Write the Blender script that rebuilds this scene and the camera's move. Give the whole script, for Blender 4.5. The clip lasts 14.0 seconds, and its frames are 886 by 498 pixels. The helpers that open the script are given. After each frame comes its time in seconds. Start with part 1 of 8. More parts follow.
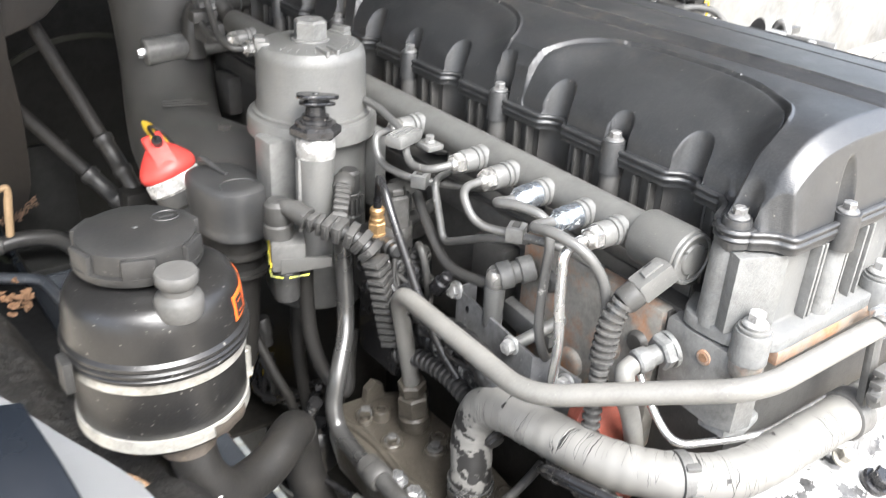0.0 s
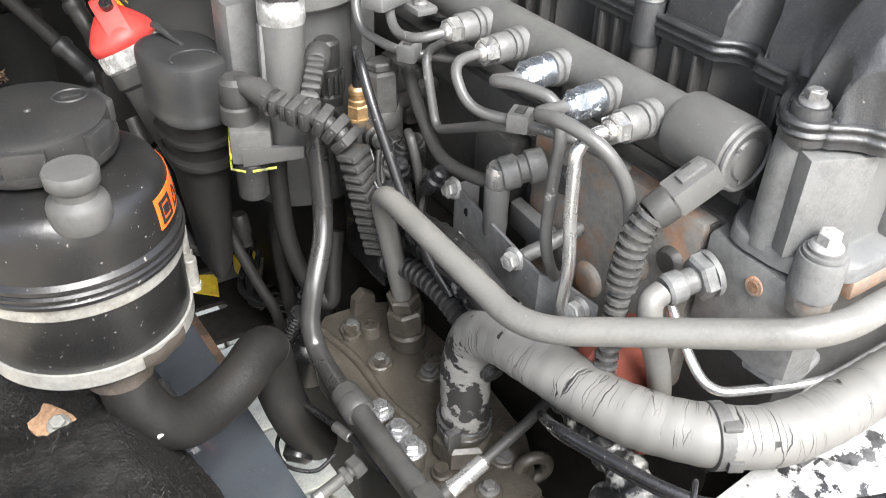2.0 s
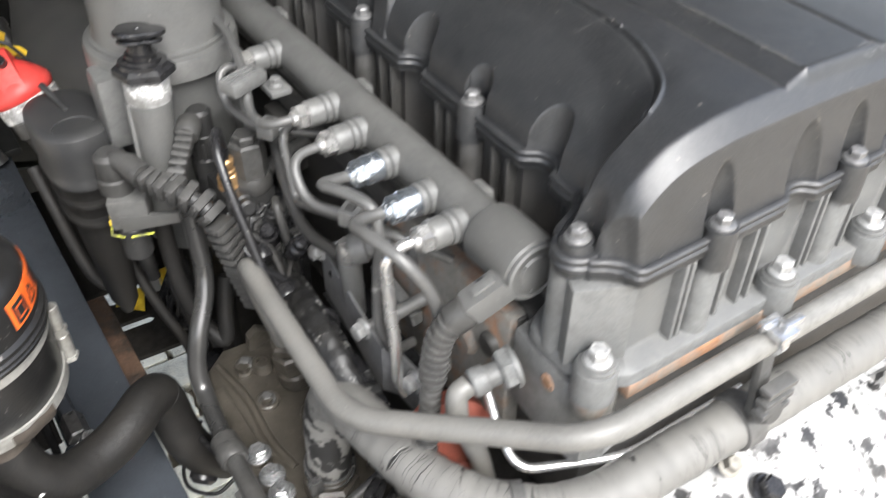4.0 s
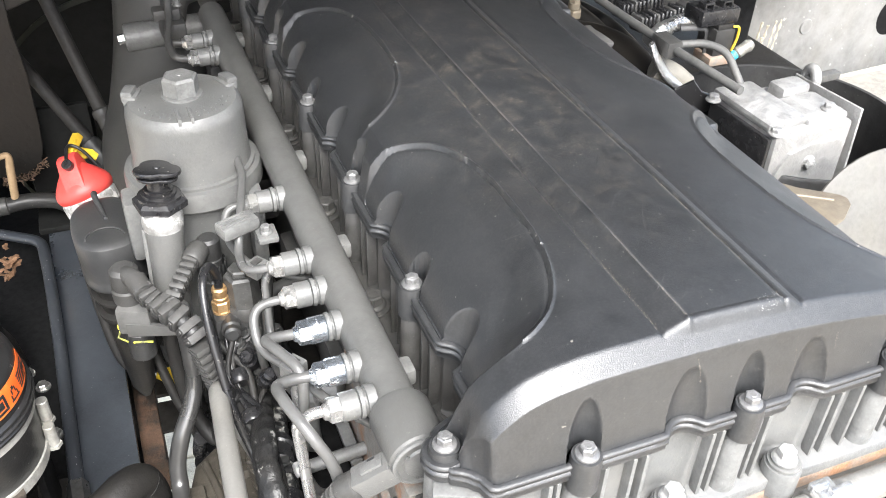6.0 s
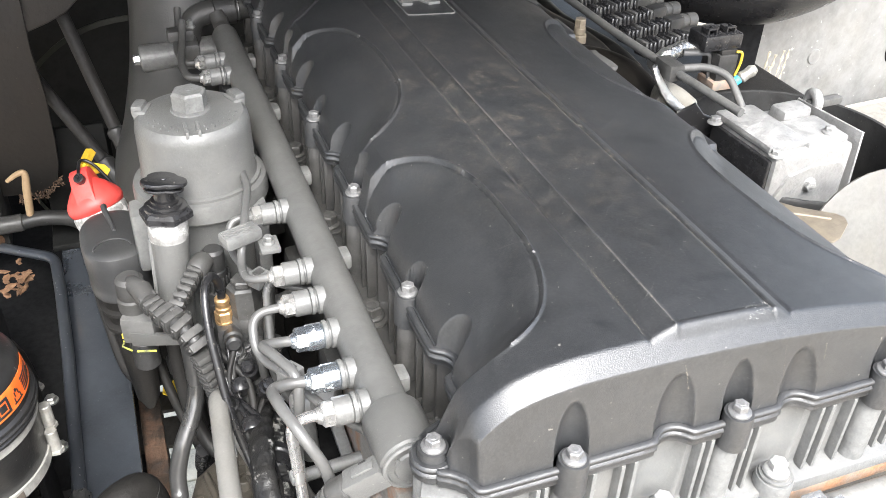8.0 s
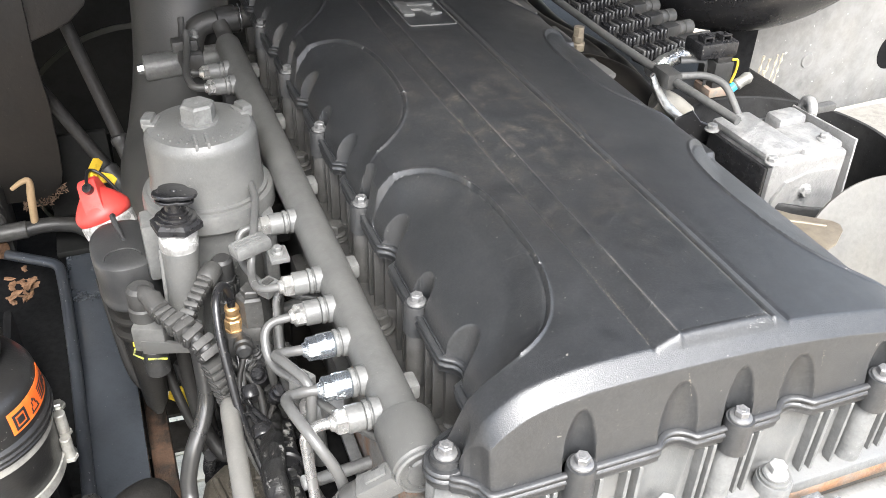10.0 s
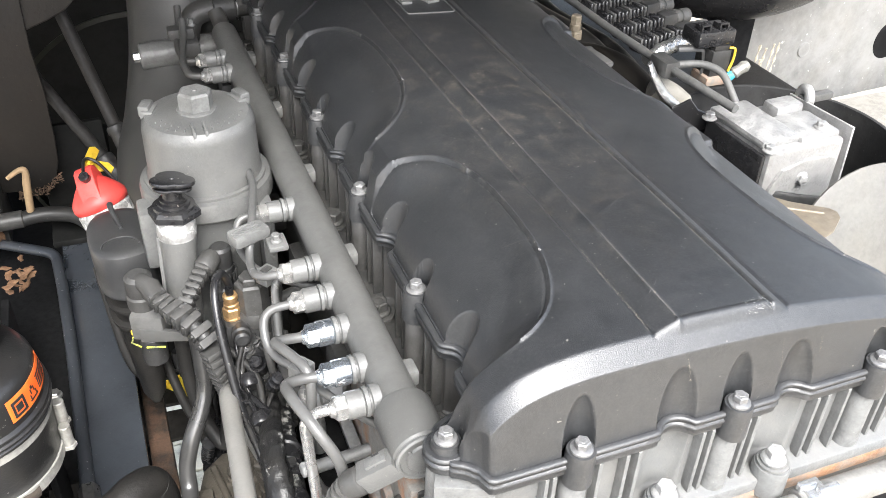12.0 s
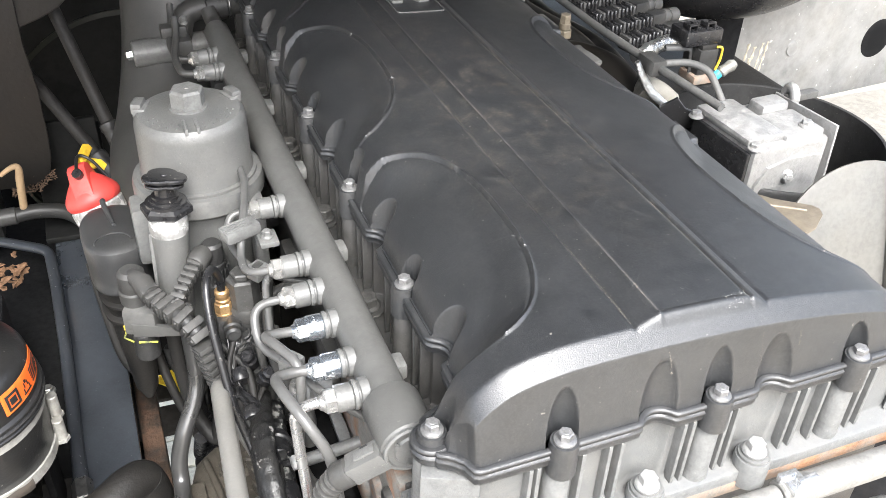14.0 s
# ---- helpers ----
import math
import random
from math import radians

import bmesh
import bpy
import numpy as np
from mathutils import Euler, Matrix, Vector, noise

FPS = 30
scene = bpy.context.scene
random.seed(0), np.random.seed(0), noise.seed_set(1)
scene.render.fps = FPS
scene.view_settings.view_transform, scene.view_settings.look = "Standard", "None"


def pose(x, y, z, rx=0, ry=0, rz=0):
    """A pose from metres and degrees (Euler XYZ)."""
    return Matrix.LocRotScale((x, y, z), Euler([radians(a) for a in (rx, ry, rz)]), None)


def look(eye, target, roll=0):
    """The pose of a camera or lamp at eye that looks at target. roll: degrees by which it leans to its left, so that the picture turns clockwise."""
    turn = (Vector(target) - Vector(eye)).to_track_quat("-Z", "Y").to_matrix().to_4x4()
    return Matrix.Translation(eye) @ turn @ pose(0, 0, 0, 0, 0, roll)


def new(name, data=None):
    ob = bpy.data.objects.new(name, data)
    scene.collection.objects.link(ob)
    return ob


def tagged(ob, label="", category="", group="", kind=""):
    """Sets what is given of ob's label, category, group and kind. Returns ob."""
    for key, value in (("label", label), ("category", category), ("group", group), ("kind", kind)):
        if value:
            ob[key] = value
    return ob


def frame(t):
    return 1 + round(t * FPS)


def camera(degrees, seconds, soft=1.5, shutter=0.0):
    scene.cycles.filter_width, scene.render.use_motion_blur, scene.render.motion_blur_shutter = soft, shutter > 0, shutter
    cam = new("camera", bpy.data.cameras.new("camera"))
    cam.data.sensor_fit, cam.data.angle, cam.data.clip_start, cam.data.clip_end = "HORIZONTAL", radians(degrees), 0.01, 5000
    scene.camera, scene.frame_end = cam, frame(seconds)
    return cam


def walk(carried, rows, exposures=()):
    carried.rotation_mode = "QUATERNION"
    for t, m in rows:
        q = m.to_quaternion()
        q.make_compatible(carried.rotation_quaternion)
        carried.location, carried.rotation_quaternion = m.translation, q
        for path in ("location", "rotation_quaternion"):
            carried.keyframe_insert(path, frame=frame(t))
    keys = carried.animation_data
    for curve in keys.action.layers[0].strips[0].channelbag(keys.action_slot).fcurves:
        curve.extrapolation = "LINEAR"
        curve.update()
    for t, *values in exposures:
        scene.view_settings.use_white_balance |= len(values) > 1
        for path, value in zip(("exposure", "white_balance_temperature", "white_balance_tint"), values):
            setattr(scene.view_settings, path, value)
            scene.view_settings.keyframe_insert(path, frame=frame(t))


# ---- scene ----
cam = camera(53.2, 14.0, soft=0.8, shutter=0.4)
PATH = [
    (0, (-0.578, -0.335, 1.572), (0.514, 1.052, 0.631), 3.1),
    (0.5, (-0.599, -0.336, 1.629), (0.392, 0.991, 0.508), 3.0),
    (1, (-0.539, -0.29, 1.586), (0.435, 1.038, 0.451), 3.0),
    (1.5, (-0.456, -0.263, 1.554), (0.497, 1.071, 0.408), 2.5),
    (2, (-0.454, -0.248, 1.508), (0.475, 1.076, 0.331), 2.1),
    (2.5, (-0.434, -0.265, 1.509), (0.455, 1.009, 0.25), 1.9),
    (3, (-0.406, -0.296, 1.509), (0.46, 0.96, 0.216), 1.3),
    (3.5, (-0.393, -0.308, 1.548), (0.452, 0.942, 0.235), 0.5),
    (4, (-0.333, -0.289, 1.636), (0.523, 0.953, 0.323), 1.1),
    (4.2, (-0.297, -0.302, 1.663), (0.546, 0.938, 0.339), 0.8),
    (6.3, (-0.173, -0.355, 1.742), (0.423, 1.133, 0.546), 2.1),
    (6.5, (-0.163, -0.361, 1.735), (0.426, 1.136, 0.546), 1.9),
    (7, (-0.177, -0.363, 1.734), (0.404, 1.148, 0.559), 1.6),
    (7.5, (-0.179, -0.368, 1.732), (0.414, 1.154, 0.578), 1.8),
    (10, (-0.195, -0.377, 1.753), (0.416, 1.136, 0.596), 1.9),
    (10.5, (-0.198, -0.371, 1.756), (0.417, 1.137, 0.597), 1.9),
    (11, (-0.193, -0.373, 1.757), (0.422, 1.133, 0.594), 1.9),
    (11.5, (-0.198, -0.379, 1.75), (0.419, 1.123, 0.582), 2.0),
    (12, (-0.199, -0.378, 1.75), (0.419, 1.12, 0.578), 2.1),
    (12.5, (-0.198, -0.377, 1.753), (0.424, 1.121, 0.583), 2.3),
    (13, (-0.198, -0.379, 1.754), (0.423, 1.116, 0.581), 2.3),
    (13.5, (-0.196, -0.387, 1.758), (0.429, 1.105, 0.581), 2.4),
    (14, (-0.198, -0.39, 1.756), (0.431, 1.101, 0.58), 2.4),
]
walk(cam, [(t, look(eye, target, roll)) for t, eye, target, roll in PATH], [(0, 2.47), (1.0, 2.3), (2.0, 2.08), (2.5, 2.06), (3.0, 1.66), (3.6, 1.6), (4.2, 1.7), (6.3, 2.31), (7.5, 2.31), (10.0, 2.2), (14.0, 2.2)])

# ---- world and light ----
world = bpy.data.worlds.new("sky")
scene.world = world
world.use_nodes = True
wn = world.node_tree.nodes
sky = wn.new("ShaderNodeTexSky")
sky.sky_type, sky.sun_disc = "NISHITA", False
SUN_EL, SUN_AZ = radians(52), radians(188)
sky.sun_elevation, sky.sun_rotation = SUN_EL, SUN_AZ
sky.air_density, sky.dust_density, sky.ozone_density = 1.0, 4.0, 1.0
SKY = 0.15
wn["Background"].inputs["Strength"].default_value = SKY
pale = wn.new("ShaderNodeHueSaturation")
pale.inputs["Saturation"].default_value = 0.62
world.node_tree.links.new(sky.outputs[0], pale.inputs["Color"])
world.node_tree.links.new(pale.outputs[0], wn["Background"].inputs["Color"])
sun = new("sun", bpy.data.lights.new("sun", "SUN"))
sun.data.energy, sun.data.angle, sun.data.color = 1.5, radians(30), (0.935, 0.98, 1.0)
sun_from = Vector((math.sin(SUN_AZ) * math.cos(SUN_EL), math.cos(SUN_AZ) * math.cos(SUN_EL), math.sin(SUN_EL)))
sun.matrix_world = look(sun_from * 20, (0, 0, 0))


# ---- materials ----
def material(name, color, rough=0.5, metal=0.0, dust=0.0, dust_color=(0.3, 0.28, 0.25), grain=0.12, scale=60.0,
             bump=0.05, bump_scale=400.0, patch=None, patch_amount=0.5, patch_scale=25.0, patch_rough=0.6, patch_metal=0.0,
             speck=0.0, speck_scale=500.0, speck_color=(0.75, 0.73, 0.7), top_dust=0.0, coat=0.0, random_tint=0.0, patch_soft=0.04, spec=0.5, fine_mix=0.35, cracks=0.0, crack_scale=40.0, crack_color=(0.03, 0.03, 0.03), wear=0.45):
    """A surface with a base colour, fine grain, broad mottling, dust and an optional second colour in patches."""
    m = bpy.data.materials.new(name)
    m.use_nodes = True
    n, l = m.node_tree.nodes, m.node_tree.links
    b = n["Principled BSDF"]
    tc = n.new("ShaderNodeTexCoord")

    def tex(s, detail=6.0, rough_=0.6):
        t = n.new("ShaderNodeTexNoise")
        t.inputs["Scale"].default_value, t.inputs["Detail"].default_value, t.inputs["Roughness"].default_value = s, detail, rough_
        l.new(tc.outputs["Object"], t.inputs["Vector"])
        return t

    def ramp(src, lo, hi):
        r = n.new("ShaderNodeMapRange")
        r.inputs["From Min"].default_value, r.inputs["From Max"].default_value = lo, hi
        l.new(src, r.inputs["Value"])
        return r.outputs["Result"]

    def mix(fac, a, c):
        x = n.new("ShaderNodeMix")
        x.data_type = "RGBA"
        for k, v in ((0, fac), (6, a), (7, c)):
            if isinstance(v, (float, int)):
                x.inputs[k].default_value = v
            elif isinstance(v, tuple):
                x.inputs[k].default_value = (*v, 1)
            else:
                l.new(v, x.inputs[k])
        return x.outputs[2]

    def mul(a, c):
        x = n.new("ShaderNodeMath")
        x.operation = "MULTIPLY"
        for k, v in ((0, a), (1, c)):
            if isinstance(v, (float, int)):
                x.inputs[k].default_value = v
            else:
                l.new(v, x.inputs[k])
        return x.outputs[0]

    fine, broad = tex(scale * 6, 4), tex(scale / 5, 5)
    dark = tuple(c * (1 - 2 * grain) for c in color)
    light = tuple(min(1, c * (1 + 2 * grain)) for c in color)
    col = mix(ramp(broad.outputs["Fac"], 0.3, 0.7), dark, light)
    col = mix(mul(ramp(fine.outputs["Fac"], 0.35, 0.65), fine_mix), col, light)
    if random_tint:
        oi = n.new("ShaderNodeObjectInfo")
        col = mix(mul(oi.outputs["Random"], random_tint), col, tuple(c * 0.55 for c in color))
    rough_out, metal_out = None, None
    if patch:
        pn = tex(patch_scale, 8, 0.65)
        pm = ramp(pn.outputs["Fac"], 1 - patch_amount - patch_soft, 1 - patch_amount + patch_soft)
        col = mix(pm, col, patch)
        x = n.new("ShaderNodeMix")
        x.inputs[2].default_value, x.inputs[3].default_value = rough, patch_rough
        l.new(pm, x.inputs[0])
        rough_out = x.outputs[0]
        y = n.new("ShaderNodeMix")
        y.inputs[2].default_value, y.inputs[3].default_value = metal, patch_metal
        l.new(pm, y.inputs[0])
        metal_out = y.outputs[0]
    if dust:
        d = tex(scale / 3, 8, 0.7)
        col = mix(mul(ramp(d.outputs["Fac"], 0.42, 0.72), dust), col, dust_color)
    if top_dust:
        g = n.new("ShaderNodeNewGeometry")
        sx = n.new("ShaderNodeSeparateXYZ")
        l.new(g.outputs["Normal"], sx.inputs[0])
        d = tex(scale / 2, 8, 0.7)
        col = mix(mul(mul(ramp(sx.outputs["Z"], 0.2, 0.95), ramp(d.outputs["Fac"], 0.3, 0.7)), top_dust), col, dust_color)
    if cracks:
        wob = tex(crack_scale * 0.8, 3)
        vm = n.new("ShaderNodeVectorMath")
        vm.operation = "MULTIPLY_ADD"
        l.new(wob.outputs["Color"], vm.inputs[0])
        vm.inputs[1].default_value = (0.02, 0.02, 0.02)
        l.new(tc.outputs["Object"], vm.inputs[2])
        vo = n.new("ShaderNodeTexVoronoi")
        vo.feature = "DISTANCE_TO_EDGE"
        vo.inputs["Scale"].default_value = crack_scale
        l.new(vm.outputs[0], vo.inputs["Vector"])
        gate = tex(crack_scale * 0.5, 2)
        col = mix(mul(mul(ramp(vo.outputs["Distance"], 0.035, 0.012), ramp(gate.outputs["Fac"], 0.48, 0.56)), cracks), col, crack_color)
    if wear:
        g = n.new("ShaderNodeNewGeometry")
        rub = tex(scale * 1.5, 6, 0.7)
        edge = mul(ramp(g.outputs["Pointiness"], 0.52, 0.60), ramp(rub.outputs["Fac"], 0.35, 0.6))
        col = mix(mul(edge, wear), col, tuple(min(1, c * 2.2 + 0.02) for c in color))
    if speck:
        v = tex(speck_scale, 2, 0.5)
        col = mix(mul(ramp(v.outputs["Fac"], 0.70, 0.76), speck), col, speck_color)
    l.new(col, b.inputs["Base Color"])
    if rough_out:
        l.new(rough_out, b.inputs["Roughness"])
        l.new(metal_out, b.inputs["Metallic"])
    else:
        r = n.new("ShaderNodeMapRange")
        r.inputs["To Min"].default_value, r.inputs["To Max"].default_value = max(0.05, rough - 0.1), min(1, rough + 0.12)
        l.new(broad.outputs["Fac"], r.inputs["Value"])
        l.new(r.outputs["Result"], b.inputs["Roughness"])
        b.inputs["Metallic"].default_value = metal
    b.inputs["Coat Weight"].default_value = coat
    b.inputs["Specular IOR Level"].default_value = spec
    if bump:
        bn = n.new("ShaderNodeBump")
        bn.inputs["Strength"].default_value, bn.inputs["Distance"].default_value = bump, 0.004
        bt = tex(bump_scale, 4)
        l.new(bt.outputs["Fac"], bn.inputs["Height"])
        l.new(bn.outputs["Normal"], b.inputs["Normal"])
    return m


RUST = (0.27, 0.115, 0.05)
PAINT = material("grey_paint", (0.097, 0.0975, 0.0945), 0.36, dust=0.30, dust_color=(0.160, 0.154, 0.142), bump=0.16, bump_scale=520, speck=0.35, speck_scale=420, speck_color=(0.31, 0.29, 0.26))
RAIL = material("rail_paint", (0.080, 0.080, 0.0765), 0.40, dust=0.3, dust_color=(0.118, 0.114, 0.105), bump=0.10, bump_scale=600, scale=30, grain=0.06, wear=0.3, speck=0.35, speck_scale=300, speck_color=(0.25, 0.235, 0.21))
PAINT_DARK = material("dark_grey_paint", (0.036, 0.0355, 0.034), 0.42, dust=0.25, dust_color=(0.08, 0.075, 0.067), bump=0.10, bump_scale=600, speck=0.3, speck_scale=380, speck_color=(0.22, 0.2, 0.18), spec=0.4)
PAINT_RUST = material("grey_paint_rusty", (0.160, 0.154, 0.141), 0.55, patch=(0.30, 0.138, 0.062), patch_amount=0.43, patch_soft=0.08, patch_scale=22, patch_rough=0.85, bump=0.20, bump_scale=300, dust=0.35, dust_color=(0.21, 0.19, 0.16))
CAST = material("cast_grey", (0.104, 0.106, 0.104), 0.45, dust=0.4, dust_color=(0.185, 0.176, 0.160), bump=0.18, bump_scale=550, speck=0.4, speck_scale=420, speck_color=(0.36, 0.34, 0.31), scale=80)
RUSTY = material("rust", (0.25, 0.130, 0.070), 0.85, grain=0.35, patch=(0.19, 0.18, 0.16), patch_amount=0.52, patch_soft=0.10, patch_scale=26, bump=0.25)
PUMP = material("oily_cast", (0.038, 0.0335, 0.027), 0.30, dust=0.55, dust_color=(0.115, 0.102, 0.083), bump=0.25, bump_scale=220, speck=0.4, speck_scale=260, speck_color=(0.17, 0.148, 0.12), scale=45, grain=0.2)
ZINC = material("zinc_plate", (0.60, 0.61, 0.62), 0.24, 0.9, dust=0.3, dust_color=(0.36, 0.345, 0.32), bump=0.05)
ZINC_NUT = material("blue_zinc_nut", (0.42, 0.47, 0.54), 0.22, 0.9, patch=(0.17, 0.167, 0.158), patch_amount=0.40, patch_soft=0.02, patch_scale=110, patch_rough=0.45, dust=0.3, dust_color=(0.62, 0.62, 0.61), bump=0.10)
WASHER = material("pale_cast_steel", (0.27, 0.27, 0.265), 0.4, 0.3, dust=0.35, dust_color=(0.2, 0.19, 0.175), bump=0.1)
DRIP = material("dried_drip", (0.40, 0.36, 0.28), 0.7, bump=0.1)
BOLT = material("dull_zinc", (0.34, 0.337, 0.325), 0.36, 0.8, dust=0.4, dust_color=(0.2, 0.19, 0.175), bump=0.06)
STEEL = material("bright_steel", (0.78, 0.775, 0.76), 0.25, 0.85, bump=0.02, grain=0.05, wear=0.0)
DULL_STEEL = material("dull_steel", (0.125, 0.124, 0.122), 0.26, 0.75, dust=0.25, dust_color=(0.10, 0.096, 0.09), bump=0.03)
CHIPPED = material("chipped_paint_nut", (0.105, 0.103, 0.097), 0.45, patch=(0.68, 0.67, 0.65), patch_amount=0.50, patch_soft=0.015, patch_scale=75, patch_rough=0.30, patch_metal=0.85, bump=0.10)
CHIPPED_PIPE = material("chipped_paint_pipe", (0.076, 0.0755, 0.073), 0.30, patch=(0.55, 0.54, 0.52), patch_amount=0.33, patch_scale=60, patch_rough=0.32, patch_metal=0.7, bump=0.05)
RUBBER = material("black_rubber", (0.013, 0.0125, 0.012), 0.55, dust=0.3, dust_color=(0.042, 0.037, 0.031), bump=0.12, speck=0.3, speck_scale=300, speck_color=(0.12, 0.105, 0.09), spec=0.3)
PLASTIC = material("black_plastic", (0.010, 0.010, 0.011), 0.26, dust=0.28, dust_color=(0.042, 0.039, 0.035), speck=0.5, speck_scale=300, speck_color=(0.3, 0.28, 0.25), bump=0.07)
TANK = material("dusty_tank_plastic", (0.0105, 0.0105, 0.0108), 0.32, dust=0.28, dust_color=(0.048, 0.045, 0.041), speck=0.6, speck_scale=260, speck_color=(0.34, 0.32, 0.29), bump=0.08, scale=30)
DARK_PLASTIC = material("dark_plastic", (0.020, 0.020, 0.020), 0.42, dust=0.32, dust_color=(0.06, 0.056, 0.05), bump=0.1, speck=0.4, speck_scale=320, speck_color=(0.2, 0.185, 0.165), spec=0.4)
DUSTY_PLASTIC = material("dusty_grey_plastic", (0.062, 0.0615, 0.0595), 0.58, dust=0.3, dust_color=(0.15, 0.14, 0.125), bump=0.08)
CONDUIT_GREY = material("dusty_conduit", (0.030, 0.0298, 0.029), 0.55, dust=0.35, dust_color=(0.085, 0.08, 0.071), bump=0.12, speck=0.4, speck_scale=340, speck_color=(0.2, 0.18, 0.16))
CONDUIT = material("worn_shiny_conduit", (0.044, 0.0435, 0.042), 0.22, dust=0.4, dust_color=(0.11, 0.104, 0.094), bump=0.08, wear=1.0, speck=0.5, speck_scale=260, speck_color=(0.3, 0.28, 0.25))
DUCT = material("dark_cast_duct", (0.050, 0.050, 0.0485), 0.38, dust=0.35, dust_color=(0.10, 0.095, 0.086), bump=0.10, scale=25)
BREATHER = material("matt_grey_plastic", (0.032, 0.0325, 0.0335), 0.42, dust=0.3, dust_color=(0.085, 0.082, 0.076), bump=0.08)
CUFF = material("flaked_tape", (0.014, 0.014, 0.014), 0.35, patch=(0.23, 0.226, 0.212), patch_amount=0.44, patch_soft=0.03, patch_scale=75, bump=0.2, bump_scale=200)
FLAKED = material("flaked_grey_plastic", (0.185, 0.182, 0.172), 0.45, patch=(0.030, 0.030, 0.030), patch_amount=0.40, patch_soft=0.03, patch_scale=95, bump=0.3, bump_scale=200, wear=0.3)
BLACK_FLAKE = material("flaked_black_tape", (0.014, 0.014, 0.0142), 0.38, patch=(0.26, 0.255, 0.245), patch_amount=0.36, patch_soft=0.02, patch_scale=85, bump=0.5, bump_scale=150, dust=0.3, dust_color=(0.05, 0.046, 0.04))
HOSE_GREY = material("grey_hose", (0.140, 0.137, 0.128), 0.42, dust=0.35, dust_color=(0.20, 0.19, 0.17), bump=0.09, speck=0.3, speck_scale=420, speck_color=(0.36, 0.34, 0.31))
PEEL = material("peeling_white", (0.37, 0.366, 0.358), 0.5, patch=(0.020, 0.020, 0.021), patch_amount=0.445, patch_soft=0.010, patch_scale=46, patch_rough=0.4, bump=0.5, bump_scale=100, grain=0.16, speck=1.0, speck_scale=95, speck_color=(0.02, 0.02, 0.02), dust=0.5, dust_color=(0.25, 0.245, 0.235), wear=0.0)
BAND = material("dirty_band", (0.27, 0.265, 0.245), 0.40, 0.4, dust=0.6, dust_color=(0.13, 0.112, 0.085), bump=0.08, scale=45)
BEAM = material("blue_grey_paint", (0.045, 0.051, 0.060), 0.20, dust=0.18, dust_color=(0.070, 0.074, 0.079), speck=0.08, speck_scale=240, bump=0.015, coat=0.9, wear=0.1)
FOIL = material("bright_foil", (0.62, 0.62, 0.61), 0.28, 0.9, bump=0.6, bump_scale=160, wear=0.0)
PIPE_BLUE = material("blue_black_pipe", (0.030, 0.034, 0.041), 0.38, dust=0.3, dust_color=(0.075, 0.077, 0.08), speck=0.4, speck_scale=260, bump=0.02)
BRACKET = material("grey_bracket_paint", (0.125, 0.126, 0.128), 0.38, dust=0.4, dust_color=(0.20, 0.19, 0.175), speck=0.4, speck_scale=300, bump=0.06)
SUCTION = material("dusty_rubber", (0.0125, 0.0118, 0.011), 0.52, dust=0.4, dust_color=(0.034, 0.030, 0.025), bump=0.2, bump_scale=180, patch=(0.008, 0.0078, 0.0075), patch_amount=0.42, patch_soft=0.12, patch_scale=14, speck=0.2, speck_scale=200, speck_color=(0.14, 0.12, 0.1), wear=0.0)
STAIN = material("stained_neck", (0.055, 0.046, 0.038), 0.5, dust=0.4, dust_color=(0.16, 0.12, 0.085), bump=0.2, patch=(0.15, 0.12, 0.09), patch_amount=0.36, patch_scale=55)
HAIR = material("black_fibre", (0.030, 0.029, 0.027), 0.6, grain=0.3, bump=0.0, wear=0.0, spec=0.4)
SCRATCH = material("scratched_plastic", (0.085, 0.084, 0.081), 0.55, bump=0.0)
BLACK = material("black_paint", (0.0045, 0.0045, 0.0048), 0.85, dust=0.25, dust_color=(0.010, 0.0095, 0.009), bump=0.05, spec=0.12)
# near-black; the shade of the deep gaps is put into this colour
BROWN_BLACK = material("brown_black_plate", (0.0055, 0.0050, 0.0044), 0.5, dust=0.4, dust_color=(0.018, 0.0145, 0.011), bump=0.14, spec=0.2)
RUST_DARK = material("old_rust", (0.085, 0.050, 0.032), 0.85, grain=0.4, bump=0.5, bump_scale=120, patch=(0.022, 0.018, 0.015), patch_amount=0.48, patch_soft=0.1, patch_scale=30, wear=0.0)
MAT = material("hairy_black_mat", (0.036, 0.0345, 0.0332), 0.6, dust=0.5, dust_color=(0.074, 0.066, 0.057), bump=1.0, bump_scale=330, speck=0.35, speck_scale=380, speck_color=(0.2, 0.165, 0.13), spec=0.4)
RED = material("red_plastic", (0.56, 0.042, 0.036), 0.46, dust=0.25, dust_color=(0.5, 0.15, 0.12), bump=0.03, grain=0.06)
YELLOW = material("yellow_plastic", (0.62, 0.39, 0.03), 0.45, bump=0.02, grain=0.1)
LIME = material("lime_gasket", (0.40, 0.42, 0.03), 0.5, bump=0.02, grain=0.3, patch=(0.06, 0.058, 0.05), patch_amount=0.52, patch_scale=110)
ORANGE = material("orange_label", (0.74, 0.115, 0.018), 0.4, bump=0.0, grain=0.04)
INK = material("black_ink", (0.012, 0.012, 0.012), 0.5, bump=0.0)
BRASS = material("brass", (0.46, 0.29, 0.14), 0.42, 0.8, dust=0.3, dust_color=(0.30, 0.22, 0.14), bump=0.06)
WHITE = material("flaking_white_paint", (0.55, 0.54, 0.52), 0.55, patch=(0.12, 0.118, 0.11), patch_amount=0.52, patch_scale=75, bump=0.15, dust=0.4, dust_color=(0.3, 0.285, 0.26))
WOOD = material("dry_twig", (0.27, 0.185, 0.105), 0.7, bump=0.1)
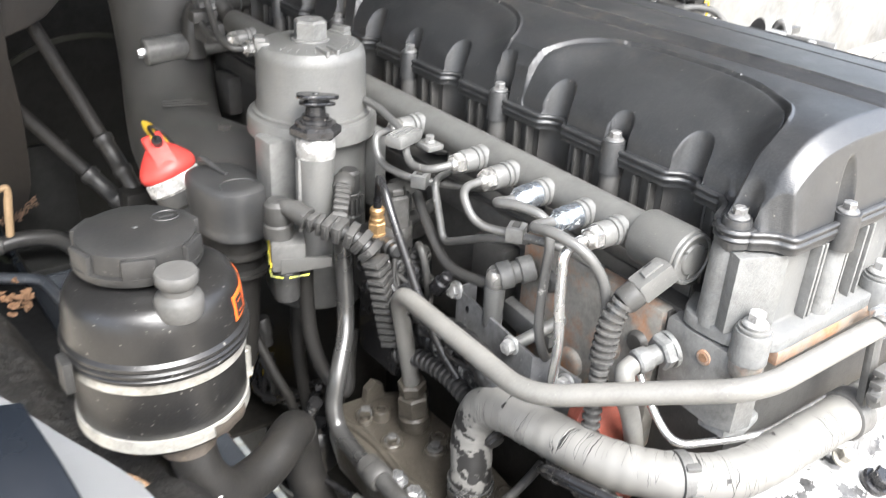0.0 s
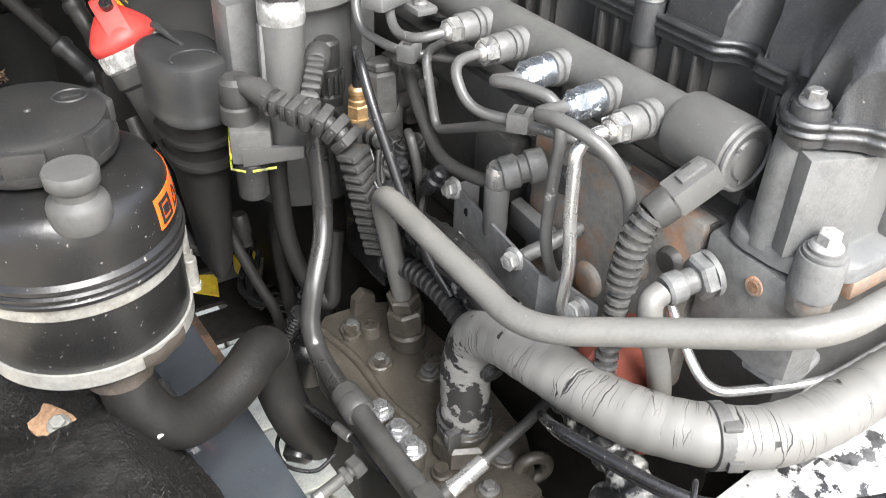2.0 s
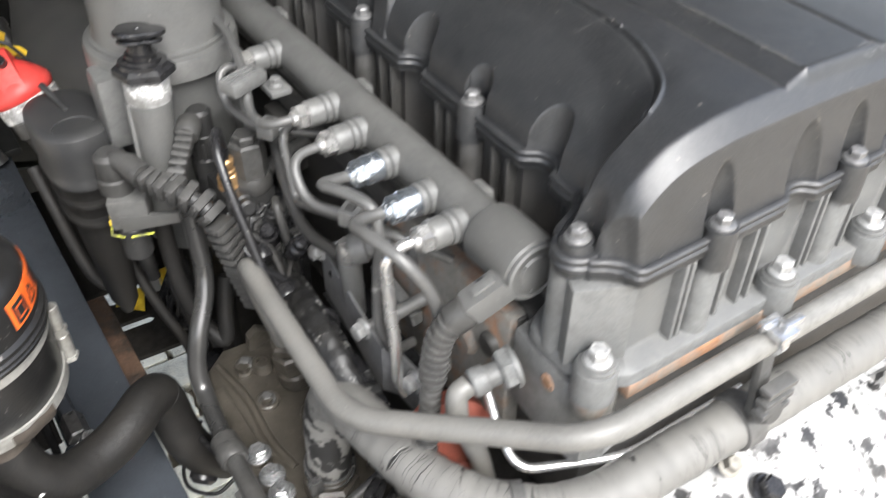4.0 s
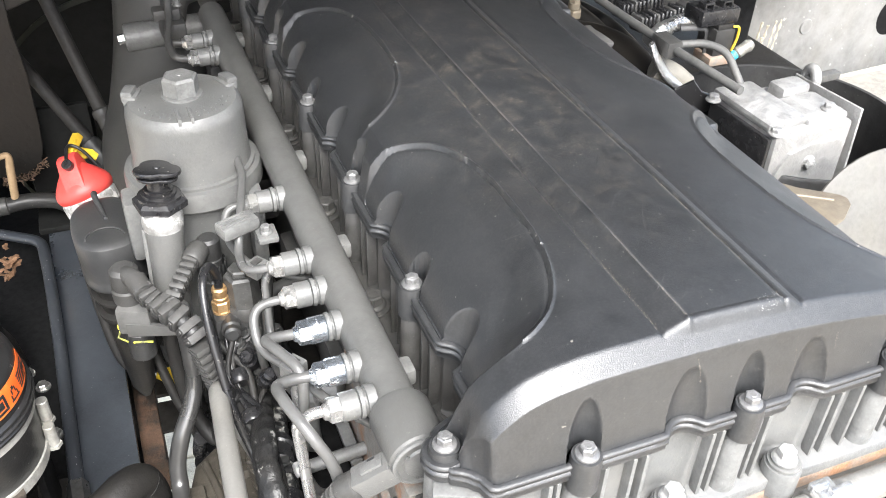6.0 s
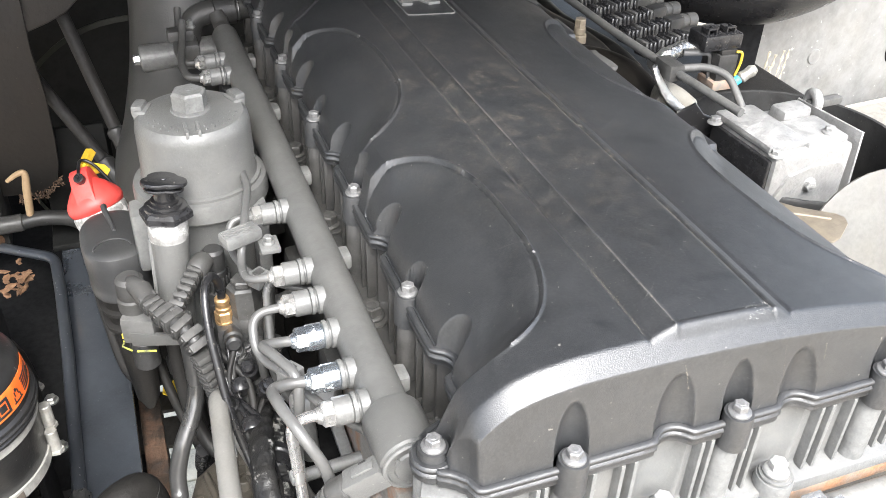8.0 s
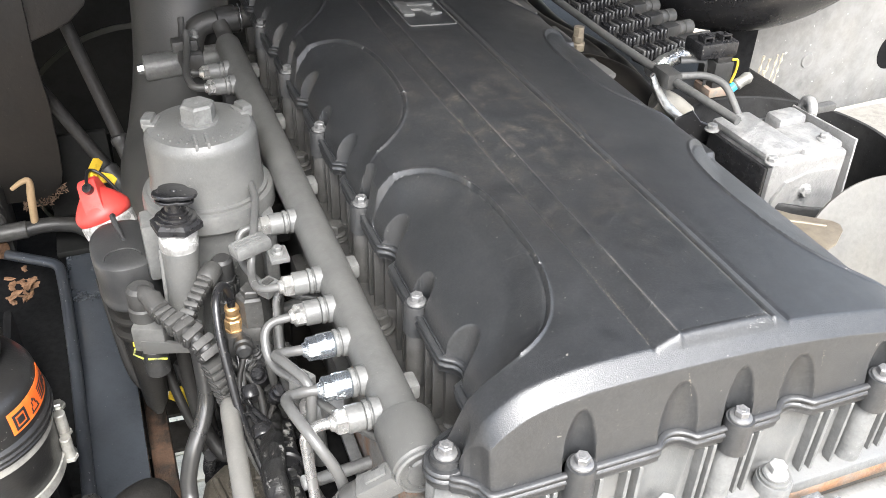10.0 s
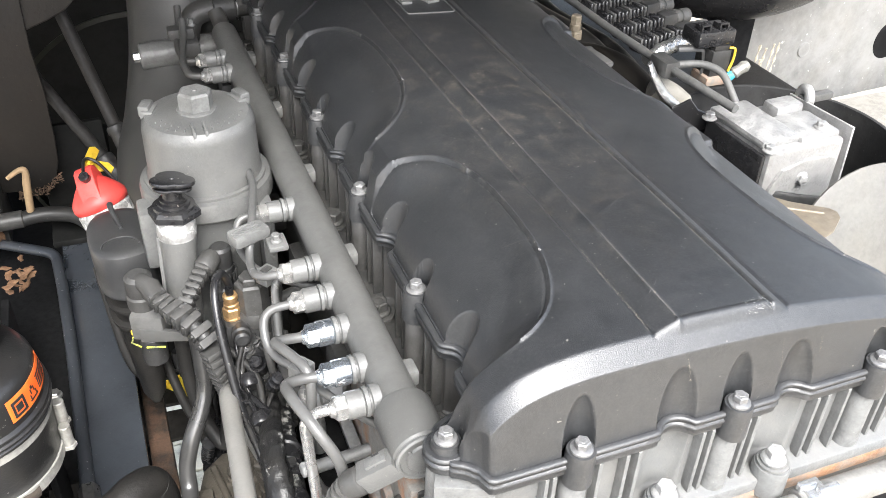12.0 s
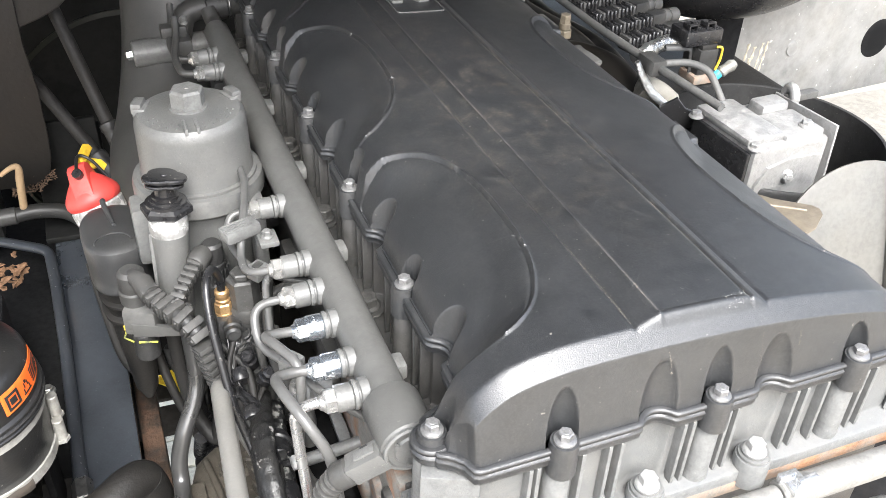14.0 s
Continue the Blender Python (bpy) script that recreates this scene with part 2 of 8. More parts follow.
LEAF = material("dry_leaf", (0.150, 0.082, 0.044), 0.8, grain=0.35, bump=0.2)
HEM = material("frayed_brown_hem", (0.085, 0.052, 0.033), 0.85, grain=0.4, bump=0.2)
TAN = material("bare_tan_board", (0.36, 0.215, 0.125), 0.8, grain=0.3, bump=0.3, patch=(0.05, 0.04, 0.032), patch_amount=0.40, patch_soft=0.05, patch_scale=70)
FRAY = material("frayed_edge", (0.035, 0.031, 0.027), 0.8, patch=(0.20, 0.145, 0.095), patch_amount=0.46, patch_soft=0.06, patch_scale=60, bump=0.5, bump_scale=200)
NAVY = material("glossy_navy_paint", (0.004, 0.0055, 0.008), 0.26, dust=0.15, dust_color=(0.02, 0.02, 0.02), bump=0.01, spec=0.35, wear=0.0)
# deep grey; on the housing's left side it puts shade into the colour
DEEP_GREY = material("deep_grey_paint", (0.042, 0.041, 0.039), 0.45, dust=0.35, dust_color=(0.08, 0.074, 0.066), bump=0.14, bump_scale=500, speck=0.3, speck_scale=380, speck_color=(0.22, 0.2, 0.18), spec=0.4)
SILVER = material("cast_aluminium", (0.27, 0.268, 0.262), 0.42, 0.5, dust=0.35, dust_color=(0.22, 0.21, 0.20), bump=0.3, bump_scale=250, patch=(0.15, 0.146, 0.138), patch_amount=0.42, patch_soft=0.1, patch_scale=45)
CONCRETE = material("pale_concrete", (0.19, 0.18, 0.16), 0.8, bump=0.1)
PALE = material("pale_painted_metal", (0.185, 0.175, 0.152), 0.48, dust=0.35, dust_color=(0.16, 0.14, 0.11), bump=0.06)
TANNED = material("scorched_sheet", (0.15, 0.125, 0.090), 0.42, 0.3, dust=0.5, dust_color=(0.20, 0.175, 0.135), bump=0.08, patch=(0.06, 0.045, 0.032), patch_amount=0.42, patch_soft=0.12, patch_scale=38, wear=0.3)
DISC = material("grey_sheet_metal", (0.115, 0.112, 0.104), 0.42, 0.2, dust=0.4, dust_color=(0.15, 0.135, 0.11), bump=0.06, scale=30)
WORN_BOLT = material("worn_grey_bolt", (0.15, 0.15, 0.15), 0.36, 0.5, dust=0.35, dust_color=(0.26, 0.25, 0.235), bump=0.08, scale=160)
DUST = material("tan_dust", (0.24, 0.215, 0.175), 0.8, bump=0.0)
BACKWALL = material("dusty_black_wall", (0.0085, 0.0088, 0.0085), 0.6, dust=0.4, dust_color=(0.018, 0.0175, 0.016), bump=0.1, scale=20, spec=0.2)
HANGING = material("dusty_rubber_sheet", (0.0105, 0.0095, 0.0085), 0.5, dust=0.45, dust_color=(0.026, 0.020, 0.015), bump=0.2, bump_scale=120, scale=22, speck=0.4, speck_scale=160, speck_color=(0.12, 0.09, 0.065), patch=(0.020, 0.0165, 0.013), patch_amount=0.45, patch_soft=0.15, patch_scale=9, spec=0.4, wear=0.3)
PANEL = material("grey_panel", (0.150, 0.150, 0.147), 0.42, dust=0.55, dust_color=(0.27, 0.255, 0.225), scale=14, speck=0.7, speck_scale=110, speck_color=(0.5, 0.48, 0.45), bump=0.25, bump_scale=60, patch=(0.085, 0.083, 0.079), patch_amount=0.40, patch_soft=0.14, patch_scale=7)
FENDER = material("pale_grey_panel", (0.205, 0.209, 0.216), 0.30, grain=0.03, dust=0.12, dust_color=(0.27, 0.27, 0.27), scale=12, bump=0.01, wear=0.0)
OLIVE = material("olive_plate", (0.010, 0.011, 0.006), 0.5, bump=0.03)
REDOX = material("red_oxide", (0.19, 0.045, 0.028), 0.55, dust=0.2, dust_color=(0.16, 0.11, 0.085), bump=0.08)
BLUE = material("blue_plastic", (0.05, 0.33, 0.50), 0.4, bump=0.0)
PAVER = material("pale_paver", (0.66, 0.60, 0.50), 0.9, grain=0.35, bump=1.0, bump_scale=60, random_tint=0.3, dust=0.6, dust_color=(0.70, 0.62, 0.49), scale=40, speck=0.5, speck_scale=90, speck_color=(0.22, 0.18, 0.13), wear=0.0)
GROUND = material("dark_sandy_ground", (0.34, 0.30, 0.24), 0.95, grain=0.3, bump=0.5, bump_scale=60)



def flaking_hose(name):
    """Grey paint on a black hose: cracks run round it, flakes are thickest near its first elbow. Reads the run along the hose."""
    m = bpy.data.materials.new(name)
    m.use_nodes = True
    n, l = m.node_tree.nodes, m.node_tree.links
    b = n["Principled BSDF"]
    uv = n.new("ShaderNodeUVMap")
    uv.uv_map = "run"

    def node(kind, links=(), **vals):
        x = n.new(kind)
        for k, v in vals.items():
            if k == "op":
                x.operation = v
            elif k == "feature":
                x.feature = v
            else:
                x.inputs[k.replace("_", " ")].default_value = v
        for k, v in links:
            l.new(v, x.inputs[k])
        return x
    st = node("ShaderNodeVectorMath", [(0, uv.outputs[0])], op="MULTIPLY")
    st.inputs[1].default_value = (0.010, 1.0, 0.0)
    sw = node("ShaderNodeVectorMath", [(0, uv.outputs[0])], op="MULTIPLY")
    sw.inputs[1].default_value = (0.16, 1.0, 0.0)
    wob = node("ShaderNodeTexNoise", [("Vector", sw.outputs[0])], Scale=34.0, Detail=4.0)
    mv = node("ShaderNodeVectorMath", [(0, wob.outputs["Color"]), (2, st.outputs[0])], op="MULTIPLY_ADD")
    mv.inputs[1].default_value = (0.006, 0.008, 0.0)
    vo = node("ShaderNodeTexVoronoi", [("Vector", mv.outputs[0])], feature="DISTANCE_TO_EDGE", Scale=150.0)
    crack = node("ShaderNodeMapRange", [("Value", vo.outputs["Distance"])], From_Min=0.020, From_Max=0.007)
    sg = node("ShaderNodeVectorMath", [(0, uv.outputs[0])], op="MULTIPLY")
    sg.inputs[1].default_value = (0.13, 1.0, 0.0)
    gate = node("ShaderNodeTexNoise", [("Vector", sg.outputs[0])], Scale=26.0, Detail=2.0)
    gate = node("ShaderNodeMapRange", [("Value", gate.outputs["Fac"])], From_Min=0.48, From_Max=0.56)
    crack = node("ShaderNodeMath", [(0, crack.outputs[0]), (1, gate.outputs[0])], op="MULTIPLY")
    st2 = node("ShaderNodeVectorMath", [(0, uv.outputs[0])], op="MULTIPLY")
    st2.inputs[1].default_value = (0.10, 1.0, 0.0)
    flake = node("ShaderNodeTexNoise", [("Vector", st2.outputs[0])], Scale=40.0, Detail=8.0, Roughness=0.58)
    sep = node("ShaderNodeSeparateXYZ", [(0, uv.outputs[0])])
    near = node("ShaderNodeMapRange", [("Value", sep.outputs["Y"])], From_Min=0.02, From_Max=0.17, To_Min=0.100, To_Max=-0.120)
    add = node("ShaderNodeMath", [(0, flake.outputs["Fac"]), (1, near.outputs[0])], op="ADD")
    flake = node("ShaderNodeMapRange", [("Value", add.outputs[0])], From_Min=0.555, From_Max=0.575)
    both = node("ShaderNodeMath", [(0, flake.outputs[0]), (1, crack.outputs[0])], op="MAXIMUM")
    tone = node("ShaderNodeTexNoise", [("Vector", st2.outputs[0])], Scale=30.0, Detail=6.0)
    grey = n.new("ShaderNodeMix")
    grey.data_type = "RGBA"
    grey.inputs[6].default_value, grey.inputs[7].default_value = (0.120, 0.118, 0.112, 1), (0.205, 0.200, 0.186, 1)
    l.new(tone.outputs["Fac"], grey.inputs[0])
    col = n.new("ShaderNodeMix")
    col.data_type = "RGBA"
    col.inputs[7].default_value = (0.018, 0.0175, 0.017, 1)
    l.new(both.outputs[0], col.inputs[0])
    l.new(grey.outputs[2], col.inputs[6])
    l.new(col.outputs[2], b.inputs["Base Color"])
    b.inputs["Roughness"].default_value = 0.5
    inv = node("ShaderNodeMath", [(1, both.outputs[0])], op="SUBTRACT")
    inv.inputs[0].default_value = 1.0
    bump = node("ShaderNodeBump", [("Height", inv.outputs[0])], Strength=0.6, Distance=0.0015)
    l.new(bump.outputs["Normal"], b.inputs["Normal"])
    return m


WRAP = flaking_hose("flaking_hose_paint")


def cover_plastic(name):
    """Grained black plastic, greyed by handling, with a brown film of dust over the middle of the lid."""
    m = bpy.data.materials.new(name)
    m.use_nodes = True
    n, l = m.node_tree.nodes, m.node_tree.links
    b = n["Principled BSDF"]
    tc = n.new("ShaderNodeTexCoord")

    def tex(scale, detail=6.0, rough=0.6, stretch=(1, 1, 1)):
        mp = n.new("ShaderNodeMapping")
        mp.inputs["Scale"].default_value = stretch
        l.new(tc.outputs["Object"], mp.inputs["Vector"])
        t = n.new("ShaderNodeTexNoise")
        t.inputs["Scale"].default_value, t.inputs["Detail"].default_value, t.inputs["Roughness"].default_value = scale, detail, rough
        l.new(mp.outputs[0], t.inputs["Vector"])
        return t.outputs["Fac"]

    def ramp(src, a, c, lo=0.0, hi=1.0):
        r = n.new("ShaderNodeMapRange")
        for k, v in (("From Min", a), ("From Max", c), ("To Min", lo), ("To Max", hi)):
            r.inputs[k].default_value = v
        l.new(src, r.inputs["Value"])
        return r.outputs[0]

    def mul(a, c):
        x = n.new("ShaderNodeMath")
        x.operation = "MULTIPLY"
        l.new(a, x.inputs[0])
        if isinstance(c, float):
            x.inputs[1].default_value = c
        else:
            l.new(c, x.inputs[1])
        return x.outputs[0]

    def mix(fac, a, c):
        x = n.new("ShaderNodeMix")
        x.data_type = "RGBA"
        l.new(fac, x.inputs[0])
        for k, v in ((6, a), (7, c)):
            if isinstance(v, tuple):
                x.inputs[k].default_value = (*v, 1)
            else:
                l.new(v, x.inputs[k])
        return x.outputs[2]
    col = mix(ramp(tex(7, 5), 0.35, 0.65), (0.0092, 0.0099, 0.0113), (0.0158, 0.0168, 0.0185))
    col = mix(ramp(tex(85, 7, 0.7), 0.40, 0.66, 0.0, 0.55), col, (0.0285, 0.0294, 0.0308))
    col = mix(ramp(tex(520, 3, 0.6), 0.46, 0.66, 0.0, 0.40), col, (0.050, 0.0503, 0.0503))
    # dust film: a blot over the middle of the lid, streaked across it
    at = n.new("ShaderNodeVectorMath")
    at.operation = "SUBTRACT"
    at.inputs[1].default_value = (0.145, 0.36, 1.355)
    l.new(tc.outputs["Object"], at.inputs[0])
    sc = n.new("ShaderNodeVectorMath")
    sc.operation = "MULTIPLY"
    sc.inputs[1].default_value = (1 / 0.13, 1 / 0.34, 0.0)
    l.new(at.outputs[0], sc.inputs[0])
    ln = n.new("ShaderNodeVectorMath")
    ln.operation = "LENGTH"
    l.new(sc.outputs[0], ln.inputs[0])
    blot = ramp(ln.outputs["Value"], 1.0, 0.25)
    film = mul(mul(ramp(tex(60, 12, 0.8), 0.50, 0.64), ramp(tex(420, 3, 0.7), 0.40, 0.60, 0.10, 1.0)), blot)
    col = mix(mul(film, 0.85), col, (0.120, 0.102, 0.082))
    g = n.new("ShaderNodeNewGeometry")
    edge = mul(ramp(g.outputs["Pointiness"], 0.505, 0.53), ramp(tex(60, 6, 0.7), 0.40, 0.62))
    col = mix(mul(edge, 0.10), col, (0.13, 0.128, 0.122))
    specks = ramp(tex(230, 2, 0.5), 0.725, 0.77, 0.0, 0.7)
    col = mix(specks, col, (0.24, 0.225, 0.20))
    l.new(col, b.inputs["Base Color"])
    l.new(ramp(tex(16, 6, 0.65), 0.35, 0.65, 0.36, 0.46), b.inputs["Roughness"])
    b.inputs["Specular IOR Level"].default_value = 1.0
    bn = n.new("ShaderNodeBump")
    bn.inputs["Strength"].default_value, bn.inputs["Distance"].default_value = 0.22, 0.002
    l.new(tex(1100, 3), bn.inputs["Height"])
    l.new(bn.outputs["Normal"], b.inputs["Normal"])
    return m


COVER = cover_plastic("cover_plastic")

# ---- mesh tools ----
def finish(name, bm, mat, sharp=38):
    me = bpy.data.meshes.new(name)
    bmesh.ops.recalc_face_normals(bm, faces=bm.faces)
    bm.to_mesh(me)
    bm.free()
    me.materials.append(mat)
    me.polygons.foreach_set("use_smooth", [True] * len(me.polygons))
    me.set_sharp_from_angle(angle=radians(sharp))
    return me


def thing(name, at, label, category, group="", kind=""):
    ob = new(name)
    ob.empty_display_size = 0.02
    ob.matrix_basis = Matrix.Translation(at)
    return tagged(ob, label, category, group, kind)


def part(name, bm, mat, parent, label="", sharp=38):
    ob = new(name, bm if isinstance(bm, bpy.types.Mesh) else finish(name, bm, mat, sharp))
    ob.parent = parent
    if parent.type == "EMPTY":
        ob.matrix_parent_inverse = parent.matrix_basis.inverted()
    return tagged(ob, label)


def single(name, bm, mat, label, category, group="", kind="", sharp=38):
    return tagged(new(name, finish(name, bm, mat, sharp)), label, category, group, kind)


def along(p, q):
    """A pose at p whose z axis points to q."""
    p, q = Vector(p), Vector(q)
    return Matrix.Translation(p) @ (q - p).to_track_quat("Z", "Y").to_matrix().to_4x4()


def lathe(profile, m=None, seg=32, bm=None, cap=True):
    """Turns (radius, height) pairs round z."""
    bm = bm or bmesh.new()
    m = m or Matrix.Identity(4)
    rings = []
    for r, h in profile:
        rings.append([bm.verts.new(m @ Vector((r * math.cos(a), r * math.sin(a), h))) for a in (2 * math.pi * i / seg for i in range(seg))])
    for a, b in zip(rings, rings[1:]):
        for i in range(seg):
            bm.faces.new((a[i], a[(i + 1) % seg], b[(i + 1) % seg], b[i]))
    if cap:
        bm.faces.new(rings[0][::-1])
        bm.faces.new(rings[-1])
    return bm


def rod(p, q, r, bm=None, seg=24, c=0.12):
    """A round bar with chamfered ends."""
    h = (Vector(q) - Vector(p)).length
    k = min(r * c, h * 0.3)
    return lathe([(r - k, 0), (r, k), (r, h - k), (r - k, h)], along(p, q), seg, bm)


def hexa(p, q, af, bm=None, turn=0.0):
    """A hexagon bar, af across its flats, with turned ends."""
    h = (Vector(q) - Vector(p)).length
    r = af / math.sqrt(3)
    m = along(p, q) @ Matrix.Rotation(turn, 4, "Z")
    k = min(0.13 * r, 0.3 * h)
    return lathe([(r * 0.84, 0), (r, k), (r, h - k), (r * 0.84, h)], m, 6, bm)


def box(lo, hi, bev=0.002, m=None, bm=None, seg=2):
    own = bmesh.new()
    bmesh.ops.create_cube(own, size=1)
    lo, hi = Vector(lo), Vector(hi)
    for v in own.verts:
        v.co = Vector(((lo[i] + hi[i]) / 2 + v.co[i] * (hi[i] - lo[i]) for i in range(3)))
    if bev:
        bmesh.ops.bevel(own, geom=own.edges[:], offset=bev, segments=seg, affect="EDGES", profile=0.6)
    if m:
        own.transform(m)
    if bm is None:
        return own
    return merge(bm, own)


def merge(bm, other):
    me = bpy.data.meshes.new("tmp")
    other.to_mesh(me)
    other.free()
    bm.from_mesh(me)
    bpy.data.meshes.remove(me)
    return bm


def smooth_path(pts, sub=8):
    """Catmull-Rom through the points."""
    p = [Vector(a) for a in pts]
    if sub <= 1 or len(p) < 3:
        return p
    p = [p[0] * 2 - p[1]] + p + [p[-1] * 2 - p[-2]]
    out = []
    for i in range(1, len(p) - 2):
        for k in range(sub):
            t = k / sub
            a, b, c, d = p[i - 1:i + 3]
            out.append(0.5 * (2 * b + (c - a) * t + (2 * a - 5 * b + 4 * c - d) * t * t + (3 * b - a - 3 * c + d) * t ** 3))
    out.append(p[-2])
    return out


def bent(pts, rad, sub=6):
    """Straight runs joined by round bends of the given radius."""
    p = [Vector(a) for a in pts]
    out = [p[0]]
    for a, b, c in zip(p, p[1:], p[2:]):
        u, v = (a - b), (c - b)
        k = min(rad, u.length * 0.48, v.length * 0.48)
        s, e = b + u.normalized() * k, b + v.normalized() * k
        for i in range(sub + 1):
            t = i / sub
            out.append(s * (1 - t) ** 2 + b * 2 * t * (1 - t) + e * t * t)
    return out + [p[-1]]


def sweep(path, r, seg=18, bm=None, cap=True, oval=1.0, run_uv=False):
    """A tube along a path; r is a number or a function of the length run."""
    bm = bm or bmesh.new()
    path = [p for i, p in enumerate(path) if i == 0 or (p - path[i - 1]).length > 1e-5]
    run, ring, rings, side = 0.0, None, [], None
    for i, p in enumerate(path):
        d = (path[min(i + 1, len(path) - 1)] - path[max(i - 1, 0)]).normalized()
        if side is None:
            side = d.orthogonal().normalized()
        side = (side - d * side.dot(d)).normalized()
        up = d.cross(side)
        if i:
            run += (p - path[i - 1]).length
        rad = r(run) if callable(r) else r
        rings.append([bm.verts.new(p + (side * math.cos(a) + up * math.sin(a) * oval) * rad) for a in (2 * math.pi * k / seg for k in range(seg))])
    lay = bm.loops.layers.uv.new("run") if run_uv else None
    runs = [0.0]
    for p, q in zip(path, path[1:]):
        runs.append(runs[-1] + (q - p).length)
    for i, (a, b) in enumerate(zip(rings, rings[1:])):
        for k in range(seg):
            f = bm.faces.new((a[k], a[(k + 1) % seg], b[(k + 1) % seg], b[k]))
            if run_uv:
                for lp, (u, v) in zip(f.loops, ((k, i), (k + 1, i), (k + 1, i + 1), (k, i + 1))):
                    lp[lay].uv = (u / seg, runs[v])
    if cap:
        bm.faces.new(rings[0][::-1])
        bm.faces.new(rings[-1])
    return bm


def resample(path, step):
    out, left = [path[0]], step
    for a, b in zip(path, path[1:]):
        d = (b - a).length
        while d >= left:
            a = a + (b - a).normalized() * left
            out.append(a)
            d -= left
            left = step
        left -= d
    return out


def ribbed(pts, r, depth=0.2, pitch=0.006, sub=10, bm=None, seg=16):
    """Corrugated conduit."""
    path = resample(smooth_path(pts, sub), pitch / 6)

    def rad(s):
        k = (s / pitch) % 1
        return r * (1 if k < 0.58 else 1 - depth)
    return sweep(path, rad, seg, bm)


def flat(outline, lo, hi, bev=0.0, bm=None, m=None):
    """A plate: an outline of (x, y) between two heights."""
    own = bmesh.new()
    f = own.faces.new([own.verts.new((x, y, lo)) for x, y in outline])
    ex = bmesh.ops.extrude_face_region(own, geom=[f])
    for v in ex["geom"]:
        if isinstance(v, bmesh.types.BMVert):
            v.co.z = hi
    if bev:
        edges = [e for e in own.edges if abs(e.verts[0].co.z - e.verts[1].co.z) < 1e-6]
        bmesh.ops.bevel(own, geom=edges, offset=bev, segments=2, affect="EDGES", profile=0.6)
    if m:
        own.transform(m)
    return own if bm is None else merge(bm, own)


def rounded(w, h, r, n=5):
    """Outline of a rectangle with round corners, round its middle."""
    out = []
    for cx, cy, a0 in ((w / 2 - r, h / 2 - r, 0), (-w / 2 + r, h / 2 - r, 90), (-w / 2 + r, -h / 2 + r, 180), (w / 2 - r, -h / 2 + r, 270)):
        for i in range(n + 1):
            a = radians(a0 + 90 * i / n)
            out.append((cx + r * math.cos(a), cy + r * math.sin(a)))
    return out


def slab_holes(outline, holes, lo, hi, m=None):
    """A plate with round-ended slots (x, y, half length, radius, degrees) cut through it."""
    own = bmesh.new()
    loops = [outline]
    for x, y, hl, r, deg in holes:
        a0 = radians(deg)
        pts = []
        for s in (1, -1):
            for i in range(9):
                a = radians(-90 + 180 * i / 8) + (0 if s > 0 else math.pi)
                px, py = s * hl + r * math.cos(a), r * math.sin(a)
                pts.append((x + px * math.cos(a0) - py * math.sin(a0), y + px * math.sin(a0) + py * math.cos(a0)))
        loops.append(pts)
    edges = []
    for lp in loops:
        vs = [own.verts.new((x, y, lo)) for x, y in lp]
        edges += [own.edges.new((vs[i], vs[(i + 1) % len(vs)])) for i in range(len(vs))]
    bmesh.ops.triangle_fill(own, edges=edges, use_beauty=True)
    ex = bmesh.ops.extrude_face_region(own, geom=own.faces[:])
    for v in ex["geom"]:
        if isinstance(v, bmesh.types.BMVert):
            v.co.z = hi
    if m:
        own.transform(m)
    return own


def bolt_mesh(af, head, flange, name="bolt", mat=None, stem=0.0):
    """A flanged hexagon bolt: origin under the flange, z up."""
    bm = lathe([(flange * 0.97, -stem), (flange, 0.0006), (flange * 0.96, 0.0018), (af * 0.6, 0.0032)], seg=24)
    hexa((0, 0, 0.002), (0, 0, head), af, bm)
    lathe([(af * 0.30, head - 0.0002), (af * 0.24, head + 0.0003)], seg=16, bm=bm)
    return finish(name, bm, mat or ZINC)


def place(name, me, at, parent, turn=0.0, toward=None, label=""):
    ob = new(name, me)
    m = along(at, Vector(at) + Vector(toward)) if toward else Matrix.Translation(at)
    ob.parent = parent
    ob.matrix_basis = (Matrix.Translation(-Vector(parent.matrix_basis.translation)) @ m) @ Matrix.Rotation(turn, 4, "Z")
    return tagged(ob, label)


def sstep(a, b, x):
    t = min(1, max(0, (x - a) / (b - a)))
    return t * t * (3 - 2 * t)


# ---- valve cover and housing below it ----
CX, LIP, Y_END = 0.178, 1.286, 0.955


NICHES = [(0.125, -0.0465, 0.0190), (0.227, -0.0465, 0.0190)] + [(-0.004, 0.08 + 0.16 * k, 0.0175) for k in range(6)]
SCOOPS = [(0.0, 0.16 * k) for k in range(1, 6)]
SCOOPS += [(0.047, -0.0395), (0.1755, -0.0395), (0.306, -0.0395), (-0.036, 0.0)]
RIGHT = 0.384


def side_x(y):
    """x of the cover's left edge at y, with the rounded niches for the head bolts."""
    knots = ((-0.036, -0.0170), (-0.028, -0.0195), (-0.021, -0.0255), (-0.014, -0.0355), (0.014, -0.036), (0.030, -0.008), (0.040, 0.0), (9, 0.0))
    x = 0.0
    for (ya, xa), (yb, xb) in zip(knots, knots[1:]):
        if y <= yb:
            x = xa + (xb - xa) * sstep(ya, yb, y) if y > ya else xa
            break
    for nx, ny, nr in NICHES[2:]:
        d = nr ** 2 - (y - ny) ** 2
        if d > 0:
            x = max(x, nx + math.sqrt(d))
    return x


def front_y(x):
    y = -0.037
    for hx, hy, hr in NICHES[:2]:
        d = hr ** 2 - (x - hx) ** 2
        if d > 0:
            y = max(y, hy + math.sqrt(d))
    return y


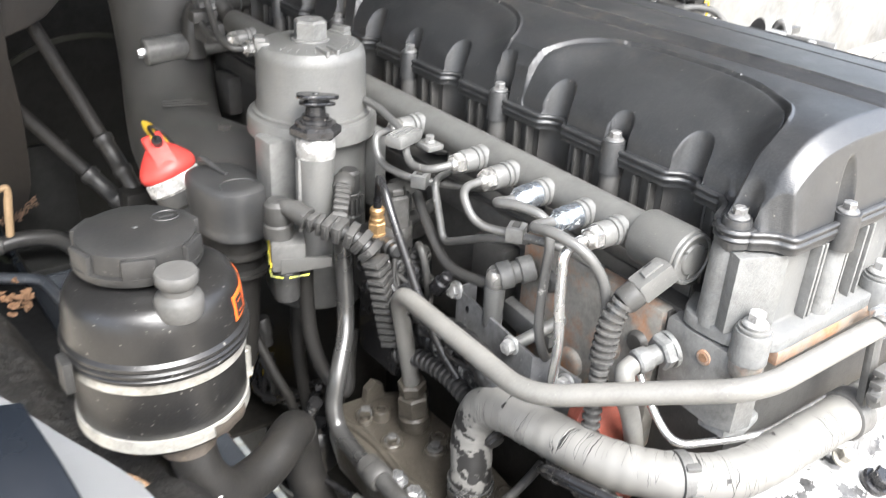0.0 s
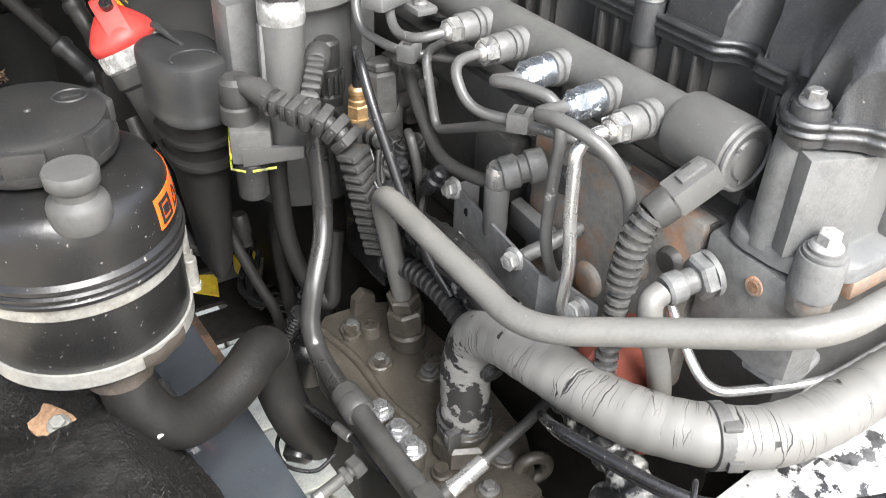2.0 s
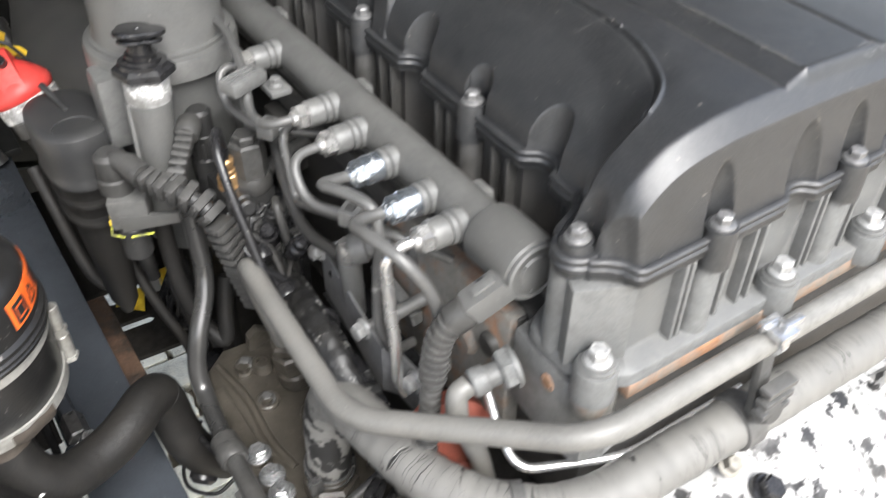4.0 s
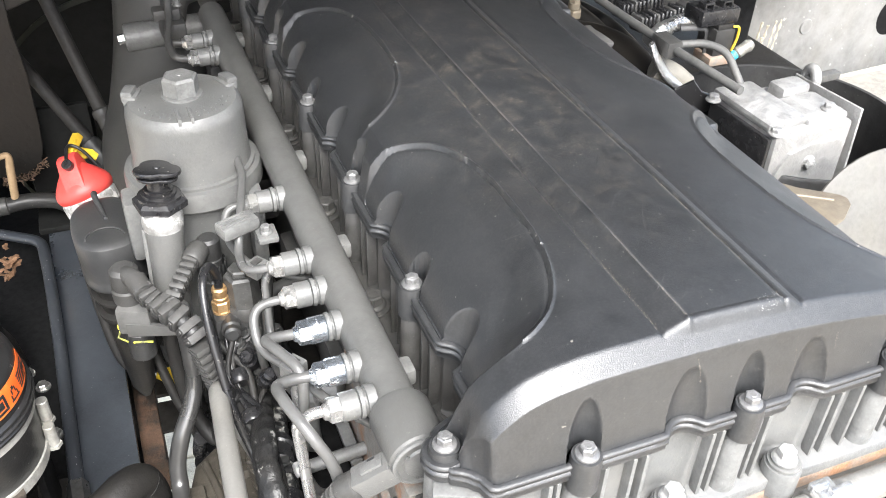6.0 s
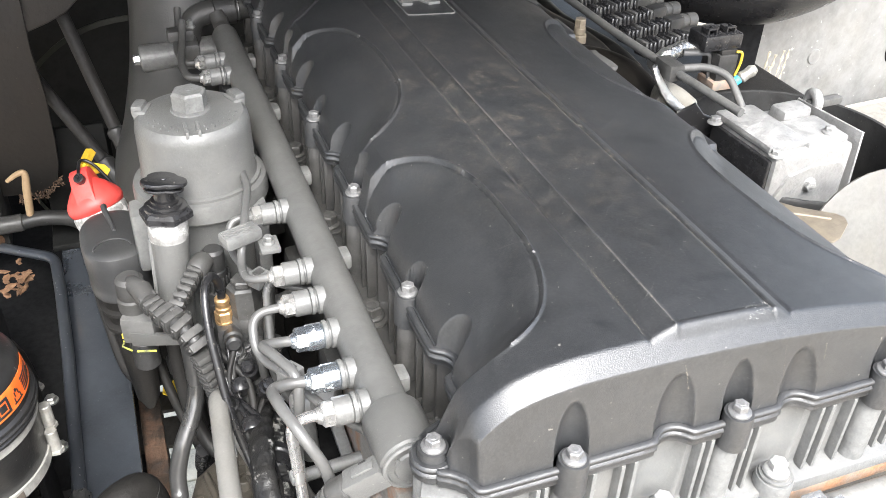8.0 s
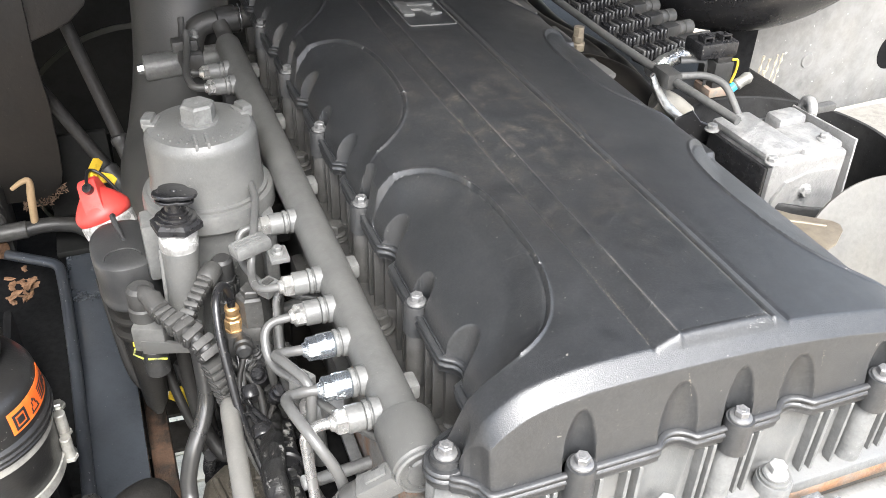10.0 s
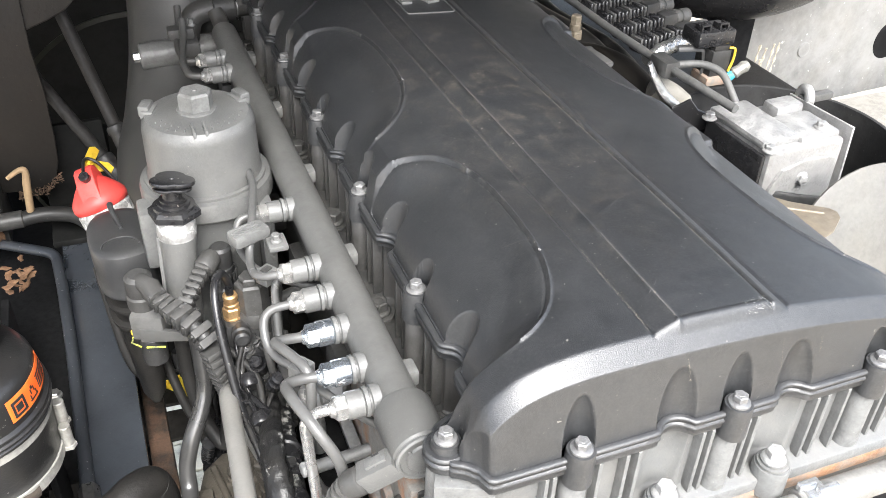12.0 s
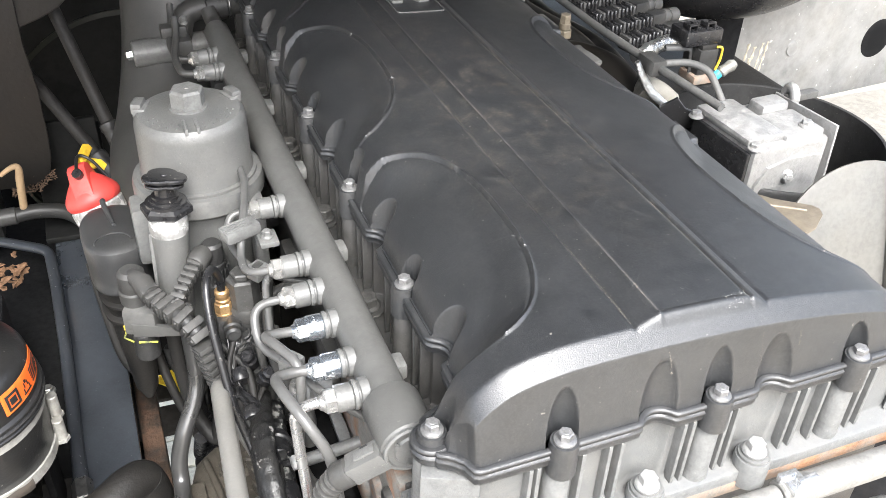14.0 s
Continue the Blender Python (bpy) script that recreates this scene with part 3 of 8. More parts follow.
def outline(off=0.0):
    """The cover's plan, from the front middle round by the left."""
    left = [(side_x(y), y) for y in [-0.036 + 0.003 * i for i in range(int((Y_END + 0.036) / 0.003))]]
    n = int((RIGHT + 0.011) / 0.003)
    front = [(RIGHT - 0.004 - (RIGHT + 0.011) * i / n, 0) for i in range(n + 1)]
    front = [(x, front_y(x)) for x, _ in front]
    right = [(RIGHT, Y_END - 0.01 * i) for i in range(int((Y_END + 0.02) / 0.01))]
    full = front + left + [(0.012, Y_END), (0.03, Y_END + 0.008), (RIGHT - 0.02, Y_END + 0.008)] + right
    if not off:
        return full
    out, n = [], len(full)
    for i in range(n):
        a, b = Vector(full[i - 2]), Vector(full[(i + 2) % n])
        d = (b - a).normalized() if (b - a).length > 1e-6 else Vector((0, 1))
        out.append((full[i][0] - d.y * off, full[i][1] + d.x * off))
    return out


CREST = ((-0.040, 1.286), (-0.030, 1.300), (-0.023, 1.317), (-0.016, 1.332), (0.0, 1.3465), (0.015, 1.3535), (0.037, 1.3580), (0.06, 1.3600),
         (0.11, 1.3600), (0.16, 1.3585), (0.21, 1.3550), (0.255, 1.3495), (0.305, 1.3405), (0.335, 1.3320), (0.354, 1.3210), (0.370, 1.302), (0.40, 1.26))
BAND_Y, EDGE_Y = -0.0190, -0.0290


def crest(x):
    """Height of the cover's arched cross-section at x."""
    k = max(1, min(len(CREST) - 3, sum(1 for a, _ in CREST if a <= x) - 1))
    (x0, z0), (x1, z1), (x2, z2), (x3, z3) = CREST[k - 1:k + 3]
    t = min(1, max(0, (x - x1) / (x2 - x1)))
    m1, m2 = (z2 - z0) / (x2 - x0) * (x2 - x1), (z3 - z1) / (x3 - x1) * (x2 - x1)
    return z1 * (1 + 2 * t) * (1 - t) ** 2 + m1 * t * (1 - t) ** 2 + z2 * t * t * (3 - 2 * t) + m2 * t * t * (t - 1)


def lip_y(x):
    """y of the cover's front lip at x."""
    knots = ((-0.036, -0.0125), (-0.030, -0.0170), (-0.0255, -0.021), (-0.0205, -0.028), (-0.0175, -0.035), (-0.015, -0.037))
    if x >= -0.015:
        return front_y(x)
    for (xa, ya), (xb, yb) in zip(knots, knots[1:]):
        if x <= xb:
            return ya + (yb - ya) * max(0.0, (x - xa) / (xb - xa))
    return -0.037


def edge_y(x):
    return EDGE_Y if x > -0.012 else max(EDGE_Y, lip_y(x) + 0.006)


def soft_min(a, b, k):
    h = max(0.0, k - abs(a - b)) / k
    return min(a, b) - h * h * k * 0.25


def cover_z(x, y):
    left = x < CX
    u = CX - x if left else (x - CX) * 0.174 / (RIGHT - CX)
    z = crest(x)
    if left and x < 0.10:
        old = 1.3585 - 0.0185 * (u / 0.157) ** 2.6 if u < 0.157 else 1.340 - (u - 0.157) * 0.95
        z += (min(z, old) - z) * sstep(0.02, 0.055, y) * (1 - sstep(0.0, 0.10, x))
    z -= 0.004 * sstep(0.05, 0.56, y)
    xi = CX - u
    for yc in (0.150, 0.470, 0.790):
        f = abs((y - yc) / 0.1385) ** 2.6 + (max(0.0, xi) / 0.0775) ** 2.2
        if f < 1.3:
            zl = 1.288 + (0.0665 if left else 0.040) * max(0.0, min(1, (xi - 0.002) / 0.079)) ** (0.42 if left else 0.80)
            inside = (1 - sstep(0.955, 1.0, f)) * (1 - 0.8 * sstep(0.40, 0.98, f) * sstep(0.002, 0.028, xi))
            z += inside * min(0, zl - z)
            z += (0.0018 * math.exp(-((f - 1.030) / 0.028) ** 2) - 0.0010 * math.exp(-((f - 0.965) / 0.022) ** 2)) * sstep(0.0, 0.02, xi)
    ends = sstep(-0.021, -0.013, y)
    up = min(1, max(0, (x - 0.1065) / 0.0190)) * min(1, max(0, (0.2165 - x) / 0.0110))
    z += ends * 0.0052 * up
    z += ends * (0.0015 * math.exp(-((x - 0.1255) / 0.0014) ** 2) - 0.0012 * math.exp(-((x - 0.1055) / 0.0016) ** 2) - 0.0018 * math.exp(-((x - 0.2035) / 0.0018) ** 2) - 0.0009 * math.exp(-((x - 0.2175) / 0.0020) ** 2))
    if 0.125 < x < 0.2045 and y > -0.011:
        z -= 0.0008
    roll = max(0.0, -0.0145 - y)
    z -= 0.9 * (roll * roll / 0.008 if roll < 0.004 else roll - 0.002)
    z -= max(0.0, y - Y_END + 0.02) * 1.2
    edge = (x - side_x(y)) if left else RIGHT - x
    slope = 5.5 + (24 * (1 - sstep(-0.004, 0.03, y)) if left else 0)
    z = min(z, LIP + max(0.0, edge) * slope, LIP + max(0.0, Y_END + 0.006 - y) * 6)
    # clearance round the bolts, cut almost straight down
    for sx, sy in SCOOPS:
        if sy == 0:
            d = math.hypot(x - sx, y - sy)
            if d < 0.05:
                z = soft_min(z, LIP + max(0.0, d - 0.0118) * 15, 0.004)
        elif abs(y - sy) < 0.02 and sy > -0.02:
            z = min(z, LIP + max(0.0, math.hypot(x - sx, y - sy) - 0.0128) * (24 if sy else 9))
    for sx, sy, sr in NICHES[2:]:
        d = math.hypot(x - sx, y - sy)
        if d < 0.04:
            z = min(z, LIP + max(0.0, d - sr) * 24)
    d = math.hypot(x + 0.039, y + 0.038)
    if d < 0.05:
        z = soft_min(z, LIP + max(0.0, d - 0.0175) * 13, 0.004)
    return max(LIP, z)


def front_face_y(x, z):
    """The front face without its pockets."""
    ye = edge_y(x)
    s = (z - LIP) / (cover_z(x, ye) - LIP)
    return min(lip_y(x), -0.037) * (1 - s) + ye * s


def front_wall():
    """The steep front face with its oval pockets over the bolts."""
    bm = bmesh.new()
    rows = []
    n, xs = 26, [-0.034 + 0.0008 * i for i in range(int((RIGHT + 0.030) / 0.0008))]
    for x in xs:
        ye = edge_y(x)
        zt, yl = cover_z(x, ye), lip_y(x)
        col = []
        for k in range(n + 1):
            s = k / n
            z = LIP + (zt - LIP) * s
            y = min(yl, -0.037 if x > -0.015 else yl) * (1 - s) + ye * s
            back = 0.0
            for xc, w, d in ((0.047, 0.0128, 0.0105), (0.1755, 0.0128, 0.0105), (0.306, 0.0128, 0.0105), (0.125, 0.01645, 0.0095), (0.227, 0.01645, 0.0095)):
                arg = 1 - ((x - xc) / w) ** 2 - (s / 0.80) ** 2.4
                if arg > 0:
                    back = max(back, d * arg ** 0.72)
            col.append(bm.verts.new((x, max(y + back, yl if s == 0 else -1), z)))
        col.append(bm.verts.new((x, ye + 0.003, cover_z(x, ye + 0.003) - 0.0003)))
        rows.append(col)
    for a, b in zip(rows, rows[1:]):
        for k in range(n + 1):
            bm.faces.new((a[k], b[k], b[k + 1], a[k + 1]))
    return bm


def build_cover():
    t = thing("valve_cover", (CX, 0.45, LIP), "black ribbed plastic valve cover with dust and scratches on engine", "engine cover")
    bm = bmesh.new()
    ys = [EDGE_Y + 0.001 * i for i in range(96)]
    while ys[-1] < Y_END:
        ys.append(ys[-1] + 0.0015)
    ys += [Y_END + 0.004, Y_END + 0.008]
    # across: dense at both edges
    us = [0.0007 * i for i in range(44)]
    while us[-1] < 0.2:
        us.append(us[-1] + 0.0012)
    rows = []
    for y in ys:
        e = side_x(y)
        w = CX - e
        row = []
        for a in us:
            x = e + a * w / us[-1]
            row.append((x, y))
        row = row + [(CX + (RIGHT - CX) * (1 - a / us[-1]), y) for a in reversed(us[:-1])]
        rows.append([bm.verts.new((x, max(yy, edge_y(x)), cover_z(x, max(yy, edge_y(x))))) for x, yy in row])
    for a, b in zip(rows, rows[1:]):
        for i in range(len(a) - 1):
            if len({a[i].co[:], a[i + 1].co[:], b[i].co[:], b[i + 1].co[:]}) > 2:
                bm.faces.new((a[i], b[i], b[i + 1], a[i + 1]))
    corner = [v for v in bm.verts if v.co.x < 0.02 and v.co.y < 0.06 and not v.is_boundary]
    for _ in range(8):
        bmesh.ops.smooth_vert(bm, verts=corner, factor=0.5, use_axis_x=True, use_axis_y=True, use_axis_z=True)
    merge(bm, front_wall())
    bmesh.ops.remove_doubles(bm, verts=bm.verts[:], dist=0.00005)
    part("shell", bm, COVER, t, sharp=50)
    # rim with two beads
    rim = bmesh.new()
    prof = ((0.0, LIP + 0.0012), (0.0032, LIP + 0.0016), (0.0045, LIP + 0.0004), (0.0047, LIP - 0.0008), (0.0036, LIP - 0.0020), (0.0032, LIP - 0.0042), (0.0044, LIP - 0.0052), (0.0049, LIP - 0.0064), (0.0044, LIP - 0.0076), (0.0035, LIP - 0.0086), (0.0035, LIP - 0.0130), (-0.003, LIP - 0.014))
    loops = [[rim.verts.new((x, y, z)) for x, y in outline(o)] for o, z in prof]
    for a, b in zip(loops, loops[1:]):
        for i in range(len(a)):
            rim.faces.new((a[i], a[(i + 1) % len(a)], b[(i + 1) % len(a)], b[i]))
    part("rim", rim, COVER, t, "black rim with a raised bead", sharp=60)
    head = bolt_mesh(0.0098, 0.0085, 0.0084, mat=WORN_BOLT)
    boss = finish("boss", lathe([(0.0112, -0.030), (0.0108, -0.004), (0.0102, 0.0), (0.006, 0.0002)], seg=28), COVER)
    spots = [(-0.036, 0.0)] + [(0.0, 0.16 * k) for k in range(1, 6)] + [(0.02, 0.94)]
    spots += [(0.047, -0.0395), (0.1755, -0.0395), (0.306, -0.0395)]
    for i, (x, y) in enumerate(spots):
        place("boss", boss, (x, y, 1.2935), t)
        place("bolt", head, (x, y, 1.2935), t, turn=0.37 * i, label="zinc hex flange bolt")
    collar = [(0.0116, LIP + 0.0015), (0.0142, LIP + 0.0016), (0.0155, LIP + 0.0004), (0.0157, LIP - 0.0008), (0.0146, LIP - 0.0020), (0.0142, LIP - 0.0042), (0.0154, LIP - 0.0052), (0.0159, LIP - 0.0064), (0.0154, LIP - 0.0076), (0.0145, LIP - 0.0086), (0.0145, LIP - 0.013), (0.0112, LIP - 0.014)]
    part("boss_collar", lathe(collar[::-1], Matrix.Translation((-0.036, 0.0, 0)), 36), COVER, t)
    # fine scratches and pale scuffs on the top
    rnd = random.Random(21)
    marks = bmesh.new()
    for k in range(60):
        x, y, a = rnd.uniform(0.05, 0.33), rnd.uniform(-0.01, 0.6) * rnd.random() ** 0.4, rnd.uniform(0, 6.3)
        n, w, bend = rnd.randint(5, 16), rnd.uniform(0.00010, 0.00022), rnd.uniform(-0.06, 0.06)
        prev = None
        for i in range(n):
            x, y, a = x + 0.003 * math.cos(a), y + 0.003 * math.sin(a), a + bend
            if not (0.04 < x < 0.34 and -0.012 < y < 0.8):
                break
            s, c = math.sin(a) * w, math.cos(a) * w
            pair = [marks.verts.new((x - s, y + c, cover_z(x - s, y + c) + 0.0005)), marks.verts.new((x + s, y - c, cover_z(x + s, y - c) + 0.0005))]
            if prev:
                marks.faces.new((prev[0], prev[1], pair[1], pair[0]))
            prev = pair
    tagged(part("scuffing", marks, SCRATCH, t, "fine pale scratches"), kind="stuff")
    # dry dust caught along the ridge edges and spread over the rear half
    flecks = bmesh.new()
    for k in range(15000):
        if k % 3:
            x, y = rnd.choice((0.1055, 0.1262, 0.2030)), rnd.uniform(-0.012, 0.80)
            ebb = noise.noise(Vector((x * 30, y * 9, 2))) + 0.5 * noise.noise(Vector((x * 70, y * 60, 2)))
            x += rnd.gauss(0, 0.0007 + 0.0009 * max(0.0, ebb))
            if rnd.random() > 0.42 + 0.9 * ebb:
                continue
        else:
            x, y = rnd.gauss(0.125, 0.06), rnd.gauss(0.44, 0.22)
            if not (0.03 < x < 0.33 and -0.012 < y < 0.82) or noise.noise(Vector((x * 18, y * 12, 7))) < 0.0:
                continue
        r, b = rnd.uniform(0.00012, 0.00032), rnd.uniform(0, 6.3)
        vs = [flecks.verts.new((x + r * math.cos(b + c), y + r * 1.5 * math.sin(b + c), cover_z(x, y) + 0.0004)) for c in (0, 2.1, 4.2)]
        flecks.faces.new(vs)
    tagged(part("dust", flecks, DUST, t, "tan dust along the ridges"), kind="stuff")
    scuff = bmesh.new()
    for k in range(170):
        x, y = 0.2045 - abs(rnd.gauss(0, 0.014)), rnd.uniform(-0.0185, -0.0155) + rnd.random() ** 4 * 0.010
        r = rnd.uniform(0.00012, 0.00042)
        vs = [scuff.verts.new((x + r * math.cos(b) * rnd.uniform(0.5, 1.3), y + r * math.sin(b) * rnd.uniform(0.5, 1.3), cover_z(x, y) + 0.0006)) for b in (0, 1.2, 2.5, 3.8, 5.0)]
        scuff.faces.new(vs)
    tagged(part("scuff", scuff, WHITE, t, "white scuffed ridge end"), kind="stuff")
    drips = bmesh.new()
    for x0, x1, z0, z1 in ((0.128, 0.132, 1.343, 1.322), (0.209, 0.212, 1.338, 1.306), (0.245, 0.246, 1.330, 1.316)):
        for k in range(46):
            s = k / 46
            if rnd.random() < 0.45:
                continue
            x, z = x0 + (x1 - x0) * s + rnd.gauss(0, 0.0004), z0 + (z1 - z0) * s
            y = front_face_y(x, z) - 0.0004
            r = rnd.uniform(0.00010, 0.00026) * (1.5 if rnd.random() < 0.1 else 1)
            drips.faces.new([drips.verts.new((x + r * math.cos(a), y, z + 1.6 * r * math.sin(a))) for a in (0, 1.3, 2.6, 3.9, 5.2)])
    tagged(part("drip_mark", drips, DUST, t, "dried pale drip marks"), kind="stuff")
    # emblem plate between the ridges
    lay = Matrix.Translation((0.1685, 0.6265, 1.3580)) @ Matrix.Rotation(radians(3.2), 4, "Y")
    plate = part("emblem_plate", flat(rounded(0.062, 0.105, 0.006), -0.0006, 0.0010, 0.0004, m=lay), COVER, t, "recessed emblem plate")
    fr = bmesh.new()
    o1, o2 = rounded(0.062, 0.105, 0.006), rounded(0.0595, 0.1025, 0.005)
    lo = [[fr.verts.new(lay @ Vector((x, y, z))) for x, y in o] for o, z in ((o1, 0.0), (o1, 0.0019), (o2, 0.0019), (o2, 0.0))]
    for a, b in zip(lo, lo[1:] + lo[:1]):
        for i in range(len(a)):
            fr.faces.new((a[i], a[(i + 1) % len(a)], b[(i + 1) % len(a)], b[i]))
    part("emblem_frame", fr, DUSTY_PLASTIC, plate, "pale worn frame line")
    em = flat(rounded(0.040, 0.012, 0.0055), 0, 0.0034, 0.0008, m=Matrix.Translation((0.004, 0.022, 0)))
    flat(rounded(0.030, 0.012, 0.005), 0, 0.0034, 0.0008, bm=em, m=Matrix.Translation((0.006, 0.006, 0)) @ Matrix.Rotation(radians(-8), 4, "Z"))
    flat(rounded(0.013, 0.050, 0.003), 0, 0.0034, 0.0008, bm=em, m=Matrix.Translation((-0.014, 0.008, 0)))
    flat([(0.002, 0.004), (0.012, 0.006), (0.024, -0.014), (0.010, -0.018)], 0, 0.0034, 0.0008, bm=em)
    em.transform(lay @ Matrix.Translation((-0.0045, -0.0045, 0.0008)) @ Matrix.Diagonal((1.12, 0.95, 1, 1)))
    part("emblem", em, PAINT, plate, "raised grey emblem shape")
    return t


def build_housing():
    t = thing("rocker_housing", (CX, 0.45, 1.20), "grey painted ribbed rocker housing below the valve cover", "engine housing")
    bm = bmesh.new()
    loops = [[bm.verts.new((x, y, z)) for x, y in outline(o)] for o, z in ((-0.006, 1.2735), (-0.006, 1.208), (-0.004, 1.205), (0.011, 1.2045), (0.012, 1.203), (0.012, 1.193), (0.0, 1.1925))]
    # left faces get a darker copy of the casting: shade as colour
    for a, b in zip(loops, loops[1:]):
        for i in range(len(a)):
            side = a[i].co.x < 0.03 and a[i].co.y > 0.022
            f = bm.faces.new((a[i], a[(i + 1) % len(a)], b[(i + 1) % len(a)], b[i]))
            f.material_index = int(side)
    part("wall", bm, CAST, t, sharp=55).data.materials.append(DEEP_GREY)
    # darker posts and ribs carry the same painted shade
    shade_post = finish("post", lathe([(0.0105, 1.2), (0.0098, 1.268), (0.008, 1.271)], seg=24), DEEP_GREY)
    rib_side = finish("rib", box((-0.007, -0.0016, 1.203), (0.006, 0.0016, 1.271), 0.0008), DEEP_GREY)
    post = finish("post", lathe([(0.0105, 1.2), (0.0098, 1.268), (0.008, 1.271)], seg=24), CAST)
    for k in range(1, 6):
        place("post", shade_post, (0.001, 0.16 * k, 0), t)
        place("post", post, (RIGHT, 0.16 * k, 0), t)
    for x, y in ((-0.034, 0.002), (0.047, -0.036), (0.1755, -0.036), (0.306, -0.036), (RIGHT, 0.002)):
        place("post", post, (x, y, 0), t)
    part("corner_lobe", lathe([(0.0150, 1.2), (0.0140, 1.268), (0.012, 1.272)], Matrix.Translation((-0.034, 0.002, 0)), 30), CAST, t)
    part("corner_panel", box((-0.0215, -0.005, 1.2046), (0.0205, 0.010, 1.2705), 0.0016, Matrix.Translation((-0.0295, -0.0225, 0)) @ Matrix.Rotation(radians(-24), 4, "Z")), CAST, t, "flat raised corner panel")
    rib_y = finish("rib", box((-0.007, -0.0016, 1.203), (0.006, 0.0016, 1.271), 0.0008), CAST)
    rib_x = finish("rib", box((-0.0016, -0.007, 1.203), (0.0016, 0.006, 1.271), 0.0008), CAST)
    for k in range(6):
        for d in (0.028, 0.044, 0.112, 0.130):
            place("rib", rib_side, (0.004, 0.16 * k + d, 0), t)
            if k < 3:
                place("rib", rib_y, (RIGHT - 0.004, 0.16 * k + d, 0), t)
    for x in (0.024, 0.030, 0.066, 0.088, 0.098, 0.152, 0.160, 0.192, 0.200, 0.256, 0.266, 0.286, 0.326, 0.336):
        place("rib", rib_x, (x, -0.033, 0), t)
    seat = finish("bolt_seat", lathe([(0.0150, 1.188), (0.0146, 1.212), (0.0138, 1.2145), (0.010, 1.215)], seg=32), CAST)
    wash = finish("washer", lathe([(0.0124, 0), (0.0128, 0.001), (0.0124, 0.0024), (0.0104, 0.0028), (0.0104, 0.005), (0.007, 0.0053)], seg=32), CAST)
    head = bolt_mesh(0.0122, 0.0105, 0.0096, mat=WASHER)
    side_head = bolt_mesh(0.0165, 0.0125, 0.0122, mat=DEEP_GREY)
    side_wash = finish("washer", lathe([(0.0155, 0), (0.016, 0.001), (0.0155, 0.0028), (0.009, 0.003)], seg=32), DEEP_GREY)
    for i, x in enumerate((-0.039, 0.125, 0.225, RIGHT + 0.016)):
        y = -0.036 if i in (0, 3) else -0.044
        place("bolt_seat", seat, (x, y, 0), t)
        place("washer", wash, (x, y, 1.215), t)
        place("bolt", head, (x, y, 1.2195), t, turn=0.5 + i, label="pale hex head bolt")
    for k in range(6):
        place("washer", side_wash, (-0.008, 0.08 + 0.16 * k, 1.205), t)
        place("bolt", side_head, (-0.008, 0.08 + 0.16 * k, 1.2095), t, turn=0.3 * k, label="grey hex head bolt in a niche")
    return t


def build_head():
    t = thing("cylinder_head", (CX, 0.45, 1.06), "grey painted cast cylinder head with orange rust", "engine part")
    bm = box((-0.030, -0.030, 1.02), (RIGHT - 0.02 + 0.03, 0.97, 1.1915), 0.004)
    part("body", bm, DEEP_GREY, t)
    part("rusty_shoulder", box((-0.0455, 0.042, 1.04), (-0.029, 0.215, 1.1905), 0.005), PAINT_RUST, t, "grey shoulder with orange rust")
    # front left block, its outer face turned towards the rail side
    blk = flat([(-0.046, 0.036), (-0.0505, -0.022), (-0.044, -0.040), (-0.024, -0.044), (-0.012, -0.036), (-0.012, 0.040)], 1.118, 1.1905, 0.003)
    part("corner_block", blk, PAINT, t)
    part("corner_lobe", lathe([(0.0060, 1.172), (0.0115, 1.174), (0.0132, 1.178), (0.0135, 1.1875), (0.012, 1.188)], Matrix.Translation((-0.039, -0.036, 0)), 30), PAINT_RUST, t, "grey lobe with orange rust")
    lug = flat([(-0.044, -0.010), (-0.042, -0.034), (-0.022, -0.041), (0.000, -0.037), (0.008, -0.012)], 1.107, 1.119, 0.004)
    part("lug", lug, CAST, t)
    part("rust_strip", box((-0.018, -0.049, 1.1795), (RIGHT - 0.02 + 0.02, -0.030, 1.1925), 0.002), RUSTY, t, "rusty flange edge")
    part("side_flange", box((-0.040, 0.040, 1.165), (-0.030, 0.96, 1.189), 0.003), DEEP_GREY, t)
    part("bore", rod((-0.0508, -0.006, 1.175), (-0.0400, -0.0055, 1.175), 0.0068), RUSTY, t, "rusty bolt hole")
    place("hole", finish("hole", lathe([(0.0042, -0.0005), (0.0036, 0.0003)], seg=16), LEAF), (-0.0511, -0.006, 1.1752), t, toward=(-1, -0.05, 0))
    for k in range(1, 6):
        y = 0.10 + 0.16 * k
        part("port_boss", box((-0.052, y - 0.026, 1.10), (-0.028, y + 0.026, 1.160), 0.007), DEEP_GREY, t)
    for k, (y, z, r) in enumerate(((0.062, 1.150, 0.010), (0.092, 1.128, 0.012), (0.175, 1.155, 0.011), (0.135, 1.085, 0.014))):
        part("cast_boss", lathe([(r * 1.2, -0.004), (r, 0.004), (r * 0.8, 0.006), (r * 0.3, 0.0062)], along((-0.0455, y, z), (-1.0, y, z)), 24), PAINT_RUST if k % 2 else DEEP_GREY, t)
    return t


# ---- fuel rail, injection pipes ----
RAIL_X, RAIL_Z = -0.040, 1.245
NUTS = ((0.381, CHIPPED), (0.276, CHIPPED), (0.231, CHIPPED), (0.184, ZINC_NUT), (0.133, ZINC_NUT), (0.095, CHIPPED))


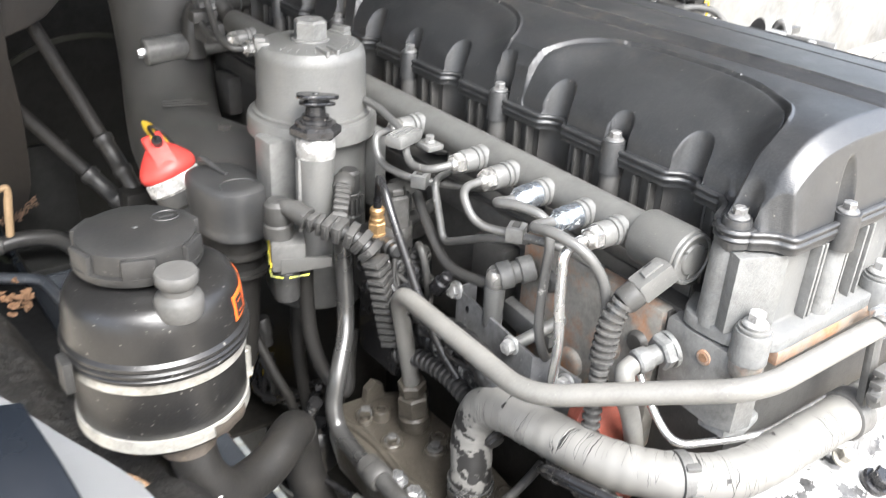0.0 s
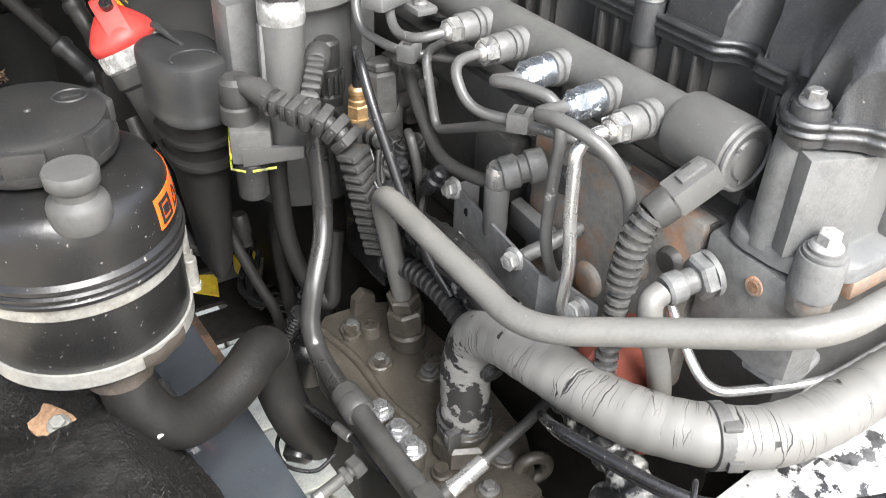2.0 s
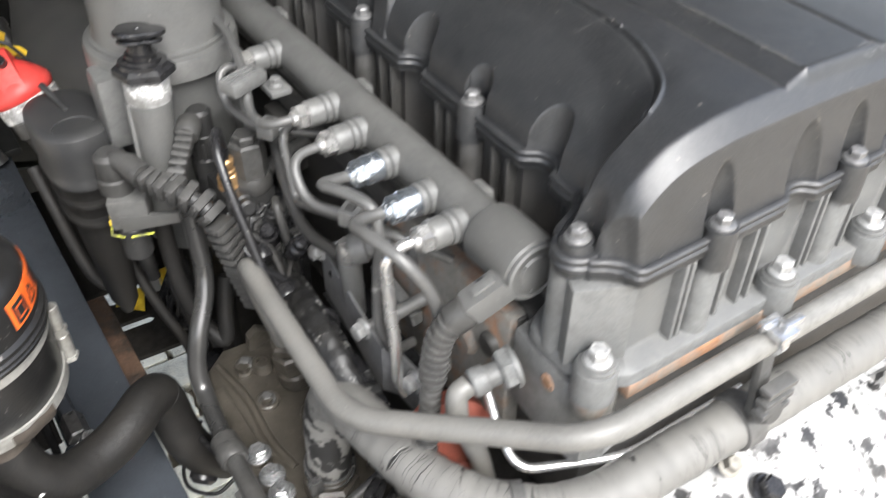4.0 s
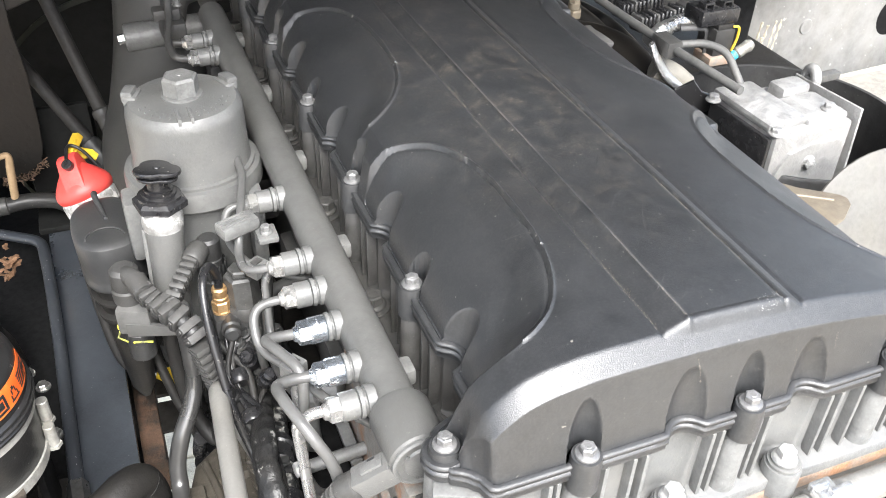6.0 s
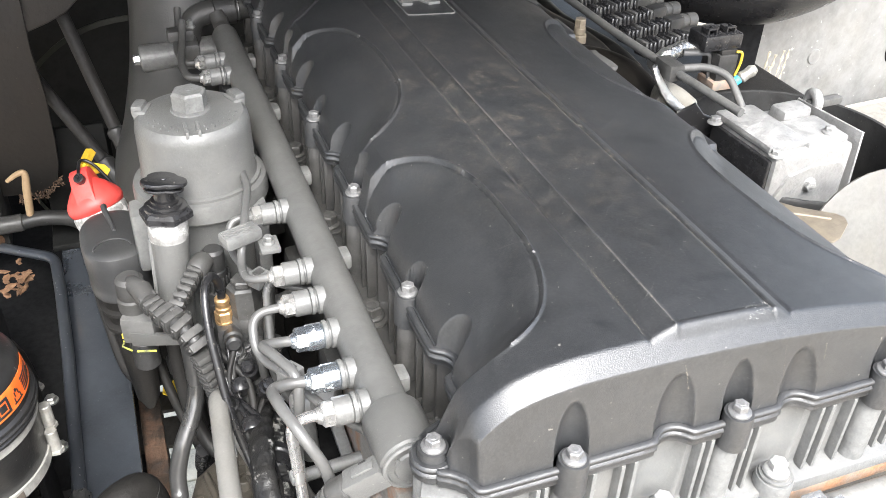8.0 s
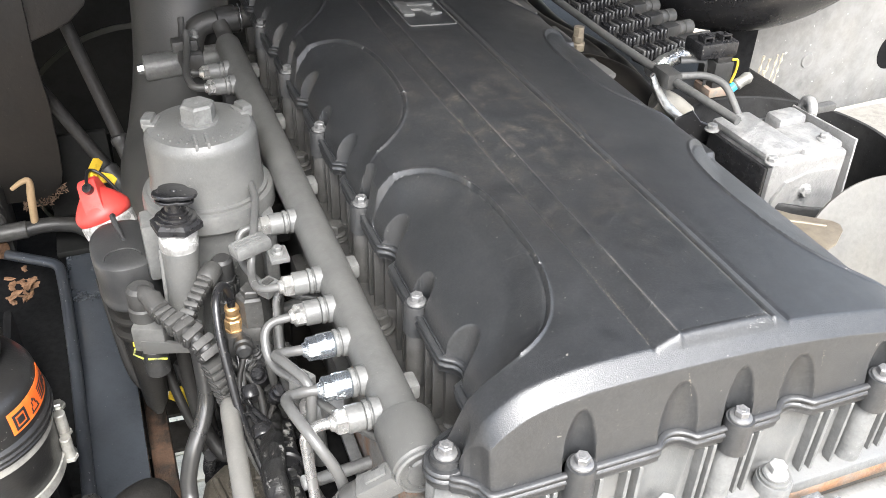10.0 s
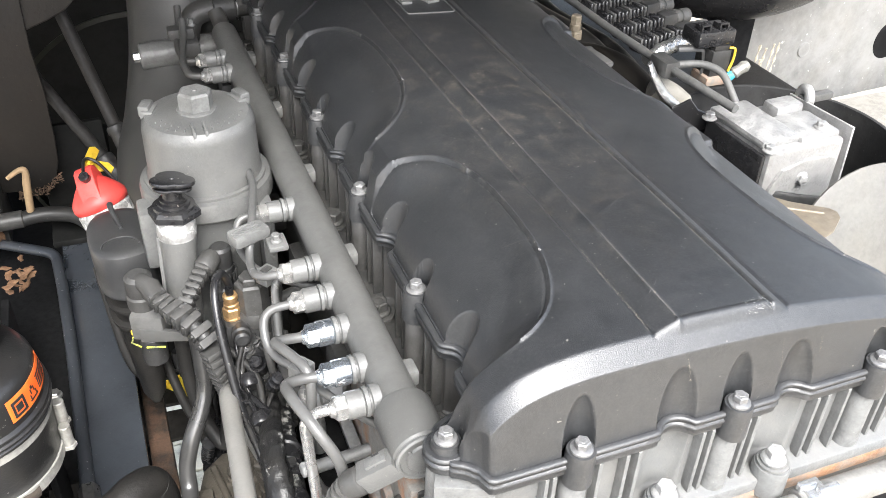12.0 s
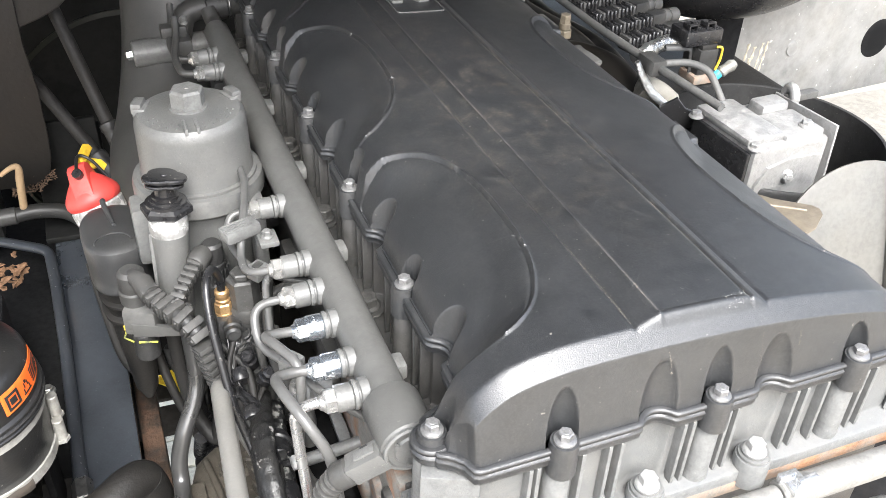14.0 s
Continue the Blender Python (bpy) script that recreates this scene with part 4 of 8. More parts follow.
def build_rail():
    t = thing("fuel_rail", (RAIL_X, 0.45, RAIL_Z - 0.02), "long grey painted common rail tube beside the valve cover", "fuel rail")
    part("tube", rod((RAIL_X, 0.070, RAIL_Z), (RAIL_X, 0.865, RAIL_Z), 0.0178, seg=36), RAIL, t)
    cap = lathe([(0.0165, 0), (0.0205, 0.0004), (0.0232, 0.003), (0.0238, 0.008), (0.0238, 0.046), (0.0225, 0.0495), (0.0178, 0.052)],
                along((RAIL_X, 0.030, RAIL_Z), (RAIL_X, 1, RAIL_Z)), 40)
    cap = part("end_cap", cap, RAIL, t, "round grey sleeve at the rail end")
    face = lathe([(0.0212, -0.001), (0.0222, 0.0002), (0.0222, 0.0022), (0.0208, 0.0034), (0.0192, 0.0034), (0.0184, 0.0018), (0.0140, 0.0018), (0.0130, 0.0036), (0.0110, 0.0042)],
                 along((RAIL_X, 0.0305, RAIL_Z), (RAIL_X, -1, RAIL_Z)), 36)
    for a in (20, 140, 260):
        face = box((0.0128, -0.0012, 0.0022), (0.0165, 0.0012, 0.0034), 0.0003, along((RAIL_X, 0.0305, RAIL_Z), (RAIL_X, -1, RAIL_Z)) @ Matrix.Rotation(radians(a), 4, "Z"), face)
    part("end_disc", face, PAINT, cap, "turned grey end disc")
    ring = finish("outlet", lathe([(0.0128, 0.0), (0.0126, 0.007), (0.0112, 0.0078), (0.0112, 0.0092), (0.0124, 0.0098), (0.0120, 0.0128), (0.009, 0.0132)], seg=26), PAINT)
    for y in [n[0] for n in NUTS] + [0.724, 0.773]:
        place("outlet", ring, (RAIL_X - 0.0135, y, RAIL_Z + 0.002), t, toward=(-1, 0, 0.02))
    tab = box((-0.012, -0.010, -0.012), (0.004, 0.010, 0.004), 0.004)
    tab = finish("mounting_tab", tab, PAINT)
    for y in (0.118, 0.290, 0.450, 0.61, 0.77):
        place("mounting_tab", tab, (RAIL_X + 0.022, y, RAIL_Z + 0.002), t)
    part("far_elbow", sweep(smooth_path([(RAIL_X, 0.862, RAIL_Z), (RAIL_X, 0.885, RAIL_Z + 0.006), (RAIL_X - 0.004, 0.90, RAIL_Z + 0.02)]), 0.012), PAINT_DARK, t)
    return t


def union_nut(y, mat, parent, x=-0.0665, z=1.247):
    sleeve = lathe([(0.0104, 0.0), (0.0113, 0.001), (0.0113, 0.0130), (0.0106, 0.0142)], along((x, y, z), (x - 1, y, z + 0.01)), 28)
    part("sleeve", sleeve, mat if mat is ZINC_NUT else PAINT, parent)
    bm = hexa((x - 0.0128, y, z), (x - 0.0238, y, z + 0.0002), 0.0182, turn=y * 40)
    lathe([(0.0072, 0), (0.0060, 0.003), (0.0046, 0.004)], along((x - 0.0236, y, z), (x - 1, y, z + 0.01)), 18, bm)
    return part("union_nut", bm, mat, parent, "hexagon union nut with bright bare metal")


def injection_pipe(k, pts, mat, r=0.0040, label=""):
    y, nut = NUTS[k]
    x0 = -0.0665 - 0.021
    t = thing("injection_pipe", pts[-1], label or "bent grey high-pressure fuel pipe with chipped paint", "fuel pipe", "injection pipes on the rail")
    path = bent([(x0, y, 1.2472)] + pts, 0.017, 8)
    part("tube", sweep(path, r, 14), mat, t)
    union_nut(y, nut, t)
    return t


def build_pipes():
    injection_pipe(0, [(-0.112, 0.381, 1.247), (-0.116, 0.365, 1.222), (-0.104, 0.325, 1.216), (-0.060, 0.300, 1.208), (-0.030, 0.298, 1.200)], CHIPPED_PIPE)
    injection_pipe(1, [(-0.112, 0.283, 1.243), (-0.113, 0.318, 1.236), (-0.103, 0.342, 1.262), (-0.086, 0.415, 1.262), (-0.088, 0.540, 1.262), (-0.095, 0.64, 1.262)], CHIPPED_PIPE)
    injection_pipe(2, [(-0.118, 0.229, 1.247), (-0.121, 0.203, 1.222), (-0.099, 0.176, 1.219), (-0.083, 0.130, 1.222), (-0.050, 0.110, 1.20)], CHIPPED_PIPE)
    injection_pipe(3, [(-0.106, 0.184, 1.249), (-0.119, 0.180, 1.253), (-0.111, 0.162, 1.256), (-0.098, 0.138, 1.252), (-0.100, 0.127, 1.232), (-0.105, 0.125, 1.195), (-0.107, 0.124, 1.150), (-0.096, 0.122, 1.115), (-0.070, 0.135, 1.100)], CHIPPED_PIPE, 0.0044)
    injection_pipe(4, [(-0.106, 0.135, 1.248), (-0.121, 0.130, 1.251), (-0.119, 0.108, 1.256), (-0.108, 0.078, 1.248), (-0.093, 0.066, 1.218), (-0.088, 0.061, 1.150)], CHIPPED_PIPE, 0.0047)
    injection_pipe(5, [(-0.100, 0.098, 1.246), (-0.113, 0.099, 1.238), (-0.1105, 0.099, 1.190), (-0.1085, 0.095, 1.150), (-0.1045, 0.102, 1.105), (-0.096, 0.104, 1.085)], STEEL, 0.0046, "bare bright steel fuel pipe bent downwards")
    t = thing("return_pipe", (-0.05, 0.31, 1.2), "grey looped fuel return pipe below the rail", "fuel pipe")
    part("tube", sweep(bent([(-0.055, 0.315, 1.222), (-0.094, 0.300, 1.222), (-0.098, 0.275, 1.166), (-0.102, 0.205, 1.203), (-0.088, 0.165, 1.214)], 0.012), 0.0038, 14), CHIPPED_PIPE, t)
    t = thing("fuel_line", (-0.09, 0.2, 1.15), "thick grey fuel line running into an elbow", "fuel pipe")
    part("tube", sweep(smooth_path([(-0.085, 0.34, 1.19), (-0.095, 0.30, 1.165), (-0.098, 0.265, 1.145), (-0.092, 0.225, 1.145), (-0.086, 0.205, 1.152)]), 0.0055, 16), PAINT_DARK, t)
    # pipe clamp on the first pair
    t = thing("pipe_clamp", (-0.105, 0.334, 1.245), "ribbed dark rubber pipe clamp with a small bolt", "clamp")
    bm = box((-0.021, -0.010, -0.007), (0.017, 0.010, 0.006), 0.004)
    for d in (-0.0045, 0.0005, 0.0055):
        bm = box((-0.019, d - 0.0012, 0.0052), (0.009, d + 0.0012, 0.0072), 0.0006, None, bm)
    bm.transform(Matrix.Translation((-0.106, 0.334, 1.259)) @ Matrix.Rotation(radians(20), 4, "Z"))
    part("body", bm, PAINT, t)
    part("lug", box((-0.093, 0.312, 1.246), (-0.074, 0.336, 1.252), 0.002), PAINT, t)
    place("bolt", bolt_mesh(0.008, 0.008, 0.0062, mat=PAINT), (-0.084, 0.323, 1.252), t)
    for c in ((-0.097, 0.318, 1.217), (-0.098, 0.172, 1.222)):
        t = thing("pipe_clip", c, "small square grey plastic pipe clip", "clip", "pipe clips")
        m = Matrix.Translation(c) @ Matrix.Rotation(radians(35), 4, "Z")
        part("body", box((-0.009, -0.008, -0.007), (0.009, 0.008, 0.007), 0.002, m), PAINT, t)
        part("latch", box((-0.005, -0.0035, 0.0068), (0.005, 0.0035, 0.0085), 0.0006, m), PAINT_DARK, t)
    t = thing("far_pipe_clamp", (-0.105, 0.835, 1.27), "dark ribbed clamp holding two fuel pipes", "clamp")
    part("body", box((-0.121, 0.812, 1.262), (-0.086, 0.834, 1.278), 0.004), PAINT_DARK, t)
    place("bolt", bolt_mesh(0.008, 0.010, 0.0062, mat=PAINT), (-0.088, 0.826, 1.277), t)
    # far cluster of unions at the rail's end
    for y in (0.724, 0.773):
        t = thing("far_pipe", (-0.09, y, 1.245), "short grey fuel pipe with a bright union nut", "fuel pipe", "far fuel pipes")
        union_nut(y, CHIPPED, t)
        part("tube", sweep(bent([(-0.088, y, 1.247), (-0.108, y, 1.249), (-0.113, y + 0.03, 1.258), (-0.103, y + 0.07, 1.272), (-0.100, y + 0.09, 1.292)], 0.014), 0.0048, 14), PAINT_DARK, t)


# ---- oil filter, dipstick, filler ----
def build_filter():
    c = (-0.126, 0.484)
    m = Matrix.Translation((c[0], c[1], 0))
    t = thing("oil_filter_housing", (c[0], c[1], 1.12), "grey painted round filter housing with a hexagon cap on top", "filter")
    prof = [(0.0600, 1.246), (0.0605, 1.252), (0.0590, 1.256), (0.0582, 1.306), (0.0568, 1.3135), (0.0525, 1.3185), (0.0290, 1.3215), (0.012, 1.322)]
    part("canister", lathe(prof, m, 56), PAINT, t)
    flange = [(0.0680, 1.222), (0.0705, 1.225), (0.0705, 1.240), (0.0690, 1.2445), (0.0640, 1.246), (0.0640, 1.249), (0.0610, 1.250)]
    part("flange", lathe(flange, m, 56), PAINT, t)
    part("base", lathe([(0.054, 1.02), (0.058, 1.03), (0.0595, 1.170), (0.0605, 1.174), (0.0605, 1.180), (0.0595, 1.184), (0.0600, 1.212), (0.066, 1.223)], m, 48), PAINT, t)
    part("side_block", box((c[0] - 0.078, c[1] - 0.050, 1.165), (c[0] - 0.042, c[1] - 0.014, 1.236), 0.006), PAINT, t)
    part("front_block", box((c[0] + 0.044, c[1] - 0.060, 1.135), (c[0] + 0.060, c[1] - 0.020, 1.230), 0.006), PAINT, t)
    hx = hexa((c[0], c[1], 1.320), (c[0], c[1], 1.343), 0.0315, turn=0.2)
    lathe([(0.0205, 1.320), (0.0200, 1.3235), (0.0170, 1.3245)], m, 32, hx)
    lathe([(0.0030, 1.3428), (0.0022, 1.3436)], m, 12, hx)
    part("hexagon_cap", hx, PAINT, t)
    lug = box((-0.007, -0.012, 0), (0.007, 0.012, 0.012), 0.003)
    lug = finish("grip_lug", box((-0.009, -0.010, 0.004), (0.003, 0.010, 0.0165), 0.003, None, lug), PAINT)
    for a in (22, 158):
        v = Matrix.Rotation(radians(a), 3, "Z") @ Vector((0.050, 0, 0))
        place("grip_lug", lug, (c[0] + v.x, c[1] + v.y, 1.310), t, turn=radians(a + 180))
    fin = finish("fin", box((-0.0016, -0.014, 0), (0.0016, 0.010, 0.010), 0.001), PAINT)
    for dx in (-0.006, 0.006):
        place("fin", fin, (c[0] + dx - 0.004, c[1] - 0.040, 1.313), t)
    dots = bmesh.new()
    for i in range(26):
        a, r = radians(200 + 140 * (i % 13) / 12), 0.040 + 0.006 * (i // 13)
        lathe([(0.0010, 1.3170), (0.0006, 1.3210)], Matrix.Translation((c[0] + r * math.cos(a), c[1] + r * math.sin(a), 0)), 6, dots)
    part("stipple", dots, PAINT, t)
    return t


def build_dipstick():
    t = thing("dipstick_tube", (-0.172, 0.402, 1.10), "grey oil tube with white flaked collar and black plug", "dipstick")
    a, b = Vector((-0.176, 0.391, 1.111)), Vector((-0.168, 0.401, 1.273))
    d = (b - a).normalized()
    body = lathe([(0.0165, 0), (0.0172, 0.02), (0.0178, 0.100), (0.0185, 0.112), (0.0190, 0.134)], along(a, b), 36)
    box((-0.0045, 0.016, 0.03), (0.0045, 0.0205, 0.118), 0.0015, along(a, b) @ Matrix.Rotation(radians(-60), 4, "Z"), body)
    part("tube", body, PAINT, t)
    part("collar", lathe([(0.0191, 0.118), (0.0197, 0.121), (0.0197, 0.137), (0.0185, 0.139)], along(a, b), 36), WHITE, t, "flaking white paint collar")
    p = a + d * 0.139
    hx = hexa(p, p + d * 0.0125, 0.0455, turn=0.35)
    lathe([(0.0205, 0.012), (0.0205, 0.0150), (0.0190, 0.0155)], along(p, p + d), 36, hx)
    part("hexagon_plug", hx, PLASTIC, t, "black plastic hexagon plug")
    lo = p + d * 0.011
    neck = lathe([(0.0165, 0.003), (0.0160, 0.007), (0.0135, 0.008), (0.0135, 0.011), (0.0105, 0.012), (0.0095, 0.020), (0.012, 0.023)], along(lo, lo + d), 32)
    part("neck", neck, PLASTIC, t)
    top = lo + d * 0.019
    m = along(top, top + d) @ Matrix.Rotation(radians(8), 4, "X") @ Matrix.Rotation(radians(50), 4, "Z")
    tri = []
    for k in range(3):
        for e in (-60, -42, -26, -12, 0, 12, 26, 42):
            an, r = radians(120 * k + 20 + e), 0.0232 * (1 - 0.25 * (abs(e) / 60) ** 1.7)
            tri.append((r * math.cos(an), r * math.sin(an)))
    knob = flat(tri, 0.0080, 0.0125, 0.0020, m=m)
    flat([(x * 0.86, y * 0.86) for x, y in tri], 0.0020, 0.0050, 0.0012, knob, m)
    flat([(x * 0.60, y * 0.60) for x, y in tri], 0.0045, 0.0085, 0.0005, knob, m)
    lathe([(0.0035, 0.0122), (0.0030, 0.0134), (0.001, 0.0136)], m, 14, knob)
    part("pull_knob", knob, PLASTIC, t, "black three-sided pull knob")
    return t


def build_filler():
    t = thing("oil_filler", (-0.245, 0.62, 1.0), "red oil filler cap with yellow pull strap on white neck", "filler cap")
    a, b = Vector((-0.2120, 0.581, 1.044)), Vector((-0.2475, 0.626, 1.159))
    d = (b - a).normalized()
    neck = lathe([(0.026, -0.05), (0.0265, 0.070), (0.030, 0.074), (0.030, 0.092)], along(a, b), 36)
    part("neck", neck, PAINT_DARK, t)
    part("white_ring", lathe([(0.0300, 0.090), (0.0325, 0.093), (0.0325, 0.107), (0.030, 0.110)], along(a, b), 36), WHITE, t, "dusty white ring under the cap")
    cp = a + d * 0.108
    prof = [(0.029, 0.0), (0.0325, 0.0025), (0.0342, 0.008), (0.0334, 0.0135), (0.0300, 0.0195), (0.0225, 0.029), (0.0135, 0.038), (0.004, 0.041)]
    cap = part("cap", lathe(prof, along(cp, cp + d), 44), RED, t, "faded red plastic cap")
    u = Vector((-0.12, -1.0, 0))
    u = (u - d * u.dot(d)).normalized()
    w = u.cross(d)
    m = Matrix.Translation(cp) @ Matrix((u, d, w)).transposed().to_4x4()
    side = [(-0.029, 0.010), (-0.020, 0.034), (-0.010, 0.050), (0.000, 0.0535), (0.010, 0.0505), (0.022, 0.036), (0.0325, 0.012)]
    part("grip", flat(side, -0.0125, 0.0115, 0.0035, m=m), RED, cap)
    pin = Vector((-0.2566, 0.6132, 1.1908))
    part("stud", rod(pin + Vector((0.004, 0.006, -0.010)), pin, 0.0062), PLASTIC, cap, "small black stud")
    tip = Vector((-0.2397, 0.6918, 1.1862))
    lie = (tip - pin).normalized()
    across = lie.cross(Vector((0.25, -0.55, 0.8))).normalized()
    m = Matrix.Translation(pin + Vector((0, 0.004, -0.004))) @ Matrix((across, lie, across.cross(lie))).transposed().to_4x4()
    tab = flat([(-0.0045, 0.0), (0.0045, 0.0), (0.0048, 0.030), (0.0060, 0.060), (0.0065, 0.074), (0.0, 0.080), (-0.0062, 0.075), (-0.0068, 0.050), (-0.0050, 0.022)], -0.0020, 0.0020, 0.0009, m=m)
    rib = flat([(-0.0015, 0.030), (0.0015, 0.030), (0.0015, 0.062), (-0.0015, 0.062)], 0.0019, 0.0032, 0.0004, m=m)
    merge(tab, rib)
    m = Matrix.Translation(cp + d * 0.036 + Vector((0.004, 0.034, 0.0))) @ Matrix.Rotation(radians(22), 4, "Y") @ Matrix.Rotation(radians(28), 4, "X")
    flat([(-0.002, -0.006), (0.008, -0.009), (0.016, -0.004), (0.024, -0.007), (0.027, 0.002), (0.020, 0.008), (0.006, 0.008), (-0.002, 0.005)], 0.0, 0.0045, 0.0018, tab, m)
    part("strap", tab, YELLOW, cap, "yellow plastic pull tab")
    top = cp + d * 0.052
    part("cord", sweep(smooth_path([pin, top + Vector((0.004, 0.012, 0.006)), top + Vector((0.018, 0.012, -0.002)), top + Vector((0.034, 0.004, -0.026))]), 0.0020, 10), PLASTIC, cap)
    return t


def build_breather():
    """Oval grey filter with a stepped tapering body."""
    t = thing("breather_filter", (-0.225, 0.485, 0.85), "dusty grey oval breather housing with a domed lid", "filter")
    def oval(w, h, n=40):
        out = []
        for i in range(n):
            a = 2 * math.pi * i / n
            ca, sa = math.cos(a), math.sin(a)
            out.append((w * math.copysign(abs(ca) ** 0.78, ca), h * math.copysign(abs(sa) ** 0.78, sa)))
        return out
    ax = Matrix.Translation((-0.226, 0.498, 1.1795)) @ Matrix.Diagonal((0.93, 0.95, 1, 1)) @ Matrix.Rotation(radians(-4), 4, "X") @ Matrix.Rotation(radians(3), 4, "Z")

    def loft(levels):
        bm = bmesh.new()
        rings = [[bm.verts.new(ax @ Vector((x, y, z))) for x, y in oval(w, h)] for w, h, z in levels]
        for a, b in zip(rings, rings[1:]):
            for i in range(len(a)):
                bm.faces.new((a[i], a[(i + 1) % len(a)], b[(i + 1) % len(a)], b[i]))
        bm.faces.new(rings[0][::-1])
        bm.faces.new(rings[-1])
        return bm
    lid = part("lid", loft([(0.0335, 0.0530, -0.058), (0.0365, 0.0575, -0.0565), (0.0374, 0.0590, -0.052), (0.0364, 0.0575, -0.048), (0.0362, 0.0572, -0.044), (0.0378, 0.0595, -0.024), (0.0383, 0.0602, -0.007), (0.0376, 0.0594, -0.0020), (0.0352, 0.0562, 0.0006), (0.0300, 0.048, 0.0018), (0.014, 0.024, 0.0028)]), BREATHER, t)
    part("lid_rib", sweep(smooth_path([ax @ Vector(p) for p in ((-0.004, 0.052, 0.010), (-0.004, 0.040, 0.011), (0.0, 0.016, 0.005), (0.002, 0.0, 0.0035))]), lambda s: 0.0036 - 0.03 * s, 12), BREATHER, lid)
    arc = [ax @ Vector((0.021 * math.cos(a) - 0.004, -0.040 + 0.021 * math.sin(a), 0.0036)) for a in (math.pi * i / 14 for i in range(15))]
    part("lid_line", sweep(arc, 0.0009, 8), BREATHER, lid)
    part("body", loft([(0.006, 0.010, -0.245), (0.015, 0.021, -0.225), (0.022, 0.034, -0.150), (0.0255, 0.040, -0.106), (0.0320, 0.0505, -0.1035), (0.0325, 0.0510, -0.0985), (0.0275, 0.043, -0.096), (0.0295, 0.0465, -0.082), (0.0335, 0.0525, -0.080), (0.0340, 0.0530, -0.076), (0.0295, 0.047, -0.074), (0.031, 0.049, -0.057)]), RUBBER, t)
    return t


def linked(pts, w, h, pitch, parent, mat, name="link"):
    """A run of boxy conduit links on a thinner dark core, each link a mesh of its own."""
    path = resample(smooth_path(pts, 10), pitch)
    part("core", sweep(path, min(w, h) * 0.40, 10), DARK_PLASTIC, parent)
    shape = box((-w / 2, -h / 2, -pitch * 0.40), (w / 2, h / 2, pitch * 0.34), 0.0022)
    box((-w * 0.56, -h * 0.36, -pitch * 0.16), (w * 0.56, h * 0.36, pitch * 0.12), 0.0012, None, shape)
    me = finish(name, shape, mat)
    for i, p in enumerate(path):
        a, b = path[max(0, i - 1)], path[min(len(path) - 1, i + 1)]
        d = (b - a).normalized()
        x = d.cross(Vector((0, -0.3, 1))).normalized()
        ob = place(name, me, p, parent)
        tilt = 0.06 * math.sin(i * 2.3)
        ob.matrix_basis = Matrix.Translation(p - parent.matrix_basis.translation) @ Matrix((x, d.cross(x), d)).transposed().to_4x4() @ Matrix.Rotation(tilt, 4, "Y")


